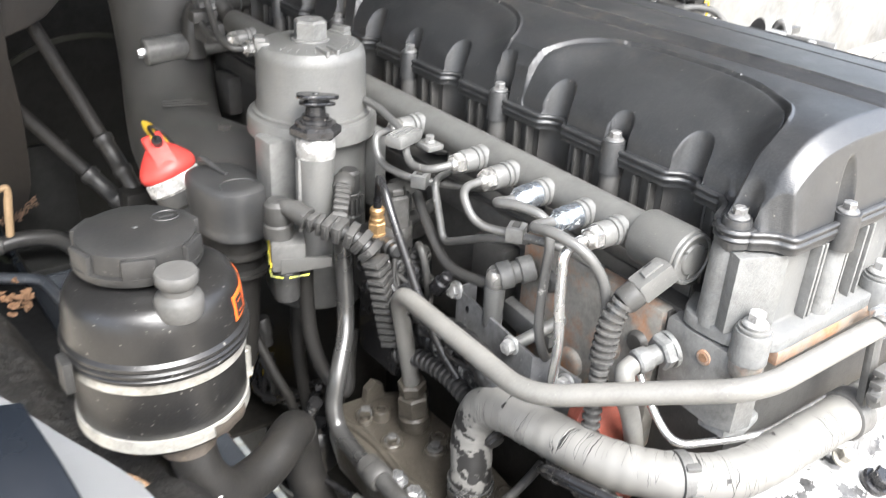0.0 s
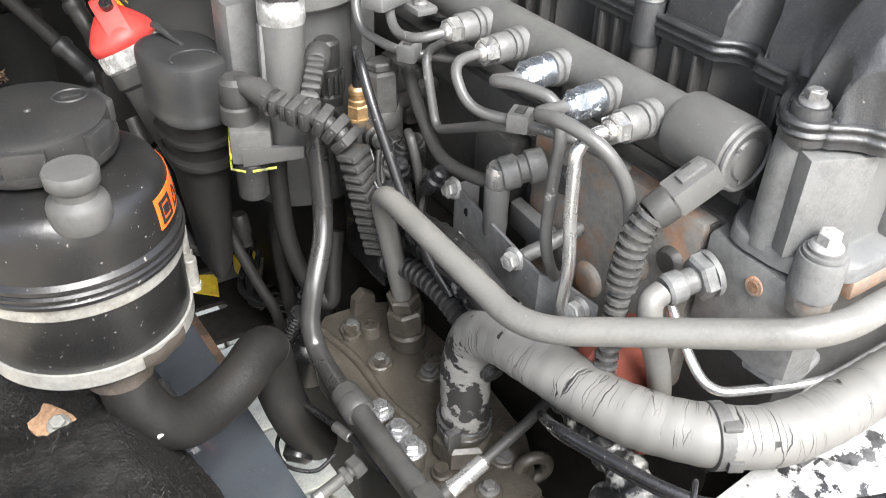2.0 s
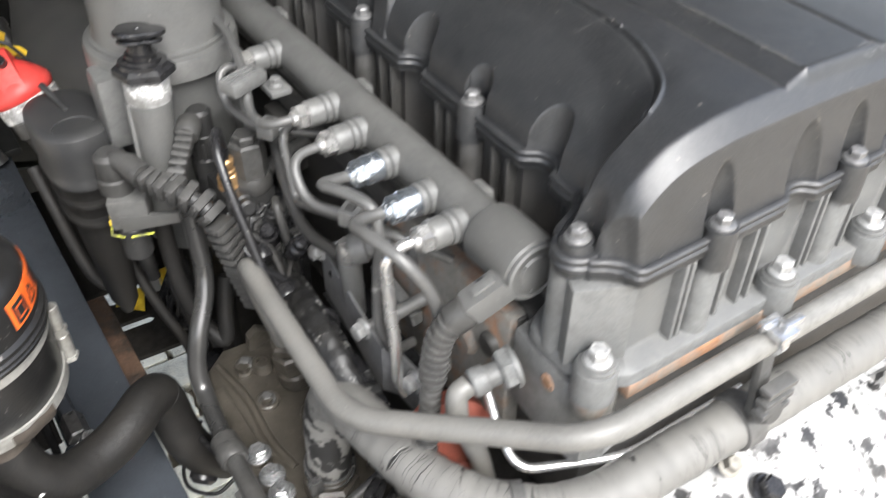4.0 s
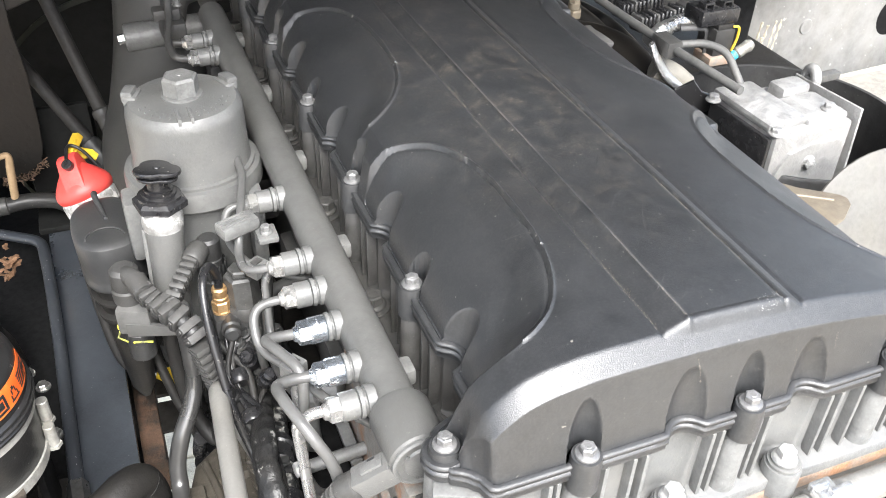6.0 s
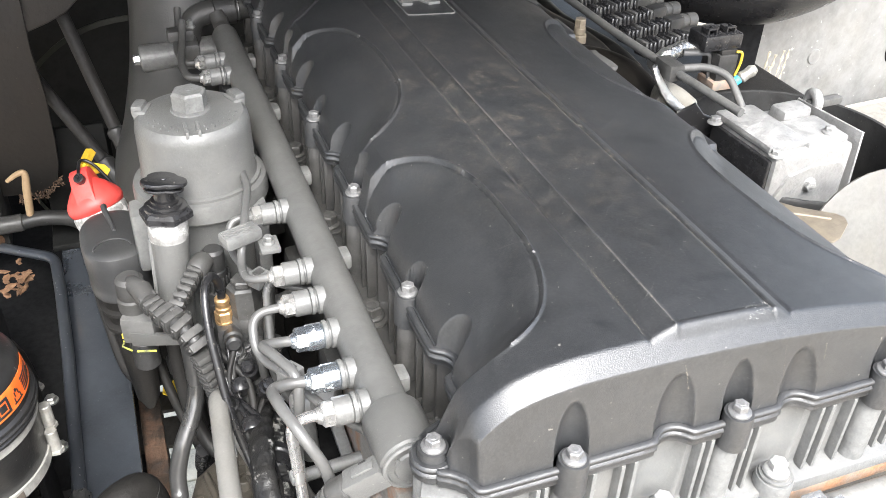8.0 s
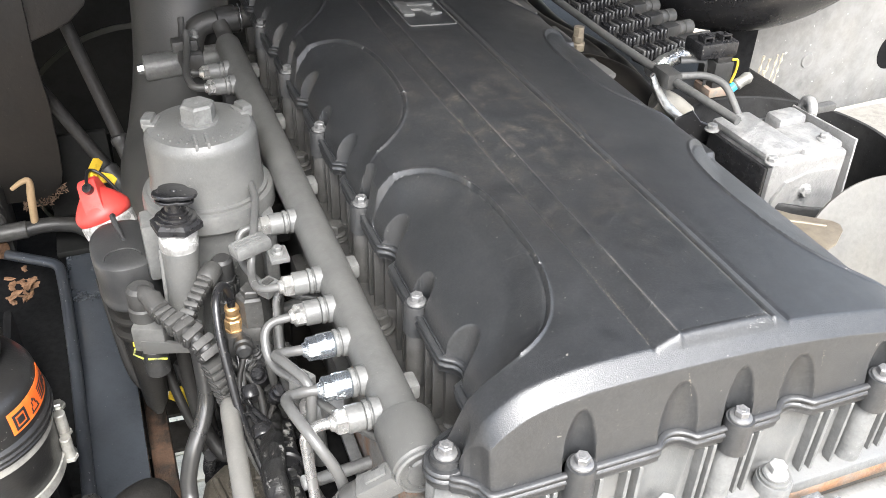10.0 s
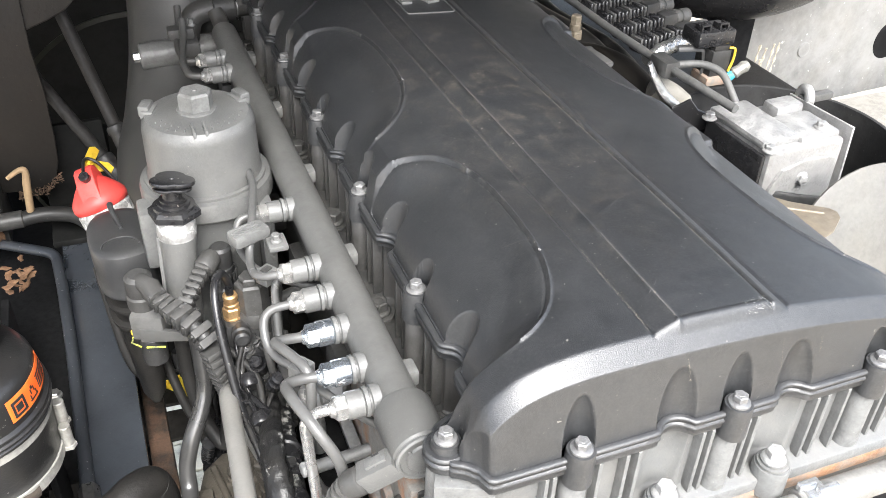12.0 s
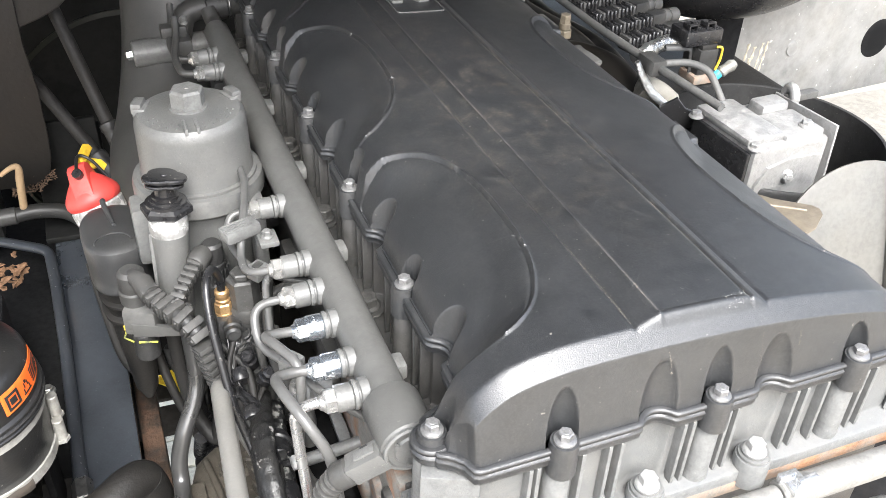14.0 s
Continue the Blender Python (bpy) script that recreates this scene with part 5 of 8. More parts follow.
def build_sensor_block():
    t = thing("solenoid_block", (-0.20, 0.38, 1.09), "dusty grey valve block with lime green gasket edge", "valve")
    m = Matrix.Translation((-0.207, 0.388, 1.138)) @ Matrix.Rotation(radians(-24), 4, "Z")
    part("body", box((-0.021, -0.018, -0.018), (0.014, 0.019, 0.014), 0.004, m), DUSTY_PLASTIC, t)
    part("front_plate", flat([(-0.012, -0.020), (0.040, -0.014), (0.040, -0.003), (-0.012, -0.002)], -0.006, 0.0, 0.0015, m=m @ Matrix.Translation((0, -0.019, 0)) @ Matrix.Rotation(radians(90), 4, 'X')), DUSTY_PLASTIC, t)
    part("lower_plug", rod(m @ Vector((-0.006, -0.004, -0.020)), m @ Vector((-0.006, -0.004, -0.056)), 0.0135), DARK_PLASTIC, t)
    for run in (((-0.0220, 0.020, 0.006), (-0.0225, 0.008, -0.006), (-0.0225, -0.004, -0.015)), ((-0.0225, -0.008, -0.0175), (-0.0215, -0.020, -0.0200), (-0.010, -0.0245, -0.0205)), ((-0.004, -0.0255, -0.0200), (0.016, -0.0255, -0.0175))):
        part("gasket", sweep([m @ Vector(p) for p in run], 0.0011, 8), LIME, t, "lime green gasket edge")
    flakes = bmesh.new()
    for i in range(7):
        k = random.random()
        box((-0.0222, -0.016 + 0.005 * i, -0.013 + 0.002 * i * k), (-0.0205, -0.0125 + 0.005 * i - 0.002 * k, -0.007 + 0.0025 * i), 0.0006, m, flakes)
    part("flaking_paint", flakes, YELLOW, t, "yellow paint flakes")
    t = thing("wiring_conduit", (-0.18, 0.36, 1.15), "grey painted corrugated wiring conduit with elbow plug", "wiring")
    a = Vector((-0.216, 0.396, 1.152))
    part("plug", lathe([(0.0150, 0), (0.0155, 0.003), (0.0155, 0.014), (0.0135, 0.016), (0.0145, 0.018), (0.0140, 0.036), (0.0100, 0.040)], along(a, a + Vector((0, 0, 1))), 28), CONDUIT_GREY, t)
    part("elbow", sweep(smooth_path([(-0.217, 0.400, 1.180), (-0.211, 0.386, 1.186), (-0.203, 0.374, 1.184)]), 0.0095, 16), CONDUIT_GREY, t)
    part("neck", sweep(smooth_path([(-0.2065, 0.380, 1.1850), (-0.2035, 0.370, 1.1825), (-0.2000, 0.362, 1.1805)]), 0.0108, 16), CONDUIT_GREY, t)
    linked([(-0.2010, 0.364, 1.1810), (-0.1960, 0.3534, 1.1785), (-0.1880, 0.3420, 1.1770)], 0.0180, 0.0170, 0.0085, t, CONDUIT_GREY)
    linked([(-0.1875, 0.342, 1.1770), (-0.1750, 0.3223, 1.1735), (-0.1650, 0.3100, 1.1640), (-0.1605, 0.3030, 1.1520)], 0.0225, 0.0190, 0.0120, t, CONDUIT_GREY, "junction")
    linked([(-0.1595, 0.302, 1.149), (-0.1565, 0.300, 1.134), (-0.1520, 0.300, 1.112), (-0.1470, 0.301, 1.088), (-0.138, 0.302, 1.05)], 0.0225, 0.0190, 0.0092, t, CONDUIT_GREY)
    linked([(-0.1780, 0.3420, 1.1780), (-0.1700, 0.3520, 1.1860), (-0.1580, 0.3680, 1.1930), (-0.1500, 0.3800, 1.1960)], 0.0150, 0.0145, 0.0078, t, CONDUIT_GREY)
    part("end_cap", lathe([(0.0100, 0), (0.0112, 0.002), (0.0112, 0.018), (0.0095, 0.021)], along((-0.1520, 0.377, 1.195), (-0.138, 0.396, 1.199)), 22), CONDUIT_GREY, t)
    part("angle_head", lathe([(0.0105, -0.016), (0.0115, -0.012), (0.0115, 0.006), (0.0085, 0.009)], Matrix.Translation((-0.131, 0.398, 1.197)), 22), DARK_PLASTIC, t)


def build_fuel_module():
    """The dark block of valves and plugs under the rail."""
    t = thing("fuel_pump_module", (-0.11, 0.34, 1.0), "dark grey fuel pump module with plugs and bolts", "pump")
    part("core", box((-0.128, 0.310, 0.99), (-0.082, 0.385, 1.128), 0.006), PLASTIC, t)
    part("valve_body", box((-0.143, 0.326, 1.085), (-0.098, 0.372, 1.1555), 0.005), DARK_PLASTIC, t)
    part("post", rod((-0.131, 0.398, 1.05), (-0.131, 0.398, 1.140), 0.0120), DARK_PLASTIC, t)
    tower = hexa((-0.1100, 0.342, 1.158), (-0.1107, 0.343, 1.196), 0.0290, turn=0.3)
    hexa((-0.1107, 0.343, 1.1955), (-0.1108, 0.343, 1.2030), 0.0200, tower, 0.3)
    lathe([(0.0172, 0.0), (0.0182, 0.003), (0.0182, 0.012), (0.0160, 0.016)], Matrix.Translation((-0.1095, 0.342, 1.146)), 24, tower)
    part("tower", tower, PAINT_DARK, t, "grey octagonal tower")
    part("tower_base", box((-0.124, 0.330, 1.108), (-0.094, 0.362, 1.150), 0.004), DARK_PLASTIC, t)
    part("elbow_port", lathe([(0.0095, -0.004), (0.0100, 0.012), (0.0080, 0.014), (0.0080, 0.020), (0.0055, 0.022)], along((-0.128, 0.330, 1.146), (-0.130, 0.300, 1.150)), 22), DARK_PLASTIC, t)
    part("plug", lathe([(0.013, 0), (0.0135, 0.02), (0.011, 0.022), (0.0115, 0.045), (0.0085, 0.048)], along((-0.131, 0.398, 1.135), (-0.131, 0.398, 1.20)), 24), DARK_PLASTIC, t)
    collar = finish("collar_rib", box((0.0130, -0.0011, 0.0), (0.0152, 0.0011, 0.018), 0.0006), DARK_PLASTIC)
    for k in range(16):
        place("collar_rib", collar, (-0.131, 0.398, 1.158), t, turn=k * math.pi / 8)
    cap = finish("round_plug", lathe([(0.0085, -0.003), (0.0085, 0.004), (0.0066, 0.0052), (0.0066, 0.009), (0.0052, 0.010), (0.0050, 0.006), (0.002, 0.006)], seg=24), DARK_PLASTIC)
    hexm = finish("hexagon_plug", hexa((0, 0, 0.001), (0, 0, 0.008), 0.011, lathe([(0.0085, -0.003), (0.0082, 0.0015)], seg=20)), PAINT_DARK)
    rnd = random.Random(12)
    for k in range(18):
        v = Vector((rnd.uniform(-0.125, -0.086), rnd.uniform(0.307, 0.311), rnd.uniform(1.01, 1.122)))
        place(("round_plug", "hexagon_plug")[k % 2], (cap, hexm)[k % 2], v, t, toward=(rnd.uniform(-0.15, 0.15), -1, rnd.uniform(-0.1, 0.2)))
    for k in range(12):
        v = Vector((rnd.uniform(-0.126, -0.085), rnd.uniform(0.314, 0.326), rnd.uniform(1.126, 1.130)))
        place(("round_plug", "hexagon_plug")[k % 2], (cap, hexm)[k % 2], v, t, toward=(rnd.uniform(-0.4, 0.2), rnd.uniform(-0.6, 0), 1))
    for z in (1.095, 1.118, 1.140):
        place("round_plug", cap, (-0.1385, 0.342 + 0.3 * (z - 1.09), z), t, toward=(-1, -0.2, 0.1))
    part("lower_barrel", lathe([(0.013, 0), (0.014, 0.03), (0.0165, 0.034), (0.0165, 0.055), (0.012, 0.060)], along((-0.118, 0.300, 1.03), (-0.121, 0.296, 1.09)), 26), PAINT_DARK, t)
    part("side_arm", rod((-0.100, 0.345, 1.155), (-0.045, 0.36, 1.160), 0.008), PAINT_DARK, t)
    part("red_tag", box((-0.0725, 0.336, 1.040), (-0.0675, 0.346, 1.062), 0.001), RED, t, "small red tag")
    part("plate", box((-0.075, 0.33, 1.00), (-0.068, 0.40, 1.07), 0.002), BLACK, t)
    t = thing("air_line", (-0.13, 0.345, 1.12), "black plastic air line in a brass fitting", "hose")
    b = Vector((-0.1325, 0.342, 1.1545))
    fit = hexa(b + Vector((0, 0, 0.002)), b + Vector((0, 0, 0.015)), 0.0165)
    lathe([(0.0085, 0.0), (0.0095, 0.0005), (0.0095, 0.003), (0.0080, 0.004)], along(b, b + Vector((0, 0, 1))), 24, fit)
    lathe([(0.0072, 0.014), (0.0078, 0.016), (0.0078, 0.019), (0.0066, 0.020), (0.0066, 0.024), (0.0076, 0.025), (0.0076, 0.029), (0.0060, 0.031)], along(b, b + Vector((0, 0, 1))), 24, fit)
    part("fitting", fit, BRASS, t, "brass screw fitting")
    part("tube", sweep(smooth_path([(-0.1325, 0.342, 1.180), (-0.1335, 0.339, 1.203), (-0.1405, 0.326, 1.224), (-0.149, 0.306, 1.224), (-0.152, 0.284, 1.200), (-0.150, 0.262, 1.165), (-0.146, 0.240, 1.125), (-0.138, 0.222, 1.088), (-0.130, 0.20, 1.06)]), 0.0042, 14), PLASTIC, t)
    t = thing("thin_hose", (-0.1, 0.31, 1.1), "thin grey hose dropping from the pump module", "hose")
    part("tube", sweep(smooth_path([(-0.104, 0.308, 1.150), (-0.108, 0.296, 1.148), (-0.106, 0.288, 1.120), (-0.100, 0.292, 1.080), (-0.100, 0.30, 1.03)]), 0.0042, 12), PAINT_DARK, t)


# ---- coolant pipes and hoses in front ----
def build_coolant():
    t = thing("coolant_pipe", (-0.12, 0.28, 0.95), "grey painted metal pipe bent round the engine front", "pipe")
    pts = [(-0.121, 0.284, 0.985), (-0.136, 0.276, 1.045), (-0.1545, 0.272, 1.132), (-0.1575, 0.200, 1.127), (-0.1665, 0.068, 1.138), (-0.125, 0.003, 1.162), (-0.062, -0.066, 1.186), (0.060, -0.068, 1.190), (0.235, -0.070, 1.189)]
    part("tube", sweep(bent(pts[:2] + [pts[2], pts[4], pts[6], pts[8]], 0.030, 10), 0.0092, 22), HOSE_GREY, t)
    nut = hexa((-0.118, 0.285, 0.958), (-0.121, 0.284, 0.985), 0.031)
    lathe([(0.0165, -0.022), (0.0175, -0.018), (0.0175, -0.003), (0.015, 0.0)], along((-0.118, 0.285, 0.958), (-0.121, 0.284, 0.985)), 28, nut)
    hexa((-0.121, 0.284, 0.988), (-0.125, 0.282, 1.004), 0.027, nut, 0.4)
    part("nut", nut, PUMP, t, "oily hexagon union nut")
    t = thing("upper_coolant_hose", (0.3, -0.07, 1.17), "pale grey hose held by an ear clamp", "hose")
    part("hose", rod((0.236, -0.070, 1.189), (0.520, -0.072, 1.187), 0.0122), HOSE_GREY, t)
    for x in (0.098, 0.250):
        cl = lathe([(0.0128 if x > 0.2 else 0.0105, -0.004), (0.0135 if x > 0.2 else 0.0112, -0.0035), (0.0135 if x > 0.2 else 0.0112, 0.0035), (0.0128 if x > 0.2 else 0.0105, 0.004)], along((x, -0.0695, 1.189), (x + 1, -0.0695, 1.189)), 28)
        box((x - 0.010, -0.082, 1.198), (x + 0.008, -0.060, 1.2035), 0.001, None, cl)
        box((x - 0.003, -0.078, 1.2025), (x + 0.016, -0.072, 1.209), 0.001, None, cl)
        box((x - 0.014, -0.068, 1.200), (x + 0.002, -0.063, 1.207), 0.001, None, cl)
        part("ear_clamp", cl, ZINC, t, "bent sheet metal ear clamp")
    t = thing("wrapped_coolant_hose", (-0.15, 0.147, 0.93), "thick coolant hose with flaking grey paint over black", "hose")
    pts = [(-0.1490, 0.1480, 0.968), (-0.1465, 0.1520, 1.000), (-0.1430, 0.1570, 1.030), (-0.1395, 0.1490, 1.060), (-0.1375, 0.118, 1.077), (-0.133, 0.070, 1.0835), (-0.122, 0.012, 1.088), (-0.092, -0.036, 1.094), (-0.045, -0.058, 1.092), (0.03, -0.062, 1.092), (0.12, -0.064, 1.092), (0.24, -0.066, 1.090), (0.40, -0.068, 1.088)]
    path = resample(smooth_path(pts, 10), 0.0022)
    part("hose", sweep(path, lambda s: 0.0200 * (1 + 0.010 * math.sin(s * 420) + 0.012 * math.sin(s * 131 + 1)), 30, run_uv=True), WRAP, t)
    base = hexa((-0.150, 0.1465, 0.937), (-0.1495, 0.1475, 0.960), 0.043)
    lathe([(0.0205, 0.0), (0.0218, 0.003), (0.0218, 0.008), (0.0205, 0.010)], along((-0.1495, 0.1475, 0.962), (-0.1465, 0.152, 1.0)), 30, base)
    part("base_nut", base, PUMP, t, "oily hexagon base nut")
    for k, z in enumerate((0.973, 0.9795)):
        part("wire_clamp", sweep([Vector((-0.1485 + 0.0212 * math.cos(a), 0.1487 + 0.0212 * math.sin(a), z + 0.002 * math.sin(a))) for a in (2 * math.pi * i / 30 for i in range(31))], 0.0017, 8), DULL_STEEL, t)
    part("clamp_ear", box((-0.176, 0.130, 0.968), (-0.164, 0.138, 0.986), 0.002), DULL_STEEL, t)
    p, q = Vector((-0.0925, -0.0355, 1.094)), Vector((-0.05, -0.057, 1.092))
    band = lathe([(0.0208, -0.005), (0.0217, -0.0045), (0.0217, 0.0045), (0.0208, 0.005)], along(p, q), 34)
    own = box((-0.006, -0.0040, 0.0), (0.006, 0.0040, 0.004), 0.0015)
    own.transform(Matrix.Translation((-0.094, -0.046, 1.1105)) @ Matrix.Rotation(radians(-30), 4, "Z"))
    merge(band, own)
    own = box((-0.005, -0.002, -0.008), (0.005, 0.002, 0.0), 0.001)
    own.transform(Matrix.Translation((-0.098, -0.058, 1.095)) @ Matrix.Rotation(radians(-30), 4, "Z"))
    merge(band, own)
    part("plastic_clip", band, DUSTY_PLASTIC, t, "grey plastic hose clip")
    # double clamp joining hose and pipe
    t = thing("double_clamp", (0.105, -0.06, 1.13), "dusty grey plastic double clamp on hose and pipe", "clamp")
    br = lathe([(0.0208, -0.010), (0.0228, -0.009), (0.0228, 0.009), (0.0208, 0.010)], along((0.100, -0.0638, 1.092), (0.2, -0.066, 1.092)), 34)
    own = box((-0.007, -0.004, 0.0), (0.007, 0.004, 0.085), 0.003)
    own.transform(Matrix.Translation((0.100, -0.074, 1.108)) @ Matrix.Rotation(radians(-6), 4, "X"))
    merge(br, own)
    lathe([(0.013, 0), (0.0135, 0.003), (0.009, 0.010), (0.006, 0.011)], along((0.100, -0.080, 1.125), (0.100, -1, 1.3)), 24, br)
    part("body", br, DUSTY_PLASTIC, t)
    for dz in (0.010, 0.022, 0.034):
        part("rib", box((0.086, -0.090, 1.115 + dz), (0.116, -0.079, 1.121 + dz), 0.0015), DUSTY_PLASTIC, t)


def build_front_fittings():
    t = thing("head_elbow_fitting", (-0.075, 0.025, 1.165), "grey painted hose elbow on a large hexagon nut", "pipe fitting")
    m0, m1 = Vector((-0.0575, 0.022, 1.170)), Vector((-0.094, 0.030, 1.163))
    d = (m1 - m0).normalized()
    nut = hexa(m0, m0 + d * 0.011, 0.027)
    lathe([(0.0155, -0.002), (0.0160, 0.0), (0.0155, 0.002)], along(m0, m1), 30, nut)
    part("nut", nut, CAST, t)
    nk = lathe([(0.0085, 0.010), (0.0088, 0.020), (0.0105, 0.021), (0.0108, 0.031), (0.0092, 0.033)], along(m0, m1), 26)
    part("neck", nk, CAST, t)
    part("elbow_hose", sweep(smooth_path([m1 + d * -0.004, (-0.099, 0.029, 1.160), (-0.1025, 0.025, 1.150), (-0.102, 0.022, 1.138), (-0.094, 0.020, 1.118), (-0.084, 0.020, 1.088), (-0.075, 0.021, 1.05)]), 0.0082, 18), HOSE_GREY, t)
    t = thing("chrome_pipe", (-0.07, 0.0, 1.1), "thin bright steel pipe below the cylinder head", "pipe")
    part("tube", sweep(bent([(-0.066, 0.045, 1.145), (-0.071, 0.018, 1.118), (-0.074, -0.012, 1.100), (0.00, -0.046, 1.101), (0.12, -0.047, 1.101)], 0.016), 0.0036, 14), STEEL, t)
    t = thing("rail_connector", (-0.08, 0.042, 1.22), "square grey plastic plug with corrugated cable", "connector")
    p, q = Vector((-0.058, 0.036, 1.240)), Vector((-0.098, 0.047, 1.212))
    bx = box((-0.0092, -0.0092, 0.0), (0.0092, 0.0095, 0.032), 0.0018, along(p, q))
    box((-0.004, 0.0095, 0.004), (0.004, 0.0118, 0.022), 0.0006, along(p, q), bx)
    bx = part("plug", bx, PAINT, t)
    d = (q - p).normalized()
    part("stamp_bar", box((-0.0065, 0.0104, 0.010), (-0.0045, 0.0110, 0.016), 0.0, along(p, q)), INK, bx)
    part("sleeve", lathe([(0.0095, 0.031), (0.0115, 0.033), (0.0115, 0.044), (0.0100, 0.047)], along(p, q), 26), PAINT_DARK, t)
    c = [p + d * 0.045, (-0.1015, 0.0485, 1.200), (-0.1055, 0.0485, 1.180)]
    part("upper_conduit", ribbed(c + [(-0.108, 0.0480, 1.160)], 0.0104, 0.24, 0.0064), CONDUIT, t)
    part("lower_conduit", ribbed([(-0.1075, 0.048, 1.162), (-0.1110, 0.046, 1.135), (-0.1155, 0.042, 1.105), (-0.120, 0.034, 1.075), (-0.124, 0.02, 1.04)], 0.0082, 0.32, 0.0070, seg=10), CONDUIT, t)
    t = thing("square_plug", (-0.083, 0.05, 1.08), "grey square pipe plug with a metal face", "pipe fitting")
    part("body", box((-0.010, -0.010, -0.012), (0.010, 0.010, 0.012), 0.003, Matrix.Translation((-0.082, 0.052, 1.080)) @ Matrix.Rotation(radians(30), 4, "Z") @ Matrix.Rotation(radians(25), 4, "X")), CHIPPED, t)
    t = thing("red_oxide_pipe", (-0.09, 0.0, 1.05), "red-brown primed round flange behind the hoses", "pipe")
    part("body", lathe([(0.020, 0), (0.024, 0.004), (0.024, 0.035), (0.019, 0.04)], along((-0.088, 0.052, 1.030), (-0.095, 0.012, 1.062)), 30), REDOX, t)
    part("upper_flange", lathe([(0.030, 0.0), (0.032, 0.004), (0.032, 0.018), (0.024, 0.022)], along((-0.088, 0.060, 1.088), (-0.098, 0.020, 1.098)), 30), REDOX, t)
    part("lower_bar", box((0.050, 0.030, 0.960), (0.300, 0.060, 1.034), 0.008), REDOX, t, "red-brown painted block edge")


def build_bracket():
    t = thing("pipe_bracket", (-0.09, 0.17, 1.07), "blue-grey folded sheet steel bracket", "bracket")
    pts = [(-0.0835, 0.266), (-0.0975, 0.160), (-0.1005, 0.132), (-0.0925, 0.121), (-0.0900, 0.082)]
    bm = bmesh.new()
    th = Vector((0.0028, 0.0004))
    out = [Vector(p) for p in pts] + [Vector(p) + th for p in reversed(pts)]
    flat([(v.x, v.y) for v in out], 1.062, 1.114, 0.0008, bm=bm)
    part("plate", bm, BRACKET, t, "blue-grey painted steel plate")
    part("back_leg", box((-0.084, 0.262, 1.070), (-0.060, 0.265, 1.116), 0.001), BRACKET, t)
    part("floor_plate", flat([(-0.088, 0.262), (-0.098, 0.135), (-0.055, 0.13), (-0.050, 0.262)], 1.060, 1.063), BLACK, t)
    head = bolt_mesh(0.0130, 0.010, 0.0098, mat=WASHER)
    place("bolt", head, (-0.0982, 0.163, 1.108), t, toward=(-1, -0.15, 0.05), label="pale hex flange bolt")
    place("bolt", head, (-0.0915, 0.0955, 1.1035), t, toward=(-1, -0.1, 0.1))
    place("bolt", head, (-0.084, 0.266, 1.111), t, toward=(-1, -0.1, 0.2))
    place("slot", finish("slot", lathe([(0.0042, -0.0004), (0.0036, 0.0003)], seg=16), BLACK), (-0.0865, 0.243, 1.100), t, toward=(-1, -0.14, 0))
    part("spacer_rod", rod((-0.097, 0.163, 1.106), (-0.030, 0.150, 1.128), 0.0062), PAINT, t, "grey spacer rod")
    t = thing("banjo_elbow", (-0.083, 0.2, 1.12), "grey painted banjo elbow with hose sleeve", "pipe fitting")
    bj = lathe([(0.0125, 0), (0.0135, 0.002), (0.0135, 0.012), (0.0110, 0.014), (0.0110, 0.020), (0.0135, 0.021), (0.0130, 0.034), (0.010, 0.036)], along((-0.086, 0.203, 1.158), (-0.044, 0.185, 1.168)), 28)
    part("banjo", bj, PAINT, t)
    part("knuckle", lathe([(0.0085, 0.0), (0.0100, 0.003), (0.0100, 0.016), (0.0080, 0.020)], along((-0.0865, 0.206, 1.146), (-0.087, 0.204, 1.166)), 24), CHIPPED, t)
    part("sleeve", lathe([(0.0095, 0.0), (0.0102, 0.004), (0.0098, 0.03), (0.0102, 0.04), (0.0094, 0.05), (0.009, 0.075)], along((-0.0865, 0.206, 1.148), (-0.079, 0.214, 1.075)), 24), PAINT, t)
    t = thing("arm_lever", (-0.06, 0.16, 1.1), "grey cast arm inside the bracket", "bracket")
    part("arm", flat([(-0.015, 0.03), (0.012, 0.035), (0.020, 0.0), (0.008, -0.035), (-0.006, -0.036), (-0.012, 0.0)], 0, 0.012, 0.003, m=Matrix.Translation((-0.058, 0.19, 1.10)) @ Matrix.Rotation(radians(80), 4, "Y")), PAINT, t)
    # black harness lying behind the front pipe
    t = thing("wiring_harness", (-0.12, 0.17, 1.05), "oily black corrugated wiring harness", "wiring")
    part("loom", ribbed([(-0.098, 0.330, 1.035), (-0.108, 0.270, 1.060), (-0.115, 0.210, 1.068), (-0.120, 0.150, 1.070), (-0.124, 0.090, 1.068), (-0.128, 0.03, 1.060), (-0.136, -0.03, 1.050), (-0.146, -0.06, 1.02)], 0.0150, 0.16, 0.017, seg=18), CUFF, t)
    for p, q in (((-0.112, 0.235, 1.066), (-0.116, 0.20, 1.070)), ((-0.119, 0.165, 1.071), (-0.121, 0.13, 1.072)), ((-0.123, 0.105, 1.070), (-0.126, 0.07, 1.068))):
        part("tape", rod(p, q, 0.0160), PLASTIC, t, "dusty tape wrap")
    run = resample(smooth_path([(-0.104, 0.300, 1.050), (-0.112, 0.235, 1.070), (-0.118, 0.175, 1.076), (-0.123, 0.110, 1.075), (-0.128, 0.045, 1.066), (-0.134, -0.01, 1.056)]), 0.0125)
    rnd = random.Random(8)
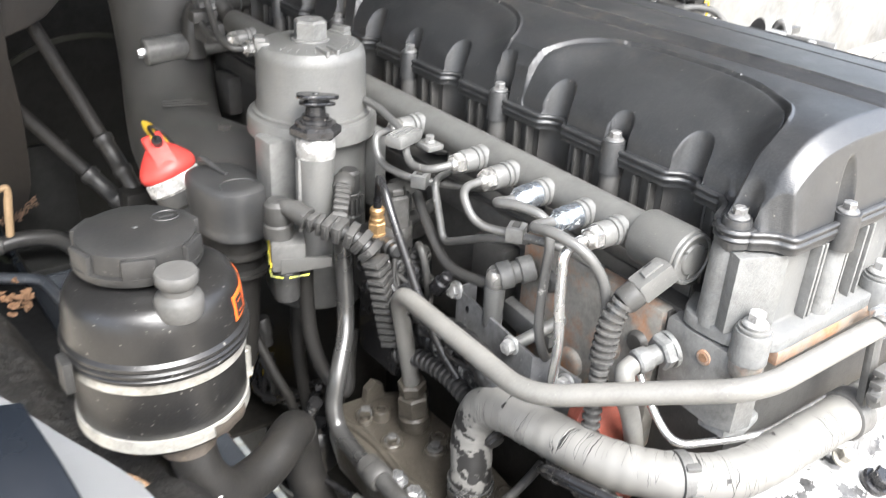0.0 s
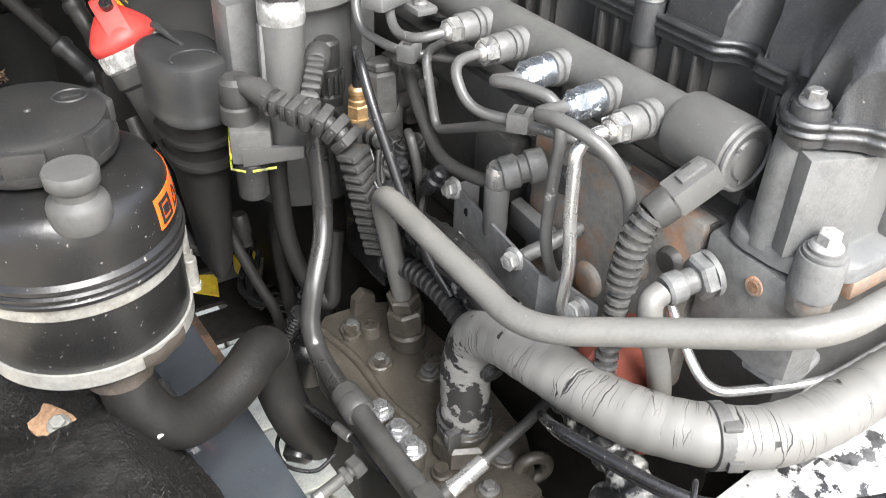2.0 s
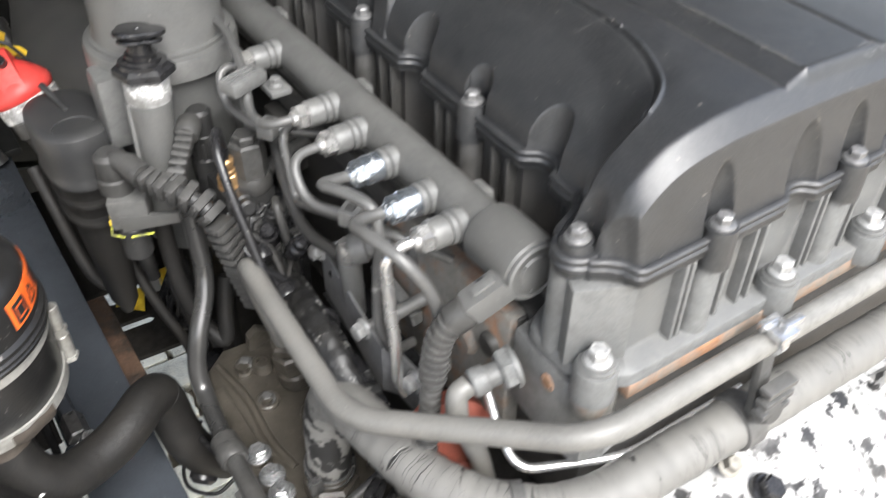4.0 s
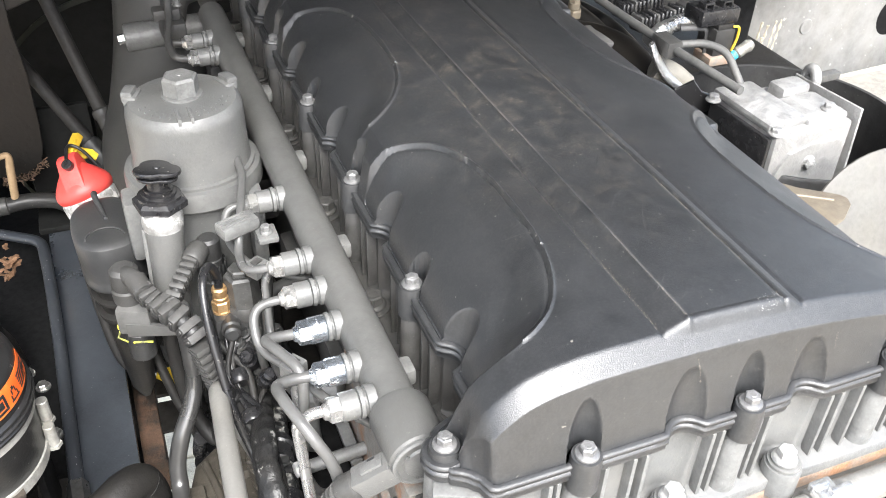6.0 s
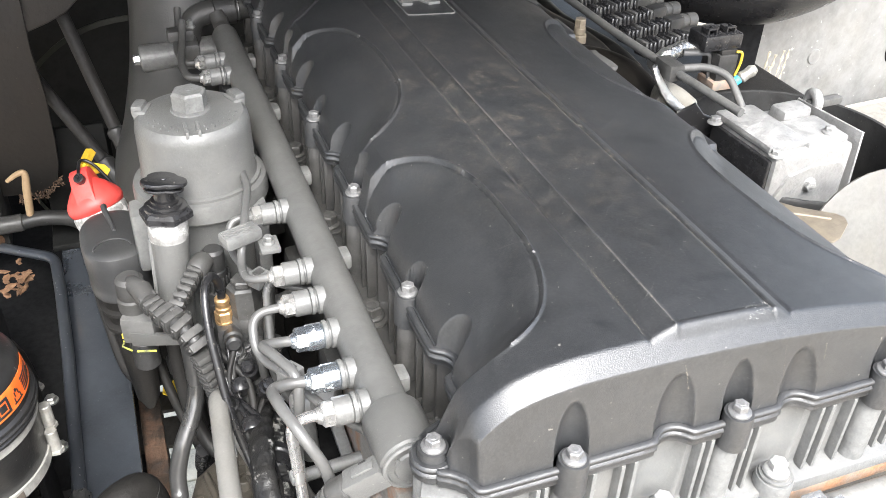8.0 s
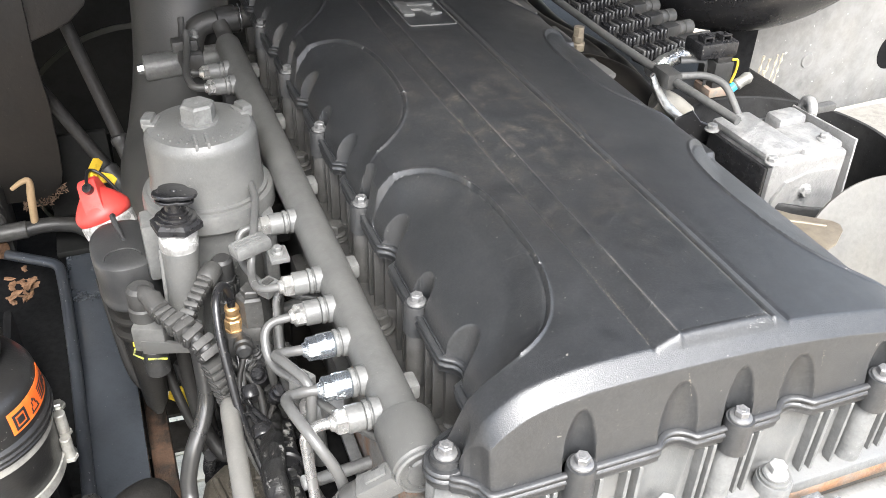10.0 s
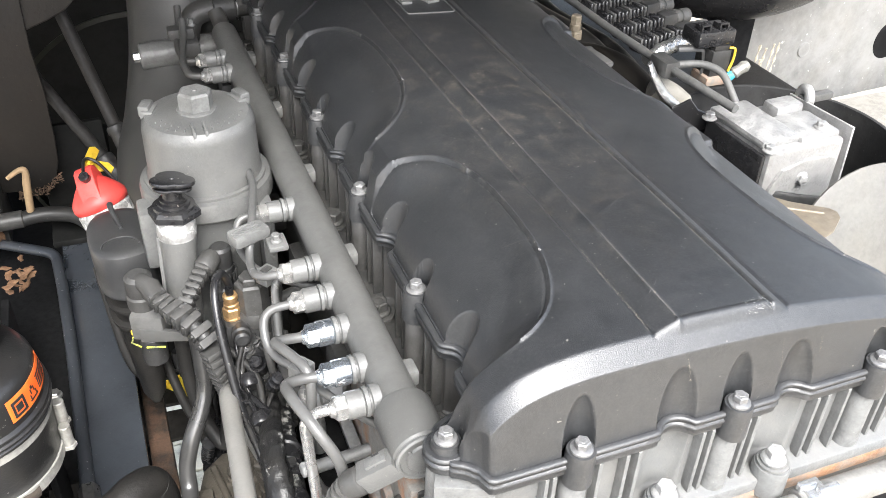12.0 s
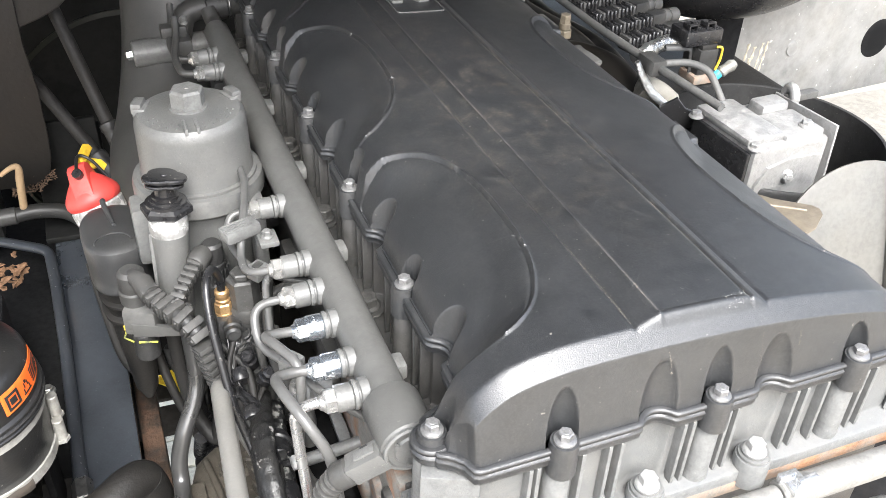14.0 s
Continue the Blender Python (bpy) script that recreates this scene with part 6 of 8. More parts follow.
    for i, p in enumerate(run[:-1]):
        w, h = rnd.uniform(0.009, 0.014), rnd.uniform(0.006, 0.012)
        m = along(p, run[i + 1]) @ Matrix.Rotation(rnd.uniform(-0.3, 0.3), 4, "Z")
        part("guard_segment", box((-w, -0.006, 0.001), (w, h, 0.0105), 0.0025, m), (PLASTIC, CUFF, DARK_PLASTIC)[i % 3], t)
    part("cable_tie", rod((-0.1105, 0.225, 1.068), (-0.1125, 0.219, 1.069), 0.0178), PLASTIC, t)
    part("second_loom", ribbed([(-0.130, 0.30, 1.03), (-0.128, 0.26, 1.045), (-0.128, 0.215, 1.05), (-0.132, 0.17, 1.045), (-0.136, 0.13, 1.03)], 0.010, 0.2, 0.008), DARK_PLASTIC, t)


def build_wire_bundle():
    """Loose black leads dropping between the rail and the pump module."""
    t = thing("black_lead_bundle", (-0.125, 0.26, 1.08), "loose oily black leads and tape below the rail", "wiring")
    band = [Vector(p) for p in ((-0.108, 0.345, 1.040), (-0.113, 0.300, 1.066), (-0.119, 0.255, 1.086), (-0.1255, 0.210, 1.100), (-0.1305, 0.170, 1.101), (-0.129, 0.135, 1.080), (-0.120, 0.10, 1.05))]
    part("flaking_band", sweep(resample(smooth_path(band), 0.003), lambda s: 0.0135 * (1 + 0.05 * math.sin(s * 310) + 0.04 * math.sin(s * 97)), 16, oval=0.75), BLACK_FLAKE, t, "black tape with flaking pale paint")
    rnd = random.Random(17)
    spine = [Vector((-0.137, 0.318, 1.135)), Vector((-0.132, 0.290, 1.108)), Vector((-0.129, 0.250, 1.090)), Vector((-0.127, 0.210, 1.084)), Vector((-0.130, 0.168, 1.084)), Vector((-0.134, 0.130, 1.078))]
    for k in range(6):
        path = [p + Vector((rnd.uniform(-0.010, 0.012), rnd.uniform(-0.004, 0.004), rnd.uniform(-0.004, 0.008))) for p in spine]
        part("lead", sweep(smooth_path(path), rnd.choice((0.0022, 0.0030, 0.0040)), 10), (PLASTIC, RUBBER)[k % 2], t)
    for f, w in ((1, 0.0105), (2, 0.0115), (3, 0.0110)):
        part("tape", lathe([(w * 0.9, -0.007), (w, -0.005), (w, 0.005), (w * 0.9, 0.007)], along(spine[f] + Vector((0.001, 0, 0.002)), spine[f + 1]), 18), PLASTIC, t, "shiny black tape")
    for v, d in (((-0.118, 0.298, 1.122), (-0.3, -0.5, 1)), ((-0.108, 0.262, 1.128), (0.2, -0.6, 1)), ((-0.142, 0.272, 1.105), (-0.5, -0.4, 1))):
        v, d = Vector(v), Vector(d).normalized()
        plug = part("plug", lathe([(0.0070, -0.012), (0.0085, -0.010), (0.0085, 0.004), (0.0066, 0.006), (0.0066, 0.014), (0.0045, 0.016)], along(v, v + d), 20), PLASTIC, t, "small black plug")
        part("plug_lead", sweep(smooth_path([v - d * 0.010, v - d * 0.025 + Vector((0.003, 0.0, 0)), spine[2] + Vector((0.004, 0.01, -0.004))]), 0.0026, 8), RUBBER, plug)


def build_steel_tube():
    t = thing("steel_return_tube", (-0.2, 0.3, 0.95), "dark grey steel tube winding down to a hose joint", "pipe")
    pts = [(-0.1720, 0.346, 1.168), (-0.1705, 0.3445, 1.120), (-0.1715, 0.340, 1.078), (-0.1790, 0.329, 1.052), (-0.1960, 0.3145, 1.022), (-0.2060, 0.307, 0.990), (-0.2080, 0.293, 0.968), (-0.2120, 0.255, 0.9660), (-0.2165, 0.212, 0.9745)]
    part("tube", sweep(smooth_path(pts), 0.0090, 20), DULL_STEEL, t)
    part("joint", lathe([(0.0105, -0.016), (0.0125, -0.014), (0.0128, -0.006), (0.0118, -0.002), (0.0135, 0.0), (0.0135, 0.012), (0.0112, 0.015)], along((-0.2165, 0.212, 0.9745), (-0.2185, 0.15, 0.977)), 26), PAINT_DARK, t)
    part("rear_tube", rod((-0.2168, 0.205, 0.9750), (-0.2205, 0.088, 0.981), 0.0088), PAINT_DARK, t)
    part("bright_tube", rod((-0.2202, 0.095, 0.9806), (-0.222, -0.12, 0.985), 0.0086), DULL_STEEL, t)
    tee = box((-0.0096, -0.014, -0.0096), (0.0096, 0.014, 0.0096), 0.0045, Matrix.Translation((-0.2205, 0.088, 0.981)))
    rod((-0.214, 0.088, 0.981), (-0.196, 0.092, 0.984), 0.0062, tee)
    part("tee", tee, PAINT_DARK, t)
    part("ferrule", lathe([(0.0060, 0), (0.0066, 0.002), (0.0066, 0.012), (0.0058, 0.013), (0.0058, 0.016), (0.0066, 0.017), (0.0066, 0.034), (0.0045, 0.036)], along((-0.204, 0.0895, 0.983), (-0.124, 0.098, 1.003)), 26), STEEL, t, "bright crimped ferrule")
    part("branch_hose", sweep(smooth_path([(-0.172, 0.093, 0.991), (-0.145, 0.096, 0.998), (-0.122, 0.099, 1.004), (-0.100, 0.106, 1.006)]), 0.0045, 14), PAINT_DARK, t)
    t = thing("rear_hose", (-0.17, 0.36, 1.0), "dark hose behind the steel tube", "hose")
    part("hose", sweep(smooth_path([(-0.183, 0.40, 1.115), (-0.185, 0.40, 1.08), (-0.183, 0.395, 1.02), (-0.175, 0.38, 0.975), (-0.160, 0.36, 0.955), (-0.15, 0.37, 0.99), (-0.14, 0.38, 1.02)]), 0.0085, 16), RUBBER, t)
    part("collar", lathe([(0.012, 0), (0.013, 0.003), (0.013, 0.016), (0.011, 0.018)], along((-0.183, 0.40, 1.110), (-0.183, 0.40, 1.2)), 24), DARK_PLASTIC, t)


def build_gear_pump():
    t = thing("gear_pump_housing", (-0.15, 0.2, 0.85), "oily brown-grey cast pump housing with bolts on top", "pump")
    top = 0.936
    out = [(-0.190, 0.345), (-0.165, 0.365), (-0.120, 0.362), (-0.085, 0.345), (-0.082, 0.205), (-0.090, 0.135), (-0.108, 0.100), (-0.160, 0.075), (-0.190, 0.085), (-0.206, 0.140), (-0.205, 0.300)]
    part("top_plate", flat(out, top - 0.03, top, 0.006), PUMP, t)
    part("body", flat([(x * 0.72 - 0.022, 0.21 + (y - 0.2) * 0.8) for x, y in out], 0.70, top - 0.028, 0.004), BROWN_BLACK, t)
    part("front_block", box((-0.196, 0.010, 0.80), (-0.100, 0.130, 0.905), 0.008), PUMP, t)
    part("edge_rail", box((-0.2035, 0.150, top - 0.006), (-0.184, 0.310, top + 0.010), 0.004, Matrix.Identity(4)), PUMP, t)
    boss = finish("boss", lathe([(0.0110, -0.004), (0.0105, 0.010), (0.0090, 0.012), (0.0055, 0.0122), (0.0050, 0.008), (0.002, 0.008)], seg=24), PUMP)
    low = finish("plug_bolt", lathe([(0.0085, -0.002), (0.0082, 0.004), (0.0062, 0.005), (0.0060, 0.011), (0.0030, 0.0112)], seg=20), PUMP)
    for x, y, z in ((-0.139, 0.318, top), (-0.112, 0.246, top), (-0.100, 0.150, top - 0.01)):
        place("boss", boss, (x, y, z), t)
    for x, y, z in ((-0.158, 0.322, top), (-0.156, 0.271, top), (-0.104, 0.232, top), (-0.132, 0.062, 0.905), (-0.113, 0.110, 0.905), (-0.178, 0.136, top)):
        place("plug_bolt", low, (x, y, z), t)
    head = bolt_mesh(0.0148, 0.0100, 0.0124, mat=ZINC)
    for i, (x, y, z) in enumerate(((-0.192, 0.210, 0.952), (-0.192, 0.180, 0.955), (-0.193, 0.158, 0.956))):
        place("bolt", head, (x, y, z), t, turn=0.3 * i, label="dirty zinc hex bolt")
        part("pad", rod((x, y, top - 0.01), (x, y, z), 0.0115), PUMP, t)
    plain = bolt_mesh(0.0105, 0.0070, 0.0088, mat=DUSTY_PLASTIC)
    for i, (x, y) in enumerate(((-0.153, 0.329), (-0.154, 0.274), (-0.123, 0.238), (-0.126, 0.122), (-0.156, 0.101))):
        part("pad", lathe([(0.0125, -0.004), (0.0118, 0.004), (0.0105, 0.0052), (0.004, 0.0054)], Matrix.Translation((x, y, top)), 24), PUMP, t)
        place("bolt", plain, (x, y, top + 0.005), t, turn=0.7 * i, label="oily grey hex bolt")
    part("cast_ridge", sweep(smooth_path([(-0.178, 0.345, top), (-0.170, 0.29, top + 0.001), (-0.172, 0.23, top), (-0.165, 0.19, top - 0.002)]), 0.0045, 12), PUMP, t)
    part("cast_step", box((-0.183, 0.078, top - 0.010), (-0.118, 0.118, top + 0.003), 0.004, Matrix.Identity(4)), PUMP, t)
    lug = flat([(-0.013, 0), (0.013, 0), (0.011, 0.020), (0.0, 0.028), (-0.011, 0.020)], -0.006, 0.006, 0.003, m=Matrix.Translation((-0.128, 0.352, top - 0.002)) @ Matrix.Rotation(radians(90), 4, "X"))
    part("lifting_lug", lug, PUMP, t)
    ring = [Vector((-0.110 + 0.012 * math.cos(a), 0.102 - 0.004 * math.cos(a), 0.936 + 0.013 * math.sin(a))) for a in (2 * math.pi * i / 24 for i in range(25))]
    part("eye", sweep(ring, 0.0055, 12), PUMP, t, "cast lifting eye")
    t = thing("hose_coupling", (-0.165, 0.05, 0.94), "grey hexagon hose coupling on the pump", "pipe fitting")
    p, q = Vector((-0.158, 0.072, 0.912)), Vector((-0.168, 0.034, 0.950))
    fit = lathe([(0.0165, -0.010), (0.0170, 0.0), (0.0135, 0.004), (0.0135, 0.012)], along(p, q), 26)
    hexa(p.lerp(q, 0.2), p.lerp(q, 0.5), 0.026, fit)
    hexa(p.lerp(q, 0.62), p.lerp(q, 1.0), 0.024, fit, 0.4)
    part("coupling", fit, PUMP, t)
    part("hose", sweep(smooth_path([q, (-0.166, 0.026, 0.956), (-0.150, 0.020, 0.958), (-0.125, 0.022, 0.955), (-0.09, 0.03, 0.95)]), 0.0095, 16), DUSTY_PLASTIC, t)
    part("ring_joint", lathe([(0.018, 0), (0.019, 0.003), (0.019, 0.010), (0.0175, 0.012), (0.0175, 0.018), (0.019, 0.020), (0.019, 0.030), (0.014, 0.033)], along((-0.128, 0.010, 0.945), (-0.095, -0.004, 0.935)), 30), DULL_STEEL, t, "ringed metal joint")
    t = thing("lower_drain_fitting", (-0.21, 0.26, 0.8), "dark pipe fitting under the pump edge", "pipe fitting")
    fit = hexa((-0.204, 0.224, 0.882), (-0.216, 0.222, 0.879), 0.019)
    hexa((-0.219, 0.2215, 0.878), (-0.226, 0.2205, 0.877), 0.016, fit)
    rod((-0.214, 0.222, 0.880), (-0.250, 0.217, 0.873), 0.0058, fit)
    part("fitting", fit, DUSTY_PLASTIC, t)
    part("tip", rod((-0.248, 0.2172, 0.8735), (-0.256, 0.216, 0.872), 0.0062), BOLT, t, "pale metal tip")
    part("small_line", sweep(smooth_path([(-0.222, 0.300, 0.90), (-0.214, 0.262, 0.905), (-0.205, 0.225, 0.905), (-0.200, 0.18, 0.90)]), 0.0036, 10), PLASTIC, t)
    part("ferrule", rod((-0.2125, 0.256, 0.905), (-0.2075, 0.236, 0.905), 0.0052), BOLT, t, "pale crimp")
    part("cable", sweep(smooth_path([(-0.200, 0.285, 0.83), (-0.223, 0.285, 0.82), (-0.244, 0.307, 0.82), (-0.240, 0.335, 0.82), (-0.224, 0.351, 0.825), (-0.205, 0.36, 0.85)]), 0.0022, 8), PLASTIC, t)
    part("sensor", lathe([(0.013, 0), (0.015, 0.004), (0.015, 0.02), (0.010, 0.025)], along((-0.215, 0.33, 0.82), (-0.235, 0.31, 0.80)), 22), PLASTIC, t)


# ---- steering fluid reservoir ----
def build_reservoir():
    c = Vector((-0.383, 0.292, 0))
    m = Matrix.Translation(c)
    t = thing("fluid_reservoir", (c.x, c.y, 1.07), "black round fluid reservoir with screw cap and metal bands", "reservoir")
    prof = [(0.050, 1.074), (0.066, 1.076), (0.0705, 1.082), (0.0705, 1.149), (0.0745, 1.1515), (0.0750, 1.1545), (0.0735, 1.1560), (0.0758, 1.1578), (0.0760, 1.1602), (0.0740, 1.1618), (0.0753, 1.1636), (0.0750, 1.1662), (0.0722, 1.1690), (0.0714, 1.180), (0.0704, 1.190), (0.0688, 1.198), (0.0650, 1.2052), (0.0585, 1.2102), (0.050, 1.2130), (0.044, 1.2150)]
    part("tank", lathe(prof, m, 72), TANK, t)
    cc = c + Vector((-0.004, 0.010, -0.0125))
    cp = [(0.0525, 1.2325), (0.0535, 1.2345), (0.0535, 1.2395), (0.0500, 1.2405), (0.0492, 1.252), (0.0485, 1.2565), (0.0450, 1.2585), (0.012, 1.2595)]
    cap = part("screw_cap", lathe(cp, Matrix.Translation(cc) @ Matrix.Diagonal((0.95, 0.95, 1, 1)), 64), DARK_PLASTIC, t, "black ribbed screw cap")
    for k in range(6):
        a = radians(60 * k + 12)
        own = box((0.0470, -0.0135, 1.2385), (0.0530, 0.0135, 1.2555), 0.0022, Matrix.Translation(cc) @ Matrix.Diagonal((0.95, 0.95, 1, 1)) @ Matrix.Rotation(a, 4, "Z"))
        part("grip_rib", own, DARK_PLASTIC, cap)
    part("pip", lathe([(0.003, 1.259), (0.002, 1.2608)], Matrix.Translation(cc), 12), DARK_PLASTIC, cap)
    ring = [cc + Vector((0.028 + 0.011 * math.cos(a), 0.008 + 0.009 * math.sin(a), 1.2592)) for a in (2 * math.pi * i / 24 for i in range(25))]
    mark = sweep(ring, 0.0009, 6)
    box((0.022, 0.006, 1.2588), (0.034, 0.0085, 1.2600), 0.0, Matrix.Translation(cc), mark)
    part("moulded_mark", mark, DARK_PLASTIC, cap)
    k = Matrix.Translation((-0.3815, 0.2345, -0.0115)) @ Matrix.Diagonal((0.93, 0.93, 1, 1))
    part("vent_knob", lathe([(0.0185, 1.212), (0.0200, 1.216), (0.0200, 1.226), (0.0185, 1.2295), (0.0140, 1.2325), (0.0138, 1.2370), (0.0172, 1.2405), (0.0178, 1.2480), (0.0166, 1.2500), (0.004, 1.2506)], k, 36), DUSTY_PLASTIC, t, "dusty grey rubber vent knob")
    for z, w in ((1.1455, 0.010), (1.0885, 0.013)):
        band = lathe([(0.0700, z - w / 2), (0.0722, z - w / 2 + 0.0006), (0.0722, z + w / 2 - 0.0006), (0.0700, z + w / 2)], m, 72)
        part("metal_band", band, BAND, t, "dirty pale metal band")
    for ang, z in ((0.12, 1.118), (-0.02, 1.095)):
        p = c + Vector((0.0755 * math.cos(ang), 0.0755 * math.sin(ang), z))
        cl = rod(p + Vector((0, 0, -0.012)), p + Vector((0, 0, 0.014)), 0.0055)
        lathe([(0.0072, -0.014), (0.0072, -0.010)], Matrix.Translation(p), 6, cl)
        part("band_screw", cl, BAND, t, "dirty zinc clamp screw")
    st = bmesh.new()
    rs = [[st.verts.new(c + Vector(((0.0724 + 0.0016 * math.sin(3.1 * k / 8)) * math.cos(a), (0.0724 + 0.0016 * math.sin(3.1 * k / 8)) * math.sin(a), 1.0800 + 0.0018 * k + 0.0007 * math.sin(a * 23 + k)))) for a in (radians(-78 + 2.2 * i) for i in range(15))] for k in range(8)]
    for ra, rb in zip(rs, rs[1:]):
        for i in range(14):
            st.faces.new((ra[i], ra[i + 1], rb[i + 1], rb[i]))
    part("oil_crust", st, STAIN, t, "brown oil crust on the band")
    tag = finish("side_clip", box((-0.004, -0.010, -0.016), (0.004, 0.010, 0.012), 0.002), DARK_PLASTIC)
    place("side_clip", tag, c + Vector((-0.078, -0.012, 1.150)), t)
    # orange warning label wrapped round the tank

    def wrap(a0, a1, z0, z1, r, n):
        bm = bmesh.new()
        shape = ((1.1690, 0.0722), (1.180, 0.0714), (1.190, 0.0704), (1.198, 0.0688), (1.2052, 0.0650))

        def radius(z):
            for (za, ra), (zb, rb) in zip(shape, shape[1:]):
                if z <= zb:
                    return ra + (rb - ra) * (z - za) / (zb - za) + r
            return 0.0650 + r
        zs = [z0 + (z1 - z0) * k / 4 for k in range(5)]
        rows = [[bm.verts.new(c + Vector((radius(z) * math.cos(a), radius(z) * math.sin(a), z))) for a in (radians(a0 + (a1 - a0) * i / n) for i in range(n + 1))] for z in zs]
        for ra, rb in zip(rows, rows[1:]):
            for i in range(n):
                bm.faces.new((ra[i], ra[i + 1], rb[i + 1], rb[i]))
        ex = bmesh.ops.extrude_face_region(bm, geom=bm.faces[:])
        for v in ex["geom"]:
            if isinstance(v, bmesh.types.BMVert):
                v.co += (v.co - c).xy.normalized().to_3d() * 0.0003
        return bm
    lab = part("warning_label", wrap(-49, 9, 1.1755, 1.1975, 0.0004, 24), ORANGE, t, "orange warning label with black marks")
    for a0, a1, z0, z1 in ((-46, -34, 1.178, 1.1805), (-46, -34, 1.1915, 1.194), (-46, -44, 1.178, 1.194), (-36, -34, 1.178, 1.194), (-43, -37, 1.1825, 1.1895), (-30, -20, 1.179, 1.1805), (-29, -28, 1.180, 1.185), (-22, -21, 1.180, 1.185), (-27.5, -26.5, 1.185, 1.190), (-23.5, -22.5, 1.185, 1.190), (-26, -24, 1.189, 1.192), (-16, 4, 1.1915, 1.1928), (-16, 1, 1.1885, 1.1898), (-16, 5, 1.1855, 1.1868), (-16, 2, 1.1825, 1.1838), (-16, -2, 1.1795, 1.1808)):
        part("print_bar", wrap(a0, a1, z0, z1, 0.0010, 4), INK, lab)
    # outlet elbow and hose
    part("outlet", lathe([(0.021, 0), (0.0215, 0.012), (0.0235, 0.014), (0.0235, 0.026), (0.0205, 0.028)], along((c.x + 0.004, c.y - 0.030, 1.078), (c.x + 0.006, c.y - 0.038, 1.02)), 28), STAIN, t, "stained brown outlet neck")
    t2 = thing("suction_hose", (-0.30, 0.28, 0.95), "thick dusty dark rubber suction hose curving under the reservoir", "hose")
    pts = [(-0.377, 0.258, 1.060), (-0.374, 0.250, 1.030), (-0.362, 0.246, 1.006), (-0.343, 0.250, 0.990), (-0.322, 0.260, 0.983), (-0.300, 0.270, 0.982), (-0.280, 0.282, 0.984), (-0.262, 0.298, 0.983), (-0.247, 0.314, 0.970), (-0.241, 0.320, 0.945), (-0.238, 0.318, 0.915), (-0.232, 0.312, 0.885), (-0.218, 0.320, 0.845), (-0.195, 0.335, 0.80)]
    part("hose", sweep(smooth_path(pts), 0.0205, 26), SUCTION, t2)
    part("sleeve", sweep(smooth_path([Vector(p) for p in pts[8:]]), 0.0210, 26), RUBBER, t2, "plain black rubber sleeve")
    part("pale_pin", rod((-0.368, 0.2295, 1.012), (-0.3665, 0.226, 1.0095), 0.0028), WHITE, t2)
    return t


# ---- chassis, wheel arch and cab parts ----
def build_chassis():
    t = thing("chassis_rail", (-0.295, 0.7, 0.6), "blue-grey painted steel chassis rail", "chassis rail")
    part("top_flange", box((-0.338, -1.4, 0.840), (-0.252, 2.6, 0.850), 0.004), BEAM, t)
    part("web", box((-0.338, -1.4, 0.585), (-0.328, 2.6, 0.8405), 0.002), BEAM, t)
    part("bottom_flange", box((-0.338, -1.4, 0.575), (-0.252, 2.6, 0.5855), 0.004), BEAM, t)
    # black cover added where the far rail lies in shade
    t = thing("rail_shade_cover", (-0.295, 1.2, 0.85), "added black cover that darkens the far chassis rail", "bracket")
    part("plate", box((-0.350, 0.985, 0.851), (-0.235, 1.40, 0.863), 0.004), BACKWALL, t)
    part("upright", box((-0.350, 1.10, 0.862), (-0.235, 1.112, 1.02), 0.004), BACKWALL, t)
    t = thing("rail_bolt_cluster", (-0.318, 0.385, 0.85), "pale zinc bolt in a grey pad on the chassis rail", "bolt")
    part("pad", lathe([(0.026, 0), (0.024, 0.010), (0.016, 0.014)], Matrix.Translation((-0.320, 0.380, 0.850)), 28), BEAM, t)
    place("bolt", bolt_mesh(0.017, 0.022, 0.013, mat=ZINC), (-0.320, 0.380, 0.864), t, toward=(0.3, -0.2, 1))
    t = thing("reservoir_bracket", (-0.36, 0.36, 0.85), "black sheet steel bracket behind the reservoir", "bracket")
    part("plate", box((-0.352, 0.372, 0.85), (-0.344, 0.44, 1.16), 0.002), BLACK, t)
    part("arm", box((-0.372, 0.360, 1.085), (-0.345, 0.44, 1.110), 0.003), BLACK, t)
    # brown cross plate with slots
    t = thing("cross_plate", (-0.18, 0.6, 0.77), "dark brown rusty cross plate with long slots", "bracket")
    m = Matrix.Translation((-0.165, 0.660, 0.775)) @ Matrix.Rotation(radians(-3), 4, "Z")
    out = [(-0.098, -0.108), (0.14, -0.108), (0.14, 0.004), (-0.030, 0.000), (-0.098, 0.014)]
    part("plate", slab_holes(out, [(-0.040, -0.044, 0.021, 0.0075, 0), (0.05, -0.04, 0.02, 0.007, 0)], 0.0, 0.006, m), BROWN_BLACK, t)
    part("far_plate", box((-0.262, 0.715, 0.760), (0.0, 1.0, 0.770), 0.003), BROWN_BLACK, t)
    part("rusty_edge", box((-0.252, 0.500, 0.72), (-0.222, 0.690, 0.7855), 0.004), RUST_DARK, t, "rust-brown edge")


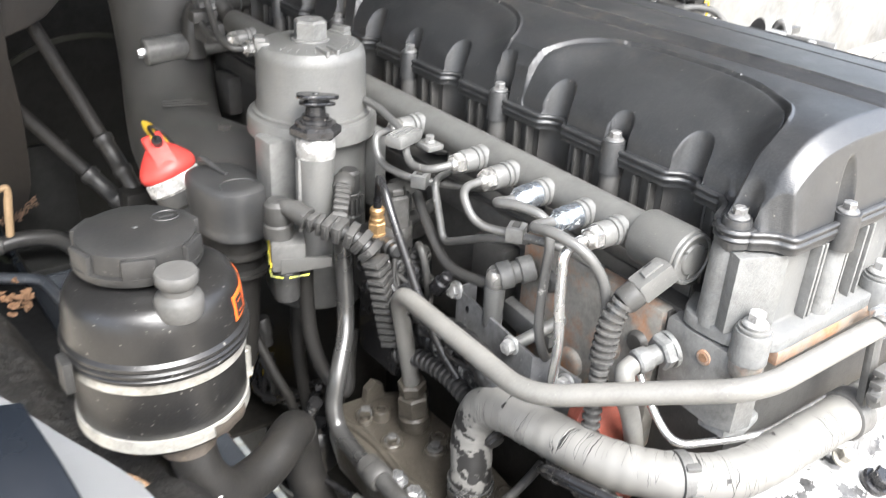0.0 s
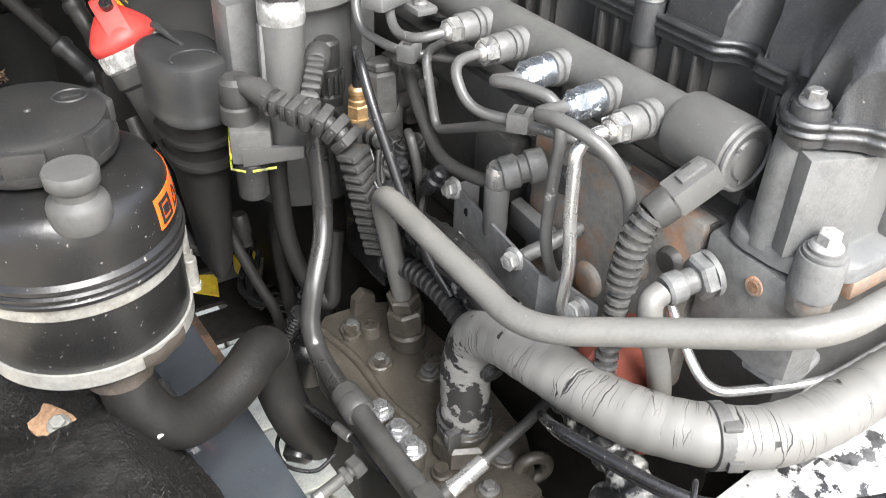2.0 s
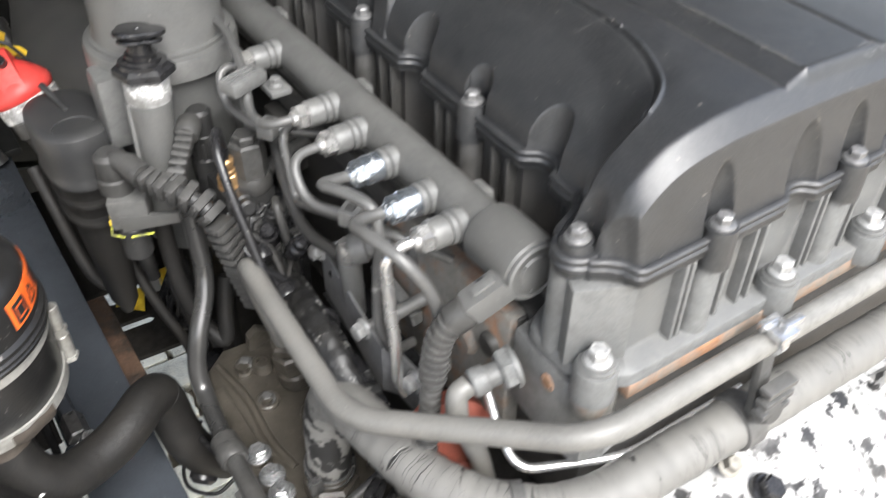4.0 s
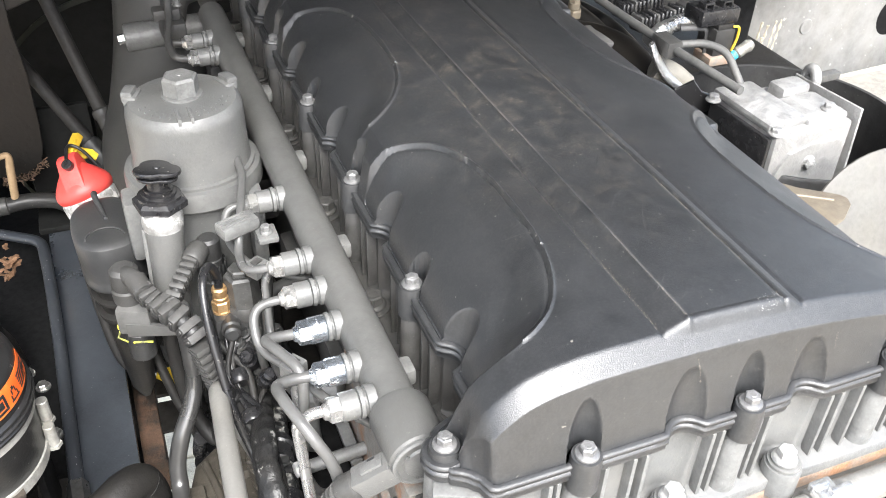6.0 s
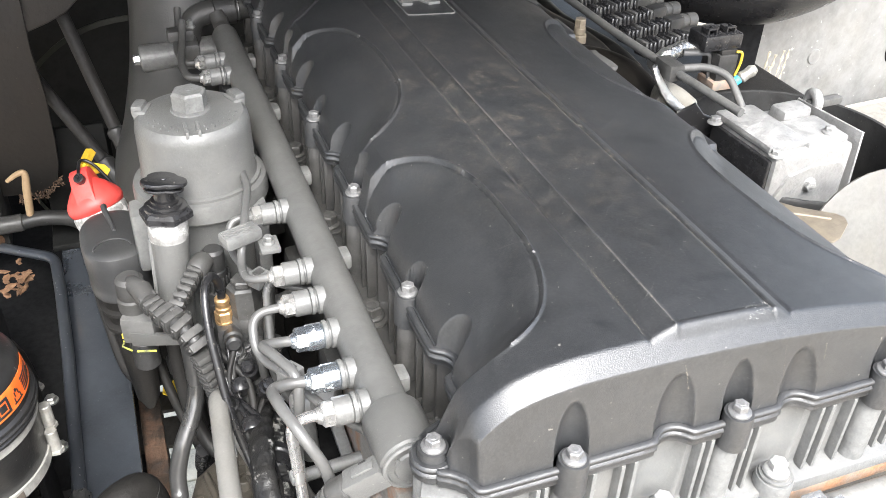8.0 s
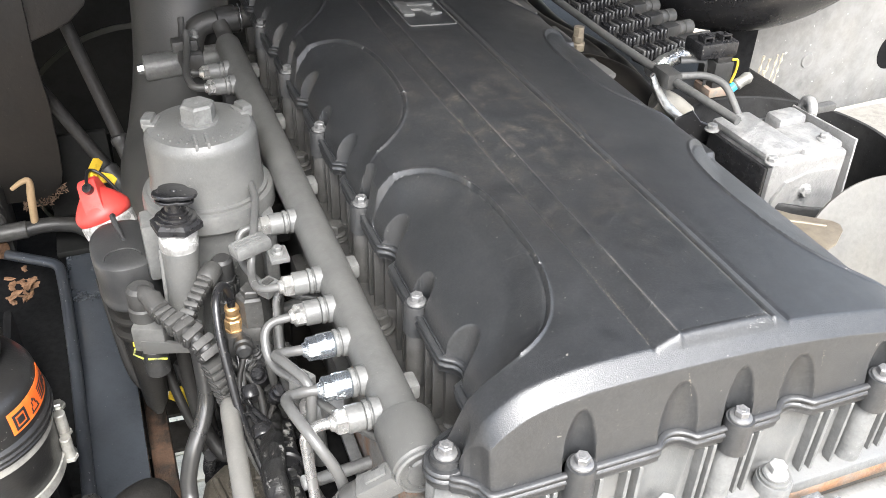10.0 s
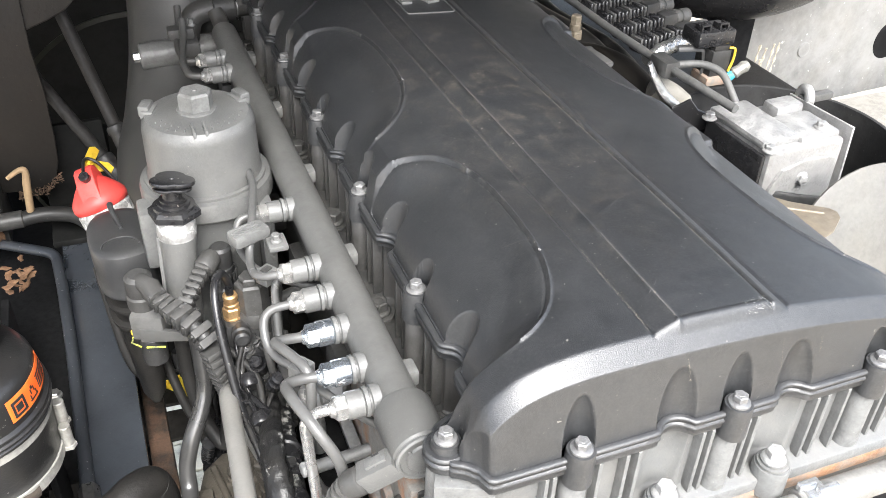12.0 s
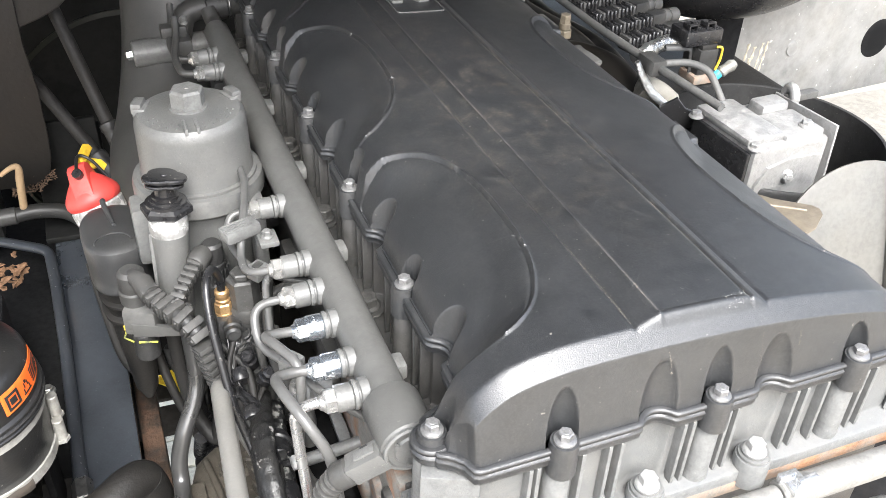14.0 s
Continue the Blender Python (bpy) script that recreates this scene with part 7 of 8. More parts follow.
def build_wheel_arch():
    bm = bmesh.new()
    n, mm = 44, 240
    rows = []
    for j in range(mm + 1):
        y = -0.15 + 0.90 * j / mm
        row = []
        for i in range(n + 1):
            u = i / n
            right = -0.3255 - 0.055 * sstep(0.24, 0.50, y) + 0.002 * math.sin(y * 40)
            x = right - (0.105 + 0.032 * sstep(0.1, 0.3, y) + 0.050 * (1 - sstep(0.16, 0.36, y))) * u
            z = 0.945 + 0.125 * sstep(0.0, 0.5, u) - 0.21 * (y - 0.21) - 0.05 * max(0.0, 0.21 - y)
            z -= 0.075 * (1 - sstep(0.0, 0.10, u)) + 0.06 * sstep(0.55, 1.0, u) * max(0, y) * 0.4
            z += 0.010 * noise.noise(Vector((x * 14, y * 9, 0))) + 0.004 * noise.noise(Vector((x * 60, y * 40, 3))) + 0.0026 * noise.noise(Vector((x * 150, y * 120, 9)))
            z -= 0.040 * math.exp(-((x + 0.432) ** 2 + (y - 0.275) ** 2) / 0.0030)
            row.append(bm.verts.new((x, y, z)))
        rows.append(row)
    for a, b in zip(rows, rows[1:]):
        for i in range(n):
            bm.faces.new((a[i], a[i + 1], b[i + 1], b[i]))
    rows_co = [[v.co.copy() for v in row] for row in rows]
    bmesh.ops.solidify(bm, geom=bm.faces[:], thickness=0.006)
    t = thing("wheel_arch_mat", (-0.45, 0.3, 0.9), "fuzzy black wheel arch liner with tan scuffs", "wheel arch")
    hair = bmesh.new()
    rnd = random.Random(31)
    for k in range(3500):
        j, i = rnd.randint(48, mm - 2), rnd.randint(0, n - 1)
        a, b, c = rows_co[j][i], rows_co[j][i + 1], rows_co[j + 1][i]
        u, v = rnd.random(), rnd.random()
        p = a + (b - a) * u + (c - a) * v
        nor = (b - a).cross(c - a).normalized()
        nor = nor if nor.z > 0 else -nor
        swirl = 1.2 + 2.2 * noise.noise(Vector((p.x * 9, p.y * 9, 5))) + rnd.uniform(-0.35, 0.35)
        d = Vector((math.cos(swirl), math.sin(swirl), 0))
        d = (d - nor * d.dot(nor)).normalized()
        s = d.cross(nor) * rnd.uniform(0.00008, 0.00016)
        ln = rnd.uniform(0.003, 0.007)
        lo, mid, hi = p, p + d * ln * 0.5 + nor * 0.0022, p + d * ln + nor * 0.0008
        vs = [hair.verts.new(q) for q in (lo - s, lo + s, mid + s, mid - s, hi)]
        hair.faces.new(vs[:4])
        hair.faces.new((vs[3], vs[2], vs[4]))
    part("liner", bm, MAT, t)
    tagged(part("fuzz", hair, HAIR, t, "matted black fibres"), kind="stuff")
    lip = sweep(smooth_path([rows_co[k][n] + Vector((0, 0, 0.001)) for k in range(24, mm, 8)]), 0.0030, 8)
    part("worn_lip", lip, FRAY, t, "worn tan edge")
    tears = bmesh.new()
    rnd = random.Random(4)
    for i in range(9):
        p = rows_co[152 + 8 * i + rnd.randint(0, 4)][n] + Vector((rnd.uniform(-0.004, 0.004), 0, 0.002))
        box((-0.002, -0.008, -0.001), (0.002 + rnd.uniform(0, 0.003), 0.008, 0.002), 0.0005, Matrix.Translation(p) @ Matrix.Rotation(rnd.uniform(-0.6, 0.6), 4, "Z") @ Matrix.Rotation(rnd.uniform(-0.5, 0.5), 4, "X"), tears)
    tagged(part("torn_edge", tears, LEAF, t, "torn tan fibre edge"), kind="stuff")
    slope = Matrix.Translation((-0.472, 0.46, 0.955)) @ Matrix.Rotation(radians(-42), 4, "Y")
    part("inner_slope", box((-0.50, -0.80, -0.012), (-0.004, 0.34, -0.006), 0.002, slope), DEEP_GREY, t, "grey sloping inner panel")
    spot = Vector((-0.4293, 0.2669, 1.020))
    spot.z = 0.001 + min((p for row in rows_co for p in row), key=lambda p: (p.x - spot.x) ** 2 + (p.y - spot.y) ** 2).z
    patch_rim = [(0.021 * math.cos(a) * (1 + 0.25 * math.sin(3 * a + 1)), 0.013 * math.sin(a) * (1 + 0.2 * math.sin(2 * a))) for a in (2 * math.pi * i / 22 for i in range(22))]
    tilt = along(spot, spot + Vector((-0.10, -0.25, 1.0))) @ Matrix.Rotation(radians(-50), 4, "Z")
    part("bare_patch", flat(patch_rim, -0.004, 0.0030, 0.001, m=tilt), TAN, t, "bare tan patch round a screw")
    place("screw", bolt_mesh(0.010, 0.007, 0.0085, mat=BAND), tilt @ Vector((0.003, 0.002, 0.003)), t, toward=(-0.10, -0.25, 1.0), label="dull screw head")


def build_fender():
    """Pale panel close by the path, with a black wedge on it."""
    t = thing("cab_fender", (-0.6, -0.1, 1.2), "pale grey painted cab panel with rounded edge", "body panel")
    bm = bmesh.new()
    edge = smooth_path([(-0.590, 0.140, 1.372), (-0.569, 0.062, 1.366), (-0.547, 0.022, 1.351), (-0.524, -0.006, 1.331), (-0.498, -0.032, 1.306), (-0.489, -0.062, 1.283), (-0.488, -0.12, 1.262), (-0.492, -0.24, 1.250)], 6)
    rows = []
    for k in range(10):
        s = k / 9
        rows.append([bm.verts.new(p + Vector((-0.30 * s, -0.10 * s, 0.018 * math.sin(s * 2.5) - 0.012 * (1 - s) ** 6))) for p in edge])
    for a, b in zip(rows, rows[1:]):
        for i in range(len(a) - 1):
            bm.faces.new((a[i], b[i], b[i + 1], a[i + 1]))
    bmesh.ops.solidify(bm, geom=bm.faces[:], thickness=0.004)
    part("skin", bm, FENDER, t)
    w = flat([(-0.040, -0.12), (0.016, -0.12), (0.010, -0.030), (0.0075, 0.0), (-0.006, 0.004), (-0.013, -0.006), (-0.022, -0.030)], 0, 0.010, 0.002, m=Matrix.Translation((-0.545, -0.030, 1.349)) @ Matrix.Rotation(radians(4), 4, "Z") @ Matrix.Rotation(radians(24), 4, "X"))
    part("black_wedge", w, NAVY, t, "glossy dark blue-black wedge")
    part("stay", box((-0.64, -0.10, 0.98), (-0.60, -0.07, 1.30), 0.004), BLACK, t, "black stay under the panel")
    part("tan_chip", box((-0.571, -0.045, 1.340), (-0.568, -0.038, 1.344), 0.001), LEAF, t, "tan torn chip")


def build_left_side():
    t = thing("cab_mount_plate", (-0.36, 1.06, 0.95), "dark brown-black hanging plate with torn lower edge", "bracket")
    m = Matrix.Translation((-0.40, 1.05, 1.05)) @ Matrix.Rotation(radians(90), 4, "X") @ Matrix.Rotation(radians(-4), 4, "Z")
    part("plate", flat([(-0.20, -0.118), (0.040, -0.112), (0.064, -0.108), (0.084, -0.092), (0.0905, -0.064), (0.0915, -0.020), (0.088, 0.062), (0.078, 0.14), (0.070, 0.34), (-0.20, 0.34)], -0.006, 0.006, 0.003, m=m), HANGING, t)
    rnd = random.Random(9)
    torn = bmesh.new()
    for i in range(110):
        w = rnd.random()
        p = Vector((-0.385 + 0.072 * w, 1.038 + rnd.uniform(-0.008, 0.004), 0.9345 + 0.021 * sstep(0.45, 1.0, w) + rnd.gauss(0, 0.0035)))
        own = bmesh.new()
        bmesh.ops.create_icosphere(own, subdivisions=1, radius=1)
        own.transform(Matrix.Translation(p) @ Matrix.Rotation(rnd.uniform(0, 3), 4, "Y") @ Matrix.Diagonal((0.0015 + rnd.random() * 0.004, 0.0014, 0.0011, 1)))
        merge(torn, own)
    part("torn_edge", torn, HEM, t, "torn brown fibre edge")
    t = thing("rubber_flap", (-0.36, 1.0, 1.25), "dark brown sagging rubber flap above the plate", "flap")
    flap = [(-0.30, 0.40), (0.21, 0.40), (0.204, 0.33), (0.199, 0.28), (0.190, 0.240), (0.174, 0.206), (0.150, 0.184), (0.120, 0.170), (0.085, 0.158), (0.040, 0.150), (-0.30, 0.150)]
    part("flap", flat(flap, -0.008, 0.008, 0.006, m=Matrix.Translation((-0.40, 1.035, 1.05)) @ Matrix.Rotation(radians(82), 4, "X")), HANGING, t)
    for k, (p, q) in enumerate((((-0.275, 1.14, 1.26), (-0.190, 0.93, 0.985)), ((-0.345, 1.14, 1.14), (-0.195, 0.93, 0.945)))):
        t = thing("gas_strut", q, "black round strut with ribbed rubber end", "strut", "struts beside the engine")
        part("rod", rod(p, q, 0.0105, seg=20), RUBBER, t)
        pv, qv = Vector(p), Vector(q)
        d = (qv - pv).normalized()
        part("end_sleeve", lathe([(0.0125, -0.10), (0.0150, -0.097), (0.0150, -0.088), (0.0128, -0.085), (0.0128, -0.045), (0.0148, -0.042), (0.0148, -0.034), (0.0125, -0.030), (0.0120, 0.0)], along(qv, qv + d), 22), DARK_PLASTIC, t)
    t = thing("strut_socket", (-0.185, 0.92, 0.955), "black rubber socket holding both strut ends", "mount")
    part("block", box((-0.215, 0.900, 0.915), (-0.165, 0.945, 0.995), 0.010), RUBBER, t)
    part("pin", rod((-0.225, 0.915, 0.962), (-0.155, 0.925, 0.962), 0.009), DARK_PLASTIC, t)
    t = thing("olive_ring", (-0.27, 1.2, 0.95), "dark olive round guard behind the struts", "guard")
    ring = lathe([(0.228, 0), (0.235, 0.0), (0.238, 0.015), (0.230, 0.02)], along((-0.16, 1.22, 0.92), (-0.16, 0.2, 1.0)), 60, cap=False)
    part("rim", ring, OLIVE, t)
    t = thing("dry_twig", (-0.385, 1.11, 0.90), "bent dry pale twig caught in the frame", "twig")
    part("twig", sweep(smooth_path([(-0.3880, 0.98, 1.000), (-0.3730, 0.98, 1.0095), (-0.3625, 0.98, 1.012), (-0.3600, 0.98, 1.004), (-0.3628, 0.98, 0.985), (-0.3660, 0.98, 0.955), (-0.3690, 0.98, 0.925)]), lambda s: 0.0035 + 0.055 * min(s, 0.05), 10), WOOD, t)
    t = thing("dry_leaves", (-0.40, 0.84, 0.9), "crumpled dry brown leaves", "leaves")
    for i in range(24):
        p = Vector((-0.396 + rnd.uniform(-0.017, 0.017), 0.85 + rnd.uniform(-0.04, 0.04), 0.900 + rnd.uniform(-0.014, 0.012)))
        own = bmesh.new()
        bmesh.ops.create_icosphere(own, subdivisions=2, radius=1)
        for v in own.verts:
            v.co += v.co * 0.9 * noise.noise(v.co * 2.2 + p * 90) + Vector((0, 0, 1.2 * v.co.x * v.co.x))
        own.transform(Matrix.Translation(p) @ Matrix.Rotation(rnd.uniform(0, 6), 4, "Z") @ Matrix.Rotation(rnd.uniform(-1, 1), 4, "X") @ Matrix.Diagonal((0.0080, 0.0038, 0.0016, 1)))
        part("leaf", own, LEAF, t)
    t = thing("rubber_hose", (-0.38, 0.99, 0.91), "black rubber hose with a crimped metal end", "hose")
    part("hose", sweep(smooth_path([(-0.3850, 0.98, 0.922), (-0.3570, 0.98, 0.9245), (-0.3300, 0.98, 0.921), (-0.3050, 0.98, 0.912), (-0.2840, 0.975, 0.892), (-0.270, 0.96, 0.86)]), 0.0125, 18), DARK_PLASTIC, t)
    part("crimp", rod((-0.445, 0.98, 0.922), (-0.381, 0.98, 0.9225), 0.0145), PAINT_DARK, t)
    t = thing("brake_pipe", (-0.34, 0.9, 0.88), "dark grey metal pipe bent downwards on the chassis", "pipe")
    part("tube", sweep(bent([(-0.52, 1.045, 0.877), (-0.429, 0.990, 0.876), (-0.344, 0.932, 0.876), (-0.337, 0.838, 0.875), (-0.3304, 0.684, 0.873), (-0.325, 0.46, 0.870), (-0.323, 0.40, 0.868)], 0.02), 0.0085, 16), PIPE_BLUE, t)
    part("end_nut", hexa((-0.3235, 0.425, 0.869), (-0.3225, 0.392, 0.868), 0.022), DULL_STEEL, t)
    part("coupling", lathe([(0.013, 0), (0.015, 0.003), (0.015, 0.02), (0.012, 0.024)], along((-0.425, 0.985, 0.886), (-0.45, 1.0, 0.886)), 20), LEAF, t, "rust-brown coupling")
    t = thing("valve_cluster", (-0.44, 1.03, 0.88), "dusty dark cluster of air valves", "valve")
    part("body", box((-0.52, 1.00, 0.86), (-0.41, 1.10, 0.98), 0.012), DARK_PLASTIC, t)
    part("lobe", rod((-0.44, 0.985, 0.94), (-0.44, 1.05, 0.95), 0.03), DARK_PLASTIC, t)
    part("nut", hexa((-0.425, 0.985, 0.985), (-0.425, 0.97, 0.985), 0.02), ZINC, t)
    t = thing("dark_deck", (-0.46, 0.8, 0.8), "black chassis deck plate with white chips", "deck")
    part("plate", box((-0.62, 0.52, 0.76), (-0.340, 1.35, 0.780), 0.004), BLACK, t)
    chip = finish("deck_bolt", hexa((0, 0, 0), (0, 0, 0.008), 0.014, lathe([(0.011, -0.002), (0.0105, 0.0015)], seg=20)), BOLT)
    for x, y in ((-0.372, 0.70), (-0.392, 0.735), (-0.36, 0.60), (-0.43, 0.66)):
        place("deck_bolt", chip, (x, y, 0.781), t, label="pale scuffed bolt")
    part("deck_edge", box((-0.62, 0.515, 0.735), (-0.340, 0.5215, 0.784), 0.002), BLACK, t)
    # black wall closing the view behind; unseen side and overhead panels added for shade
    t = thing("assumed_cab", (-0.5, 1.5, 0.7), "black back wall with unseen assumed cab panels added for shade", "cab")
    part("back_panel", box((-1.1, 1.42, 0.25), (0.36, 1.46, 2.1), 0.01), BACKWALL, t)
    # sloping shelter overhead, out of view, sized to shade the rear
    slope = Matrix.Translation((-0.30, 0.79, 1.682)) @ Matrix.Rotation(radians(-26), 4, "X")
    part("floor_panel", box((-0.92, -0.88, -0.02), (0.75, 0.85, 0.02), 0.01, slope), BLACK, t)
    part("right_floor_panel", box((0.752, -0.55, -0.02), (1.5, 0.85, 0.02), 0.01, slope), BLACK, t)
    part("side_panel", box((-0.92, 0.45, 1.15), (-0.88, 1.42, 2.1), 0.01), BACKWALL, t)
    # grey intake duct and the horizontal cylinder across it
    t = thing("intake_duct", (-0.12, 0.8, 1.1), "dark grey cast intake duct behind the filter", "duct")
    part("elbow", sweep(smooth_path([(-0.075, 1.12, 1.36), (-0.080, 1.06, 1.28), (-0.100, 0.99, 1.185), (-0.130, 0.90, 1.105), (-0.152, 0.80, 1.088), (-0.150, 0.70, 1.098), (-0.125, 0.62, 1.10), (-0.08, 0.56, 1.10)]), lambda s: 0.080 - 0.012 * sstep(0.0, 0.3, s), 30), DUCT, t)
    text_bars = bmesh.new()
    for k in range(3):
        box((-0.030, -0.0018 + 0.009 * k, 0), (0.030 - 0.01 * k, 0.0018 + 0.009 * k, 0.0008), 0.0, Matrix.Translation((-0.150, 0.795, 1.1595)) @ Matrix.Rotation(radians(-20), 4, "Z") @ Matrix.Rotation(radians(4), 4, "X"), text_bars)
    part("casting_mark", text_bars, PAINT_DARK, t, "raised casting marks")
    place("bolt", bolt_mesh(0.016, 0.012, 0.011, mat=PAINT_DARK), (-0.150, 0.668, 1.160), t)
    t = thing("cross_cylinder", (-0.12, 0.9, 1.2), "grey painted horizontal cylinder with end bolt", "cylinder")
    part("barrel", rod((-0.158, 0.915, 1.203), (-0.030, 0.905, 1.212), 0.0195, seg=30), PAINT, t)
    part("bolt", hexa((-0.168, 0.916, 1.202), (-0.156, 0.915, 1.203), 0.013), ZINC, t, "zinc end bolt")
    t = thing("hose_elbow", (-0.06, 0.9, 1.27), "dark ribbed hose elbow with wire clamp", "hose")
    part("elbow", sweep(smooth_path([(-0.088, 0.90, 1.190), (-0.087, 0.905, 1.228), (-0.078, 0.909, 1.254), (-0.060, 0.912, 1.263), (-0.03, 0.914, 1.264), (0.01, 0.920, 1.264)]), 0.0165, 22), PAINT_DARK, t)
    axis = along((-0.048, 0.912, 1.263), (-0.016, 0.916, 1.264))
    cuff = part("grooved_cuff", lathe([(0.0185, 0.0), (0.0205, 0.001), (0.0205, 0.030), (0.0185, 0.031)], axis, 36), DARK_PLASTIC, t, "black grooved cuff")
    groove = finish("cuff_rib", box((0.0200, -0.0012, 0.003), (0.0222, 0.0012, 0.028), 0.0006), DARK_PLASTIC)
    for k in range(24):
        ob = place("cuff_rib", groove, (0, 0, 0), t)
        ob.parent = cuff
        ob.matrix_basis = cuff.matrix_basis.inverted() @ Matrix.Translation(-t.matrix_basis.translation) @ axis @ Matrix.Rotation(k * math.pi / 12, 4, "Z")
    part("wire_clamp", sweep([Vector((-0.012, 0.9165 + 0.0195 * math.cos(a), 1.264 + 0.0195 * math.sin(a))) for a in (2 * math.pi * i / 30 for i in range(31))], 0.0016, 8), DULL_STEEL, t)
    part("bracket", box((-0.112, 0.80, 1.235), (-0.082, 0.84, 1.262), 0.005), PAINT_DARK, t)
    # tubes and plugs low down between rail and engine
    t = thing("sensor_lead", (-0.14, 0.64, 0.8), "black sensor lead with yellow locking tag", "wiring")
    part("plug", box((-0.150, 0.630, 0.745), (-0.128, 0.650, 0.800), 0.004), PLASTIC, t)
    part("yellow_tag", box((-0.154, 0.628, 0.800), (-0.126, 0.652, 0.826), 0.003), YELLOW, t, "yellow locking tag")
    part("lead", sweep(smooth_path([(-0.139, 0.64, 0.75), (-0.132, 0.62, 0.70), (-0.15, 0.55, 0.67), (-0.16, 0.48, 0.70)]), 0.006, 10), PLASTIC, t)
    t = thing("lower_harness", (-0.16, 0.45, 0.85), "glossy black wires and a black canister low beside the pump", "wiring")
    part("canister", lathe([(0.020, -0.034), (0.026, -0.031), (0.027, 0.018), (0.022, 0.026), (0.012, 0.030), (0.010, 0.040)], along((-0.160, 0.425, 0.835), (-0.175, 0.40, 0.95)), 28), PLASTIC, t, "glossy black canister")
    part("loom", ribbed([(-0.142, 0.636, 0.755), (-0.150, 0.58, 0.745), (-0.160, 0.52, 0.765), (-0.172, 0.47, 0.80), (-0.180, 0.43, 0.86), (-0.176, 0.40, 0.92)], 0.0085, 0.18, 0.007, seg=12), PLASTIC, t)
    rnd = random.Random(41)
    for k in range(7):
        dx, dy = rnd.uniform(-0.012, 0.016), rnd.uniform(-0.02, 0.02)
        pts = [(-0.150 + dx, 0.60 + dy, 0.86), (-0.160 - dx, 0.55 + dy, 0.83), (-0.165 + dx, 0.49 - dy, 0.86), (-0.150 - dx, 0.44 + dy, 0.90), (-0.168 + dx, 0.40, 0.94)]
        part("wire", sweep(smooth_path([Vector(p) for p in pts]), rnd.choice((0.0022, 0.0030, 0.0042)), 10), PLASTIC if k % 3 else RUBBER, t)
    for p, q in (((-0.190, 0.505, 0.985), (-0.186, 0.500, 0.945)), ((-0.162, 0.470, 0.985), (-0.160, 0.466, 0.950))):
        part("plug", lathe([(0.0075, 0.0), (0.0095, 0.003), (0.0095, 0.024), (0.0075, 0.027), (0.0075, 0.038), (0.004, 0.040)], along(p, q), 20), DARK_PLASTIC, t, "small dark plug")
    t = thing("yellow_plate", (-0.2, 0.72, 0.76), "pale yellow sheet metal scrap", "plate")
    part("plate", flat([(-0.210, 0.684), (-0.216, 0.651), (-0.187, 0.622), (-0.173, 0.664)], 0.790, 0.793), YELLOW, t)
    t = thing("lower_engine_block", (0.1, 0.5, 0.5), "dark engine block side below the cylinder head", "engine block")
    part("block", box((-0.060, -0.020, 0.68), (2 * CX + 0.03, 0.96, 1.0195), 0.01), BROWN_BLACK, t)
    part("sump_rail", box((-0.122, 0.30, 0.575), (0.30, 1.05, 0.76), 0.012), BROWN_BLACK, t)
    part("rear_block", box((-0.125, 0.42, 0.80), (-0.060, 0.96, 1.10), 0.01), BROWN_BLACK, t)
    for k, pts in enumerate((((-0.165, 0.46, 1.02), (-0.17, 0.45, 0.96), (-0.165, 0.44, 0.88), (-0.15, 0.45, 0.80)), ((-0.135, 0.40, 1.0), (-0.145, 0.40, 0.94), (-0.15, 0.39, 0.88)), ((-0.215, 0.53, 1.08), (-0.208, 0.50, 0.99), (-0.195, 0.47, 0.93), (-0.18, 0.45, 0.88), (-0.17, 0.46, 0.8)))):
        t = thing("dark_hose", pts[-1], "dark oily hose low beside the engine block", "hose", "dark hoses beside the block")
        part("hose", sweep(smooth_path([Vector(p) for p in pts]), 0.008 - 0.001 * k, 14), RUBBER, t)
    t = thing("side_pipe_clip", (-0.235, 0.45, 1.0), "dark grey bent pipe beside the breather", "pipe")
    part("pipe", sweep(smooth_path([(-0.262, 0.575, 1.085), (-0.257, 0.545, 1.040), (-0.250, 0.520, 0.985), (-0.240, 0.510, 0.958), (-0.220, 0.505, 0.948), (-0.19, 0.51, 0.95)]), 0.0065, 14), RUBBER, t)


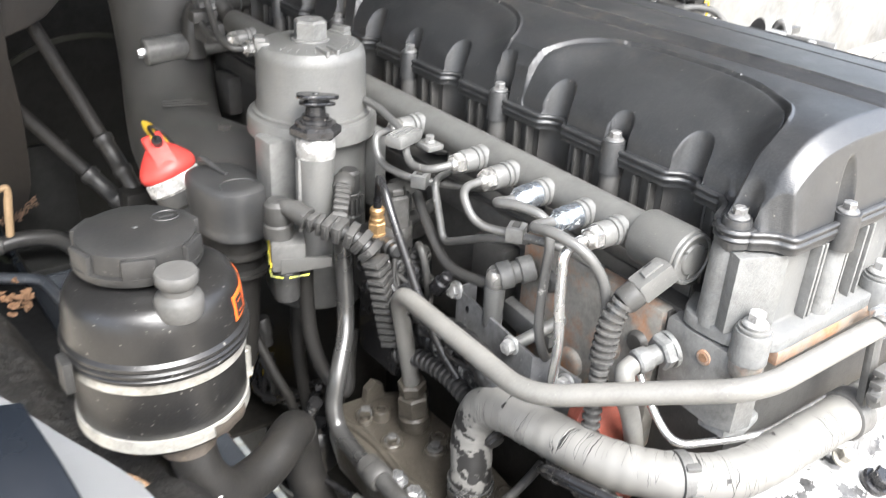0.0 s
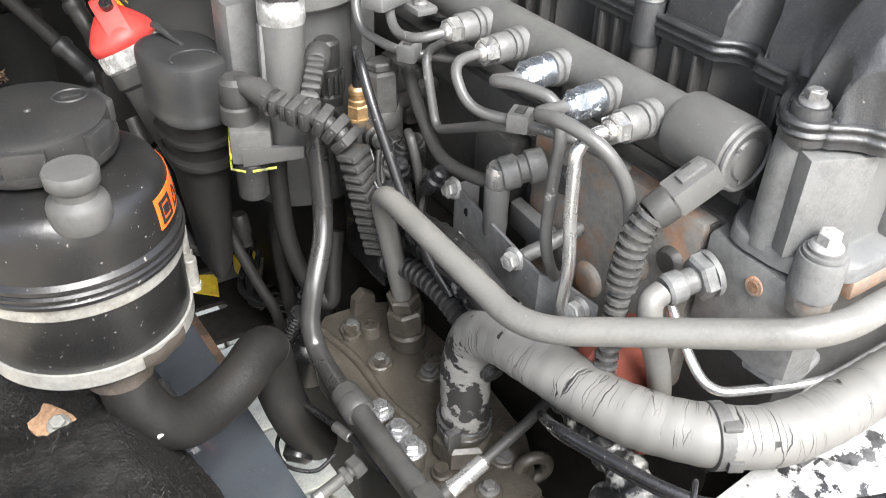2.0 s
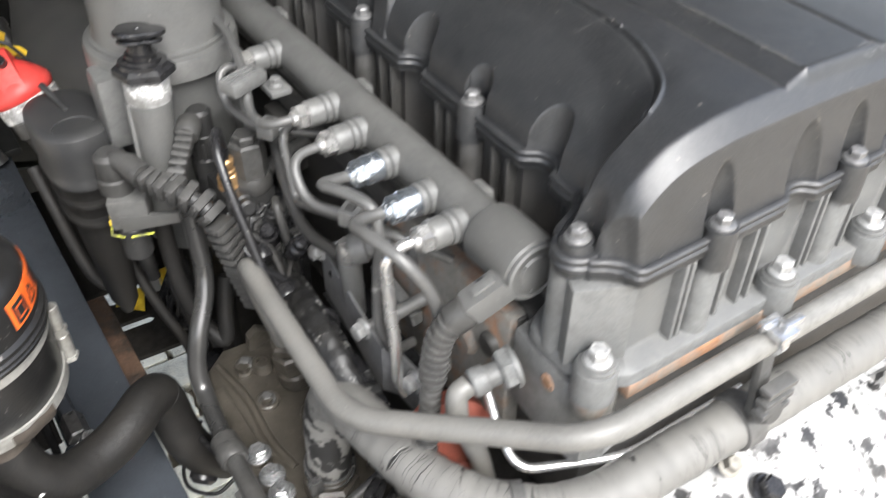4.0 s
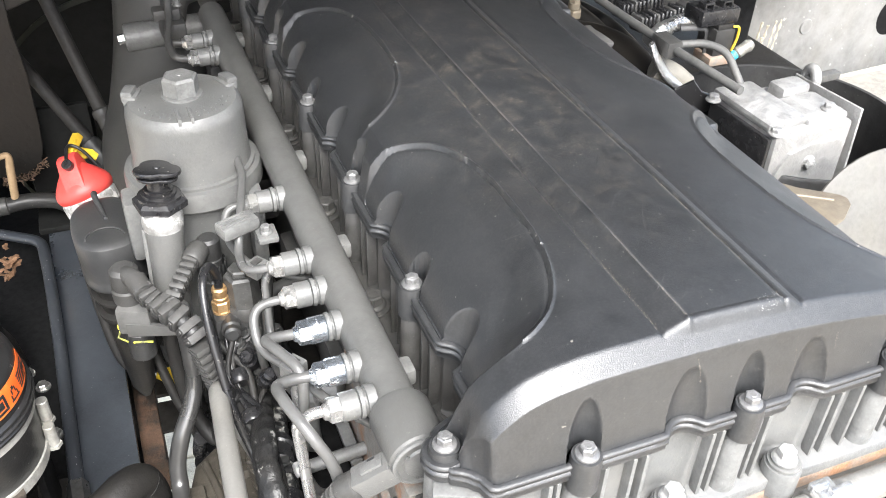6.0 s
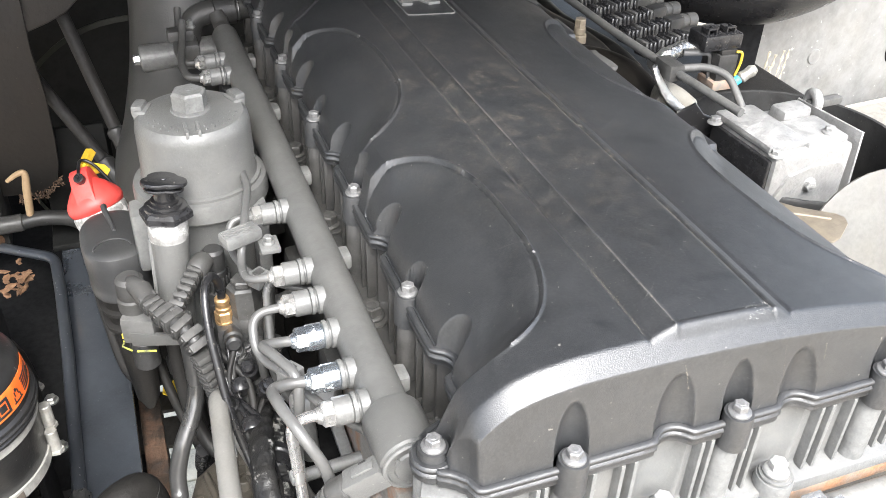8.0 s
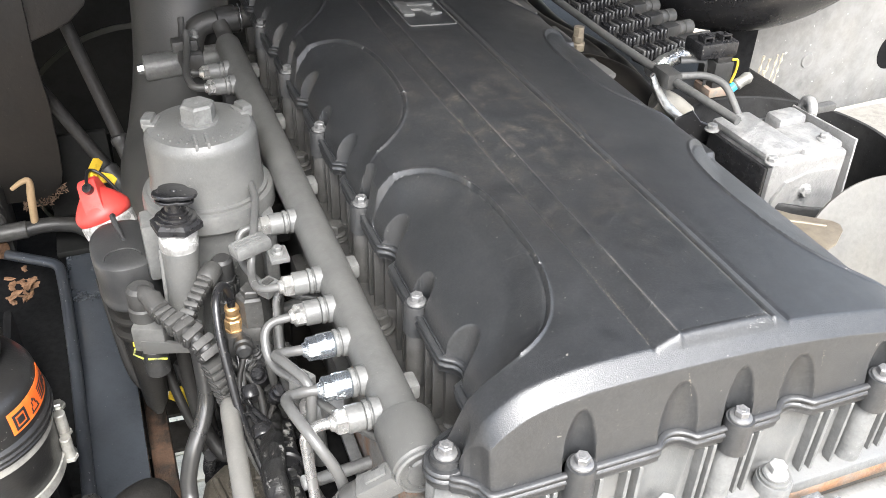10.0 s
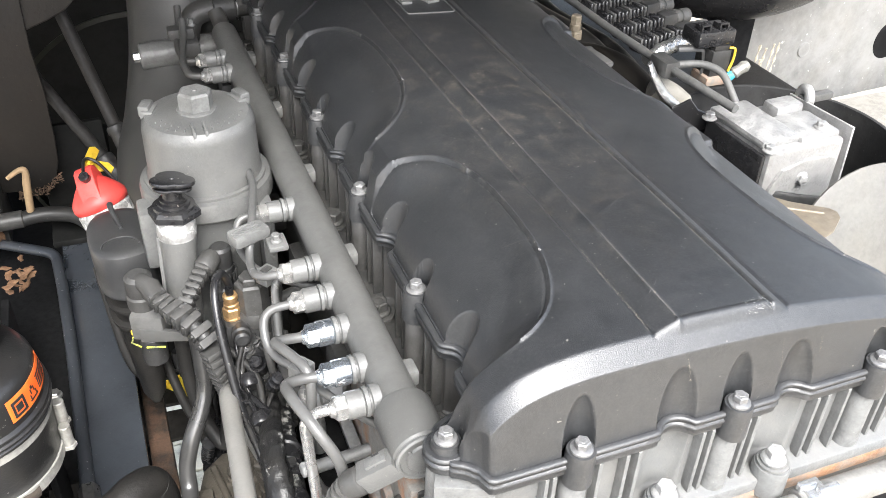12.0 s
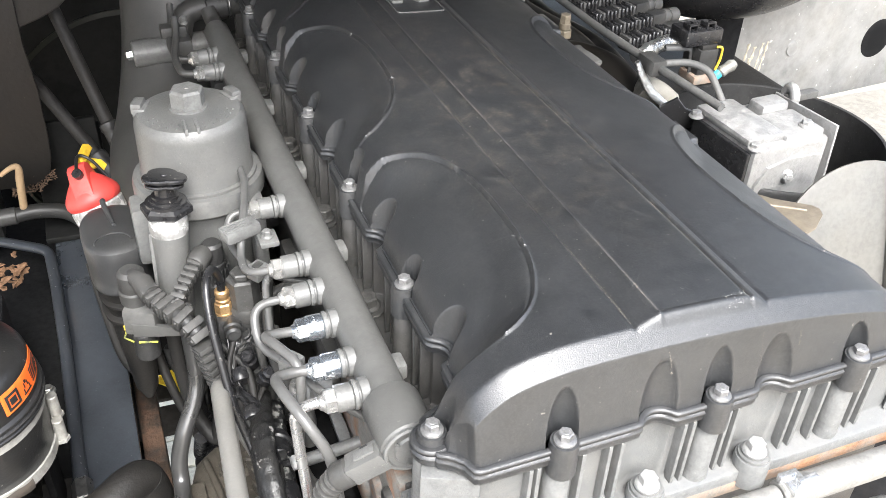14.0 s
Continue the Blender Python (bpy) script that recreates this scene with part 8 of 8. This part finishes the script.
# ---- exhaust side ----
def build_right_side():
    t = thing("actuator_box", (0.50, 0.30, 1.2), "bright cast aluminium actuator box with bolted end plate", "actuator")
    m = Matrix.Translation((0.531, 0.353, 1.210)) @ Matrix.Rotation(radians(3), 4, "Z") @ Matrix.Diagonal((0.87, 0.80, 1, 1))
    part("body", box((-0.066, -0.066, -0.055), (0.064, 0.066, 0.050), 0.006, m), SILVER, t)
    part("lid", box((-0.068, -0.050, 0.0495), (-0.004, 0.072, 0.060), 0.005, m), SILVER, t)
    part("stepped_block", box((-0.006, -0.056, 0.046), (0.062, 0.016, 0.057), 0.005, m), SILVER, t)
    part("rear_step", box((0.008, 0.016, 0.046), (0.056, 0.050, 0.066), 0.006, m), SILVER, t)
    plate = flat([(-0.056, -0.052), (-0.056, 0.004), (-0.040, 0.026), (0.0, 0.034), (0.052, 0.030), (0.052, -0.040), (0.02, -0.055)], 0, 0.006, 0.002, m=m @ Matrix.Translation((0.0, -0.0655, 0.0)) @ Matrix.Rotation(radians(90), 4, "X"))
    part("end_plate", plate, SILVER, t)
    part("side_fin", flat([(-0.072, -0.050), (0.062, -0.050), (0.066, 0.058), (-0.066, 0.062)], 0, 0.004, 0.001, m=m @ Matrix.Translation((0.072, 0.0, 0.0)) @ Matrix.Rotation(radians(90), 4, "Z") @ Matrix.Rotation(radians(90), 4, "X")), SILVER, t, "bright sheet side fin")
    part("side_shield", box((-0.0735, -0.060, -0.090), (-0.0668, 0.066, 0.046), 0.002, m), PLASTIC, t, "black side shield")
    shield = flat([(-0.030, -0.070), (0.026, -0.070), (0.030, -0.012), (0.024, 0.006), (0.004, 0.012), (-0.008, 0.026), (-0.028, 0.012)], 0.0, 0.006, 0.002, m=Matrix.Translation((0.4675, 0.432, 1.243)) @ Matrix.Rotation(radians(-28), 4, "Z") @ Matrix.Rotation(radians(90), 4, "X"))
    part("rear_shield", shield, PLASTIC, t, "dusty black rear shield")
    part("shield_edge", sweep(smooth_path([(0.4935, 0.4130, 1.176), (0.4955, 0.4120, 1.215), (0.4930, 0.4140, 1.236), (0.4860, 0.4170, 1.249)]), 0.0016, 8), SILVER, t, "bright folded edge")
    head = bolt_mesh(0.011, 0.008, 0.009, mat=SILVER)
    for v in ((-0.060, -0.056, 0.050), (-0.076, 0.058, 0.050), (0.040, -0.040, 0.057)):
        place("bolt", head, m @ Vector(v), t)
    place("bolt", head, m @ Vector((-0.004, -0.0715, 0.010)), t, toward=(-0.22, -1, 0.05))
    part("label_mark", box((-0.050, 0.046, 0.0602), (-0.036, 0.058, 0.0607), 0.0, m), INK, t)
    lug = sweep([m @ Vector((0.082 + 0.002 * math.cos(a), 0.045 + 0.012 * math.cos(a), 0.058 + 0.012 * math.sin(a))) for a in (2 * math.pi * i / 24 for i in range(25))], 0.0065, 10)
    part("ring_lug", lug, SILVER, t)
    part("lug_bar", box((0.074, 0.036, 0.052), (0.130, 0.052, 0.062), 0.003, m), DUSTY_PLASTIC, t)
    # round heat plate, brackets
    t = thing("heat_plate", (0.50, 0.17, 1.2), "pale round sheet metal heat plate with a folded edge", "plate")
    m = Matrix.Translation((0.515, 0.150, 1.205)) @ Matrix.Rotation(radians(-8), 4, "Z") @ Matrix.Rotation(radians(68), 4, "X")
    part("disc", flat([(0.105 * math.cos(a), 0.105 * math.sin(a)) for a in (2 * math.pi * i / 48 for i in range(48))], -0.0015, 0.0015, 0.0008, m=m), DISC, t)
    part("fold", box((0.030, -0.09, 0.0014), (0.036, 0.095, 0.010), 0.002, m), DISC, t)
    place("bolt", bolt_mesh(0.013, 0.009, 0.010, mat=BAND), m @ Vector((0.002, -0.092, 0.001)), t, toward=(-0.1, -0.9, 0.4))
    t = thing("small_bracket", (0.45, 0.17, 1.22), "pale tan sheet bracket beside the cover", "bracket")
    part("plate", flat([(0.386, 0.214), (0.4073, 0.1877), (0.4380, 0.1640), (0.4412, 0.1560), (0.4362, 0.1462), (0.4140, 0.1300), (0.4020, 0.1260), (0.386, 0.1330)], 1.2770, 1.2795, 0.0008), TANNED, t)
    part("crease", rod((0.388, 0.183, 1.2792), (0.426, 0.158, 1.2792), 0.0020), TANNED, t)
    # long thin pipe with a block and hooked branch
    t = thing("right_pipe", (0.44, 0.5, 1.28), "thin dusty pipe with a square block along the cover", "pipe")
    part("tube", sweep([Vector(p) for p in ((0.432, 0.98, 1.298), (0.436, 0.60, 1.298), (0.443, 0.47, 1.298), (0.462, 0.355, 1.292))], 0.0054, 14), DUSTY_PLASTIC, t)
    part("block", box((-0.010, -0.018, -0.010), (0.010, 0.018, 0.010), 0.002, Matrix.Translation((0.442, 0.475, 1.298))), PAINT_DARK, t)
    part("hook", sweep(bent([(0.452, 0.470, 1.299), (0.488, 0.462, 1.300), (0.505, 0.44, 1.296), (0.510, 0.395, 1.255)], 0.014), 0.0048, 12), DUSTY_PLASTIC, t)
    # connector row
    for k in range(7):
        y = 0.600 + 0.047 * k
        m = Matrix.Translation((0.540, y + 0.014, 1.270)) @ Matrix.Rotation(radians(12), 4, "Z")
        t = thing("injector_plug", (0.55, y, 1.25), "dusty black corrugated injector cable plug", "connector", "injector plugs in a row")
        core = part("cable", box((-0.062, -0.0085, -0.010), (0.020, 0.0085, 0.006), 0.002, m), PLASTIC, t)
        for s in range(11):
            x = -0.060 + 0.0076 * s
            part("rib", box((x, -0.0118, -0.012), (x + 0.0046, 0.0118, 0.0085 if s % 3 else 0.0105), 0.0016, m, None, 1), CONDUIT_GREY if (s + k) % 4 == 0 else PLASTIC, core)
        part("shell", box((0.022, -0.0105, -0.010), (0.050, 0.0105, 0.0100), 0.004, m), DARK_PLASTIC, t)
        part("sleeve", lathe([(0.0095, 0), (0.0112, 0.002), (0.0112, 0.008), (0.0098, 0.009), (0.0098, 0.013), (0.0112, 0.014), (0.0112, 0.030), (0.0085, 0.032)], along(m @ Vector((0.048, 0, 0)), m @ Vector((0.2, 0, -0.01))), 20), CONDUIT_GREY, t)
    t = thing("control_plug", (0.585, 0.53, 1.24), "black square plug with blue tip and yellow wire", "connector")
    part("body", box((0.520, 0.515, 1.2915), (0.578, 0.555, 1.3130), 0.004), PLASTIC, t)
    for x in (0.532, 0.560):
        clip = box((x - 0.007, 0.520, 1.3128), (x - 0.005, 0.536, 1.3200), 0.0006)
        box((x + 0.005, 0.520, 1.3128), (x + 0.007, 0.536, 1.3200), 0.0006, None, clip)
        box((x - 0.007, 0.520, 1.3190), (x + 0.007, 0.525, 1.3215), 0.0006, None, clip)
        part("latch", clip, PLASTIC, t)
    part("lower", box((0.545, 0.512, 1.2500), (0.5745, 0.550, 1.2860), 0.003), DARK_PLASTIC, t)
    part("seam", box((0.548, 0.514, 1.2855), (0.572, 0.548, 1.2920), 0.001), RUBBER, t)
    part("bracket", sweep(bent([(0.500, 0.53, 1.290), (0.535, 0.522, 1.2895), (0.538, 0.520, 1.255)], 0.006), 0.0050, 8, oval=0.4), DARK_PLASTIC, t)
    part("rust_foot", box((0.540, 0.508, 1.238), (0.580, 0.545, 1.2505), 0.003), RUSTY, t)
    part("blue_tip", rod((0.5745, 0.511, 1.2455), (0.5815, 0.510, 1.2515), 0.0065), BLUE, t)
    part("foil_tip", lathe([(0.0055, 0.0), (0.0080, 0.003), (0.0072, 0.012), (0.0085, 0.020), (0.0050, 0.026)], along((0.5810, 0.510, 1.2505), (0.6030, 0.508, 1.2640)), 14), BAND, t)
    part("yellow_wire", sweep(smooth_path([(0.5700, 0.513, 1.2890), (0.5775, 0.511, 1.2870), (0.5780, 0.511, 1.2715), (0.5735, 0.511, 1.2560)]), 0.0017, 8), YELLOW, t)
    t = thing("foil_hose", (0.50, 0.48, 1.22), "bright foil wrapped hose end", "hose")
    part("foil", sweep(smooth_path([(0.5760, 0.598, 1.266), (0.545, 0.592, 1.266), (0.5124, 0.5839, 1.262), (0.490, 0.578, 1.252)]), lambda s: 0.0105 * (1 + 0.06 * math.sin(s * 500) + 0.05 * math.sin(s * 217)), 16), FOIL, t)
    t = thing("exhaust_elbow", (0.44, 0.52, 1.2), "dark elbow pipe with a bright strip for its sunlit edge", "pipe")
    part("elbow", sweep(smooth_path([(0.405, 0.67, 1.225), (0.425, 0.62, 1.238), (0.440, 0.57, 1.240), (0.447, 0.52, 1.228), (0.452, 0.48, 1.200), (0.455, 0.46, 1.15)]), 0.0300, 26), BROWN_BLACK, t)
    # pale metal strip paints in the sunlit edge of the pipe
    part("foil_edge", sweep(smooth_path([(0.4164, 0.47, 1.3060), (0.4247, 0.468, 1.2885), (0.4397, 0.466, 1.2660), (0.4583, 0.464, 1.2490), (0.4780, 0.462, 1.2350)]), lambda s: 0.0052 + 0.0026 * math.sin(min(s, 0.09) * 34) + 0.0004 * math.sin(s * 900), 12, oval=0.6), FOIL, t, "bright strip for the sunlit pipe edge")
    part("brown_pad", sweep(smooth_path([(0.441, 0.490, 1.262), (0.462, 0.482, 1.252), (0.482, 0.478, 1.236)]), 0.0165, 16), PALE, t, "tan-brown collar behind the edge strip")
    part("dark_flap", box((0.400, 0.560, 1.16), (0.425, 0.70, 1.262), 0.010), RUBBER, t)
    t = thing("right_stud", (0.407, 0.64, 1.28), "dusty stud bolt beside the cover", "bolt")
    stud = hexa((0.411, 0.648, 1.268), (0.411, 0.648, 1.280), 0.020)
    rod((0.411, 0.648, 1.280), (0.411, 0.648, 1.290), 0.008, stud)
    hexa((0.411, 0.648, 1.289), (0.411, 0.648, 1.302), 0.014, stud)
    part("bolt", stud, TANNED, t, "rust-tan stud bolt")
    for k in range(3):
        part("rail_plate", box((0.392, 0.56 + 0.12 * k, 1.255), (0.425, 0.62 + 0.12 * k, 1.268), 0.003), DUSTY_PLASTIC, t)
    # dark round shroud, air tube and the grey panel behind
    t = thing("round_shroud", (0.60, 0.41, 0.9), "dark grey open round shroud around the actuator", "shroud")
    part("drum", lathe([(0.142, 0.90), (0.152, 0.90), (0.152, 1.206), (0.1495, 1.210), (0.1455, 1.209), (0.1445, 0.93)], Matrix.Translation((0.596, 0.405, 0)), 60, cap=False), DARK_PLASTIC, t)
    part("floor", lathe([(0.146, 0.91), (0.146, 0.925), (0.05, 0.927)], Matrix.Translation((0.596, 0.405, 0)), 48), BLACK, t)
    # plain dark fill added to close the gap below
    t = thing("exhaust_side_tray", (0.6, 0.6, 0.9), "dark engine side closing the gap under the connectors", "engine side")
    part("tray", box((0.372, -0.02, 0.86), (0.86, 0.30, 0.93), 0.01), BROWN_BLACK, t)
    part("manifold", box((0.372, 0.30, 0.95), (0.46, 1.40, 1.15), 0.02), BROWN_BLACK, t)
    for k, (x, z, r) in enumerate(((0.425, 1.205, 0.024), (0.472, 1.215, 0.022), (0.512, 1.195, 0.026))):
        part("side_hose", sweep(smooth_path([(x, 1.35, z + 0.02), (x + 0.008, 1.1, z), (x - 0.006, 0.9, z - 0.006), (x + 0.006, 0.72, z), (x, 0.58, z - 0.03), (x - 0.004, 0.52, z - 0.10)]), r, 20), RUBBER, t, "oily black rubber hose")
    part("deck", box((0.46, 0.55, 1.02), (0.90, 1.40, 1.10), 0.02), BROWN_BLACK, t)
    t = thing("black_air_tube", (0.7, 0.8, 1.2), "glossy black curved air tube", "tube")
    part("tube", sweep(smooth_path([(0.60, 1.02, 1.42), (0.68, 0.88, 1.335), (0.78, 0.80, 1.310), (0.90, 0.77, 1.35), (1.0, 0.75, 1.46)]), 0.108, 36), PLASTIC, t)
    part("post", box((0.790, 0.79, 1.02), (0.852, 0.846, 1.26), 0.006), BLACK, t)
    t = thing("grey_side_panel", (1.2, 0.87, 0.9), "stained grey side panel with drips and scuffs", "body panel")
    m = Matrix.Translation((0.882, 0.85, 0)) @ Matrix.Rotation(radians(4), 4, "Z")
    part("panel", box((0.0, 0.0, 0.955), (1.3, 0.02, 1.36), 0.006, m), PANEL, t)
    part("boss", lathe([(0.016, -0.002), (0.014, 0.003), (0.006, 0.004)], m @ Matrix.Translation((0.166, 0.0, 1.083)) @ Matrix.Rotation(radians(90), 4, "X"), 24), PANEL, t)
    part("hole", lathe([(0.042, -0.001), (0.040, 0.001), (0.02, 0.0012)], m @ Matrix.Translation((0.400, 0.0, 1.069)) @ Matrix.Rotation(radians(90), 4, "X"), 28), BLACK, t, "dark round hole")
    rnd = random.Random(6)
    for k in range(5):
        x, z = 0.048 + 0.013 * k + rnd.uniform(-0.006, 0.006), 1.085 + rnd.uniform(-0.02, 0.035)
        part("drip", sweep(smooth_path([m @ Vector((x, 0.0, z)), m @ Vector((x - 0.003, 0.0, z - 0.03)), m @ Vector((x - 0.008, 0.0, z - 0.07))]), lambda s: 0.0024 - 0.016 * s + 0.0012 * math.sin(s * 300 + k), 8), DRIP, t, "dried pale drip")
    t = thing("pale_side_block", (1.2, 0.7, 0.8), "pale concrete coloured step beside the panel", "block")
    part("block", box((0.93, 0.42, 0.30), (2.2, 0.84, 0.975), 0.01), CONCRETE, t)


# ---- front timing cover with peeling paint, and cables on it ----
def build_front_cover():
    t = thing("timing_cover", (0.15, -0.12, 0.6), "white timing cover with black flaking paint patches", "engine cover")
    bm = bmesh.new()
    rows = []
    for j in range(25):
        s = j / 24
        row = []
        for i in range(61):
            x = -0.150 + 0.58 * i / 60
            y = -0.050 - 0.20 * s
            z = 1.045 - 0.02 * sstep(0, 1, s) - 0.16 * s * s - 0.06 * max(0, -x - 0.06) * 4 - 0.25 * max(0, x - 0.22)
            z += 0.006 * noise.noise(Vector((x * 16, y * 16, 0))) + 0.012 * (sstep(0.02, 0.03, noise.noise(Vector((x * 7, y * 9, 4)))))
            row.append(bm.verts.new((x, y, z)))
        rows.append(row)
    last = [bm.verts.new((v.co.x, v.co.y - 0.01, 0.75)) for v in rows[-1]]
    rows.append(last)
    for a, b in zip(rows, rows[1:]):
        for i in range(60):
            bm.faces.new((a[i], b[i], b[i + 1], a[i + 1]))
    part("shell", bm, PEEL, t)
    part("core", box((-0.10, -0.22, 0.74), (0.40, -0.02, 0.86), 0.01), PAINT_DARK, t)
    plug = finish("bung", hexa((0, 0, 0.004), (0, 0, 0.016), 0.018, lathe([(0.0135, 0), (0.0138, 0.004), (0.012, 0.006)], seg=24)), PLASTIC)
    for p in ((0.112, -0.100, 1.032), (0.062, -0.135, 1.010), (0.170, -0.090, 1.03), (0.125, -0.18, 0.985)):
        place("bung", plug, p, t, toward=(0.1, -0.5, 1), label="black bolt head with flaked paint")
    place("cap_bolt", bolt_mesh(0.012, 0.012, 0.010, mat=PALE), (0.092, -0.075, 1.052), t, toward=(0, -0.5, 1))
    # cables lying across
    t = thing("black_cables", (-0.1, -0.09, 1.1), "bundle of glossy black cables tied together across the front", "cable")
    runs = (((-0.150, 0.060, 1.060), (-0.176, 0.024, 1.098), (-0.170, -0.015, 1.105), (-0.158, -0.052, 1.106), (-0.138, -0.085, 1.106), (-0.100, -0.122, 1.105), (-0.054, -0.156, 1.103), (-0.010, -0.186, 1.100), (0.06, -0.225, 1.085)),
            ((-0.146, 0.058, 1.055), (-0.170, 0.022, 1.088), (-0.164, -0.022, 1.097), (-0.152, -0.058, 1.100), (-0.130, -0.081, 1.101), (-0.085, -0.109, 1.100), (-0.057, -0.122, 1.099), (-0.015, -0.137, 1.098), (0.004, -0.153, 1.096), (0.002, -0.170, 1.094), (-0.020, -0.180, 1.090)),
            ((-0.140, 0.050, 1.050), (-0.163, 0.018, 1.083), (-0.158, -0.026, 1.091), (-0.146, -0.060, 1.094), (-0.124, -0.086, 1.095), (-0.090, -0.116, 1.095), (-0.050, -0.146, 1.095), (-0.006, -0.176, 1.092), (0.06, -0.210, 1.078)))
    for pts in runs:
        part("cable", sweep(smooth_path([Vector(p) for p in pts]), 0.0035, 12), PLASTIC, t)
    part("cable_tie", sweep([Vector((-0.1475 + 0.011 * math.cos(a), -0.066 + 0.008 * math.cos(a), 1.100 + 0.010 * math.sin(a))) for a in (2 * math.pi * i / 24 for i in range(25))], 0.0016, 8), PLASTIC, t)
    t = thing("sensor_plug", (-0.1, -0.13, 1.09), "dusty grey corrugated sensor plug with cable", "connector")
    part("boot", ribbed([(-0.139, -0.086, 1.084), (-0.124, -0.105, 1.087), (-0.110, -0.123, 1.090), (-0.097, -0.137, 1.092)], 0.0132, 0.20, 0.0052), FLAKED, t)
    part("boot_neck", lathe([(0.006, -0.030), (0.009, -0.012), (0.0115, 0.002)], along((-0.139, -0.086, 1.084), (-0.124, -0.105, 1.087)), 20), FLAKED, t)
    m = along((-0.098, -0.136, 1.092), (-0.050, -0.168, 1.094))
    part("shell", box((-0.012, -0.010, 0.0), (0.012, 0.010, 0.040), 0.003, m), FLAKED, t)
    for z in (0.010, 0.030):
        part("latch", box((-0.0140, -0.0120, z), (0.0140, 0.0130, z + 0.0045), 0.0015, m), FLAKED, t)
        part("bar", box((-0.0060, 0.0095, z - 0.006), (0.0060, 0.0125, z + 0.010), 0.001, m), FLAKED, t)
    part("tail", lathe([(0.0095, 0.045), (0.0080, 0.058), (0.0060, 0.066), (0.0035, 0.072)], m, 16), PAINT, t)
    part("lead", sweep(smooth_path([m @ Vector((0, 0, 0.070)), m @ Vector((0.004, 0, 0.082)), m @ Vector((0.028, 0.012, 0.090)), m @ Vector((0.040, 0.02, 0.060)), m @ Vector((0.03, 0.02, 0.035))]), 0.0034, 10), PAINT, t)
    part("sleeve", sweep(smooth_path([(-0.158, -0.075, 1.072), (-0.150, -0.10, 1.066), (-0.135, -0.13, 1.05)]), 0.0145, 16), DUSTY_PLASTIC, t)
    t = thing("braided_loom", (-0.15, -0.05, 1.0), "black and white flecked wiring loom", "wiring")
    part("loom", ribbed([(-0.142, 0.0, 1.030), (-0.150, -0.030, 1.050), (-0.152, -0.062, 1.052), (-0.150, -0.10, 1.035), (-0.145, -0.14, 1.0)], 0.0108, 0.05, 0.013), CUFF, t)
    part("second", ribbed([(-0.165, -0.010, 1.010), (-0.170, -0.045, 1.025), (-0.172, -0.085, 1.015), (-0.168, -0.12, 0.985)], 0.0095, 0.05, 0.012), CUFF, t)
    part("rust_ring", lathe([(0.008, 0), (0.010, 0.002), (0.010, 0.007), (0.008, 0.009)], along((-0.128, 0.010, 0.982), (-0.15, -0.05, 1.0)), 22), RUSTY, t)


# ---- ground ----
def build_ground():
    g = bmesh.new()
    bmesh.ops.create_grid(g, x_segments=2, y_segments=2, size=60)
    single("ground", g, GROUND, "sandy ground under pale paving", "ground", kind="structure")
    meshes = []
    rnd = random.Random(2)
    for k in range(6):
        edge = []
        for i in range(4):
            ax, ay = ((-0.097, -0.047), (0.097, -0.047), (0.097, 0.047), (-0.097, 0.047))[i]
            bx, by = ((0.097, -0.047), (0.097, 0.047), (-0.097, 0.047), (-0.097, -0.047))[i]
            steps = 12 if i % 2 == 0 else 7
            edge += [Vector((ax + (bx - ax) * j / steps, ay + (by - ay) * j / steps, 0)) for j in range(steps)]
        edge = [p * (1 + 0.06 * noise.noise(p * 45 + Vector((7 * k, 0, 0))) - 0.05 * sstep(0.093, 0.108, p.length)) for p in edge]
        bm = flat([(p.x, p.y) for p in edge], 0, 0.03, 0.005)
        meshes.append(finish("paver", bm, PAVER))
    pave = thing("paving", (0, 1.2, 0.0), "pale dusty concrete block paving", "paving", kind="structure")
    for j in range(13):
        for i in range(5):
            x = -0.36 + 0.2005 * i + (0.100 if j % 2 else 0)
            y = 0.30 + 0.1005 * j
            place("paver", meshes[(i * 7 + j * 3) % 6], (x, y, rnd.uniform(0, 0.003)), pave, turn=rnd.uniform(-0.02, 0.02))


build_cover()
build_housing()
build_head()
build_rail()
build_pipes()
build_filter()
build_dipstick()
build_filler()
build_breather()
build_sensor_block()
build_fuel_module()
build_coolant()
build_front_fittings()
build_bracket()
build_wire_bundle()
build_steel_tube()
build_gear_pump()
build_reservoir()
build_chassis()
build_wheel_arch()
build_fender()
build_left_side()
build_right_side()
build_front_cover()
build_ground()
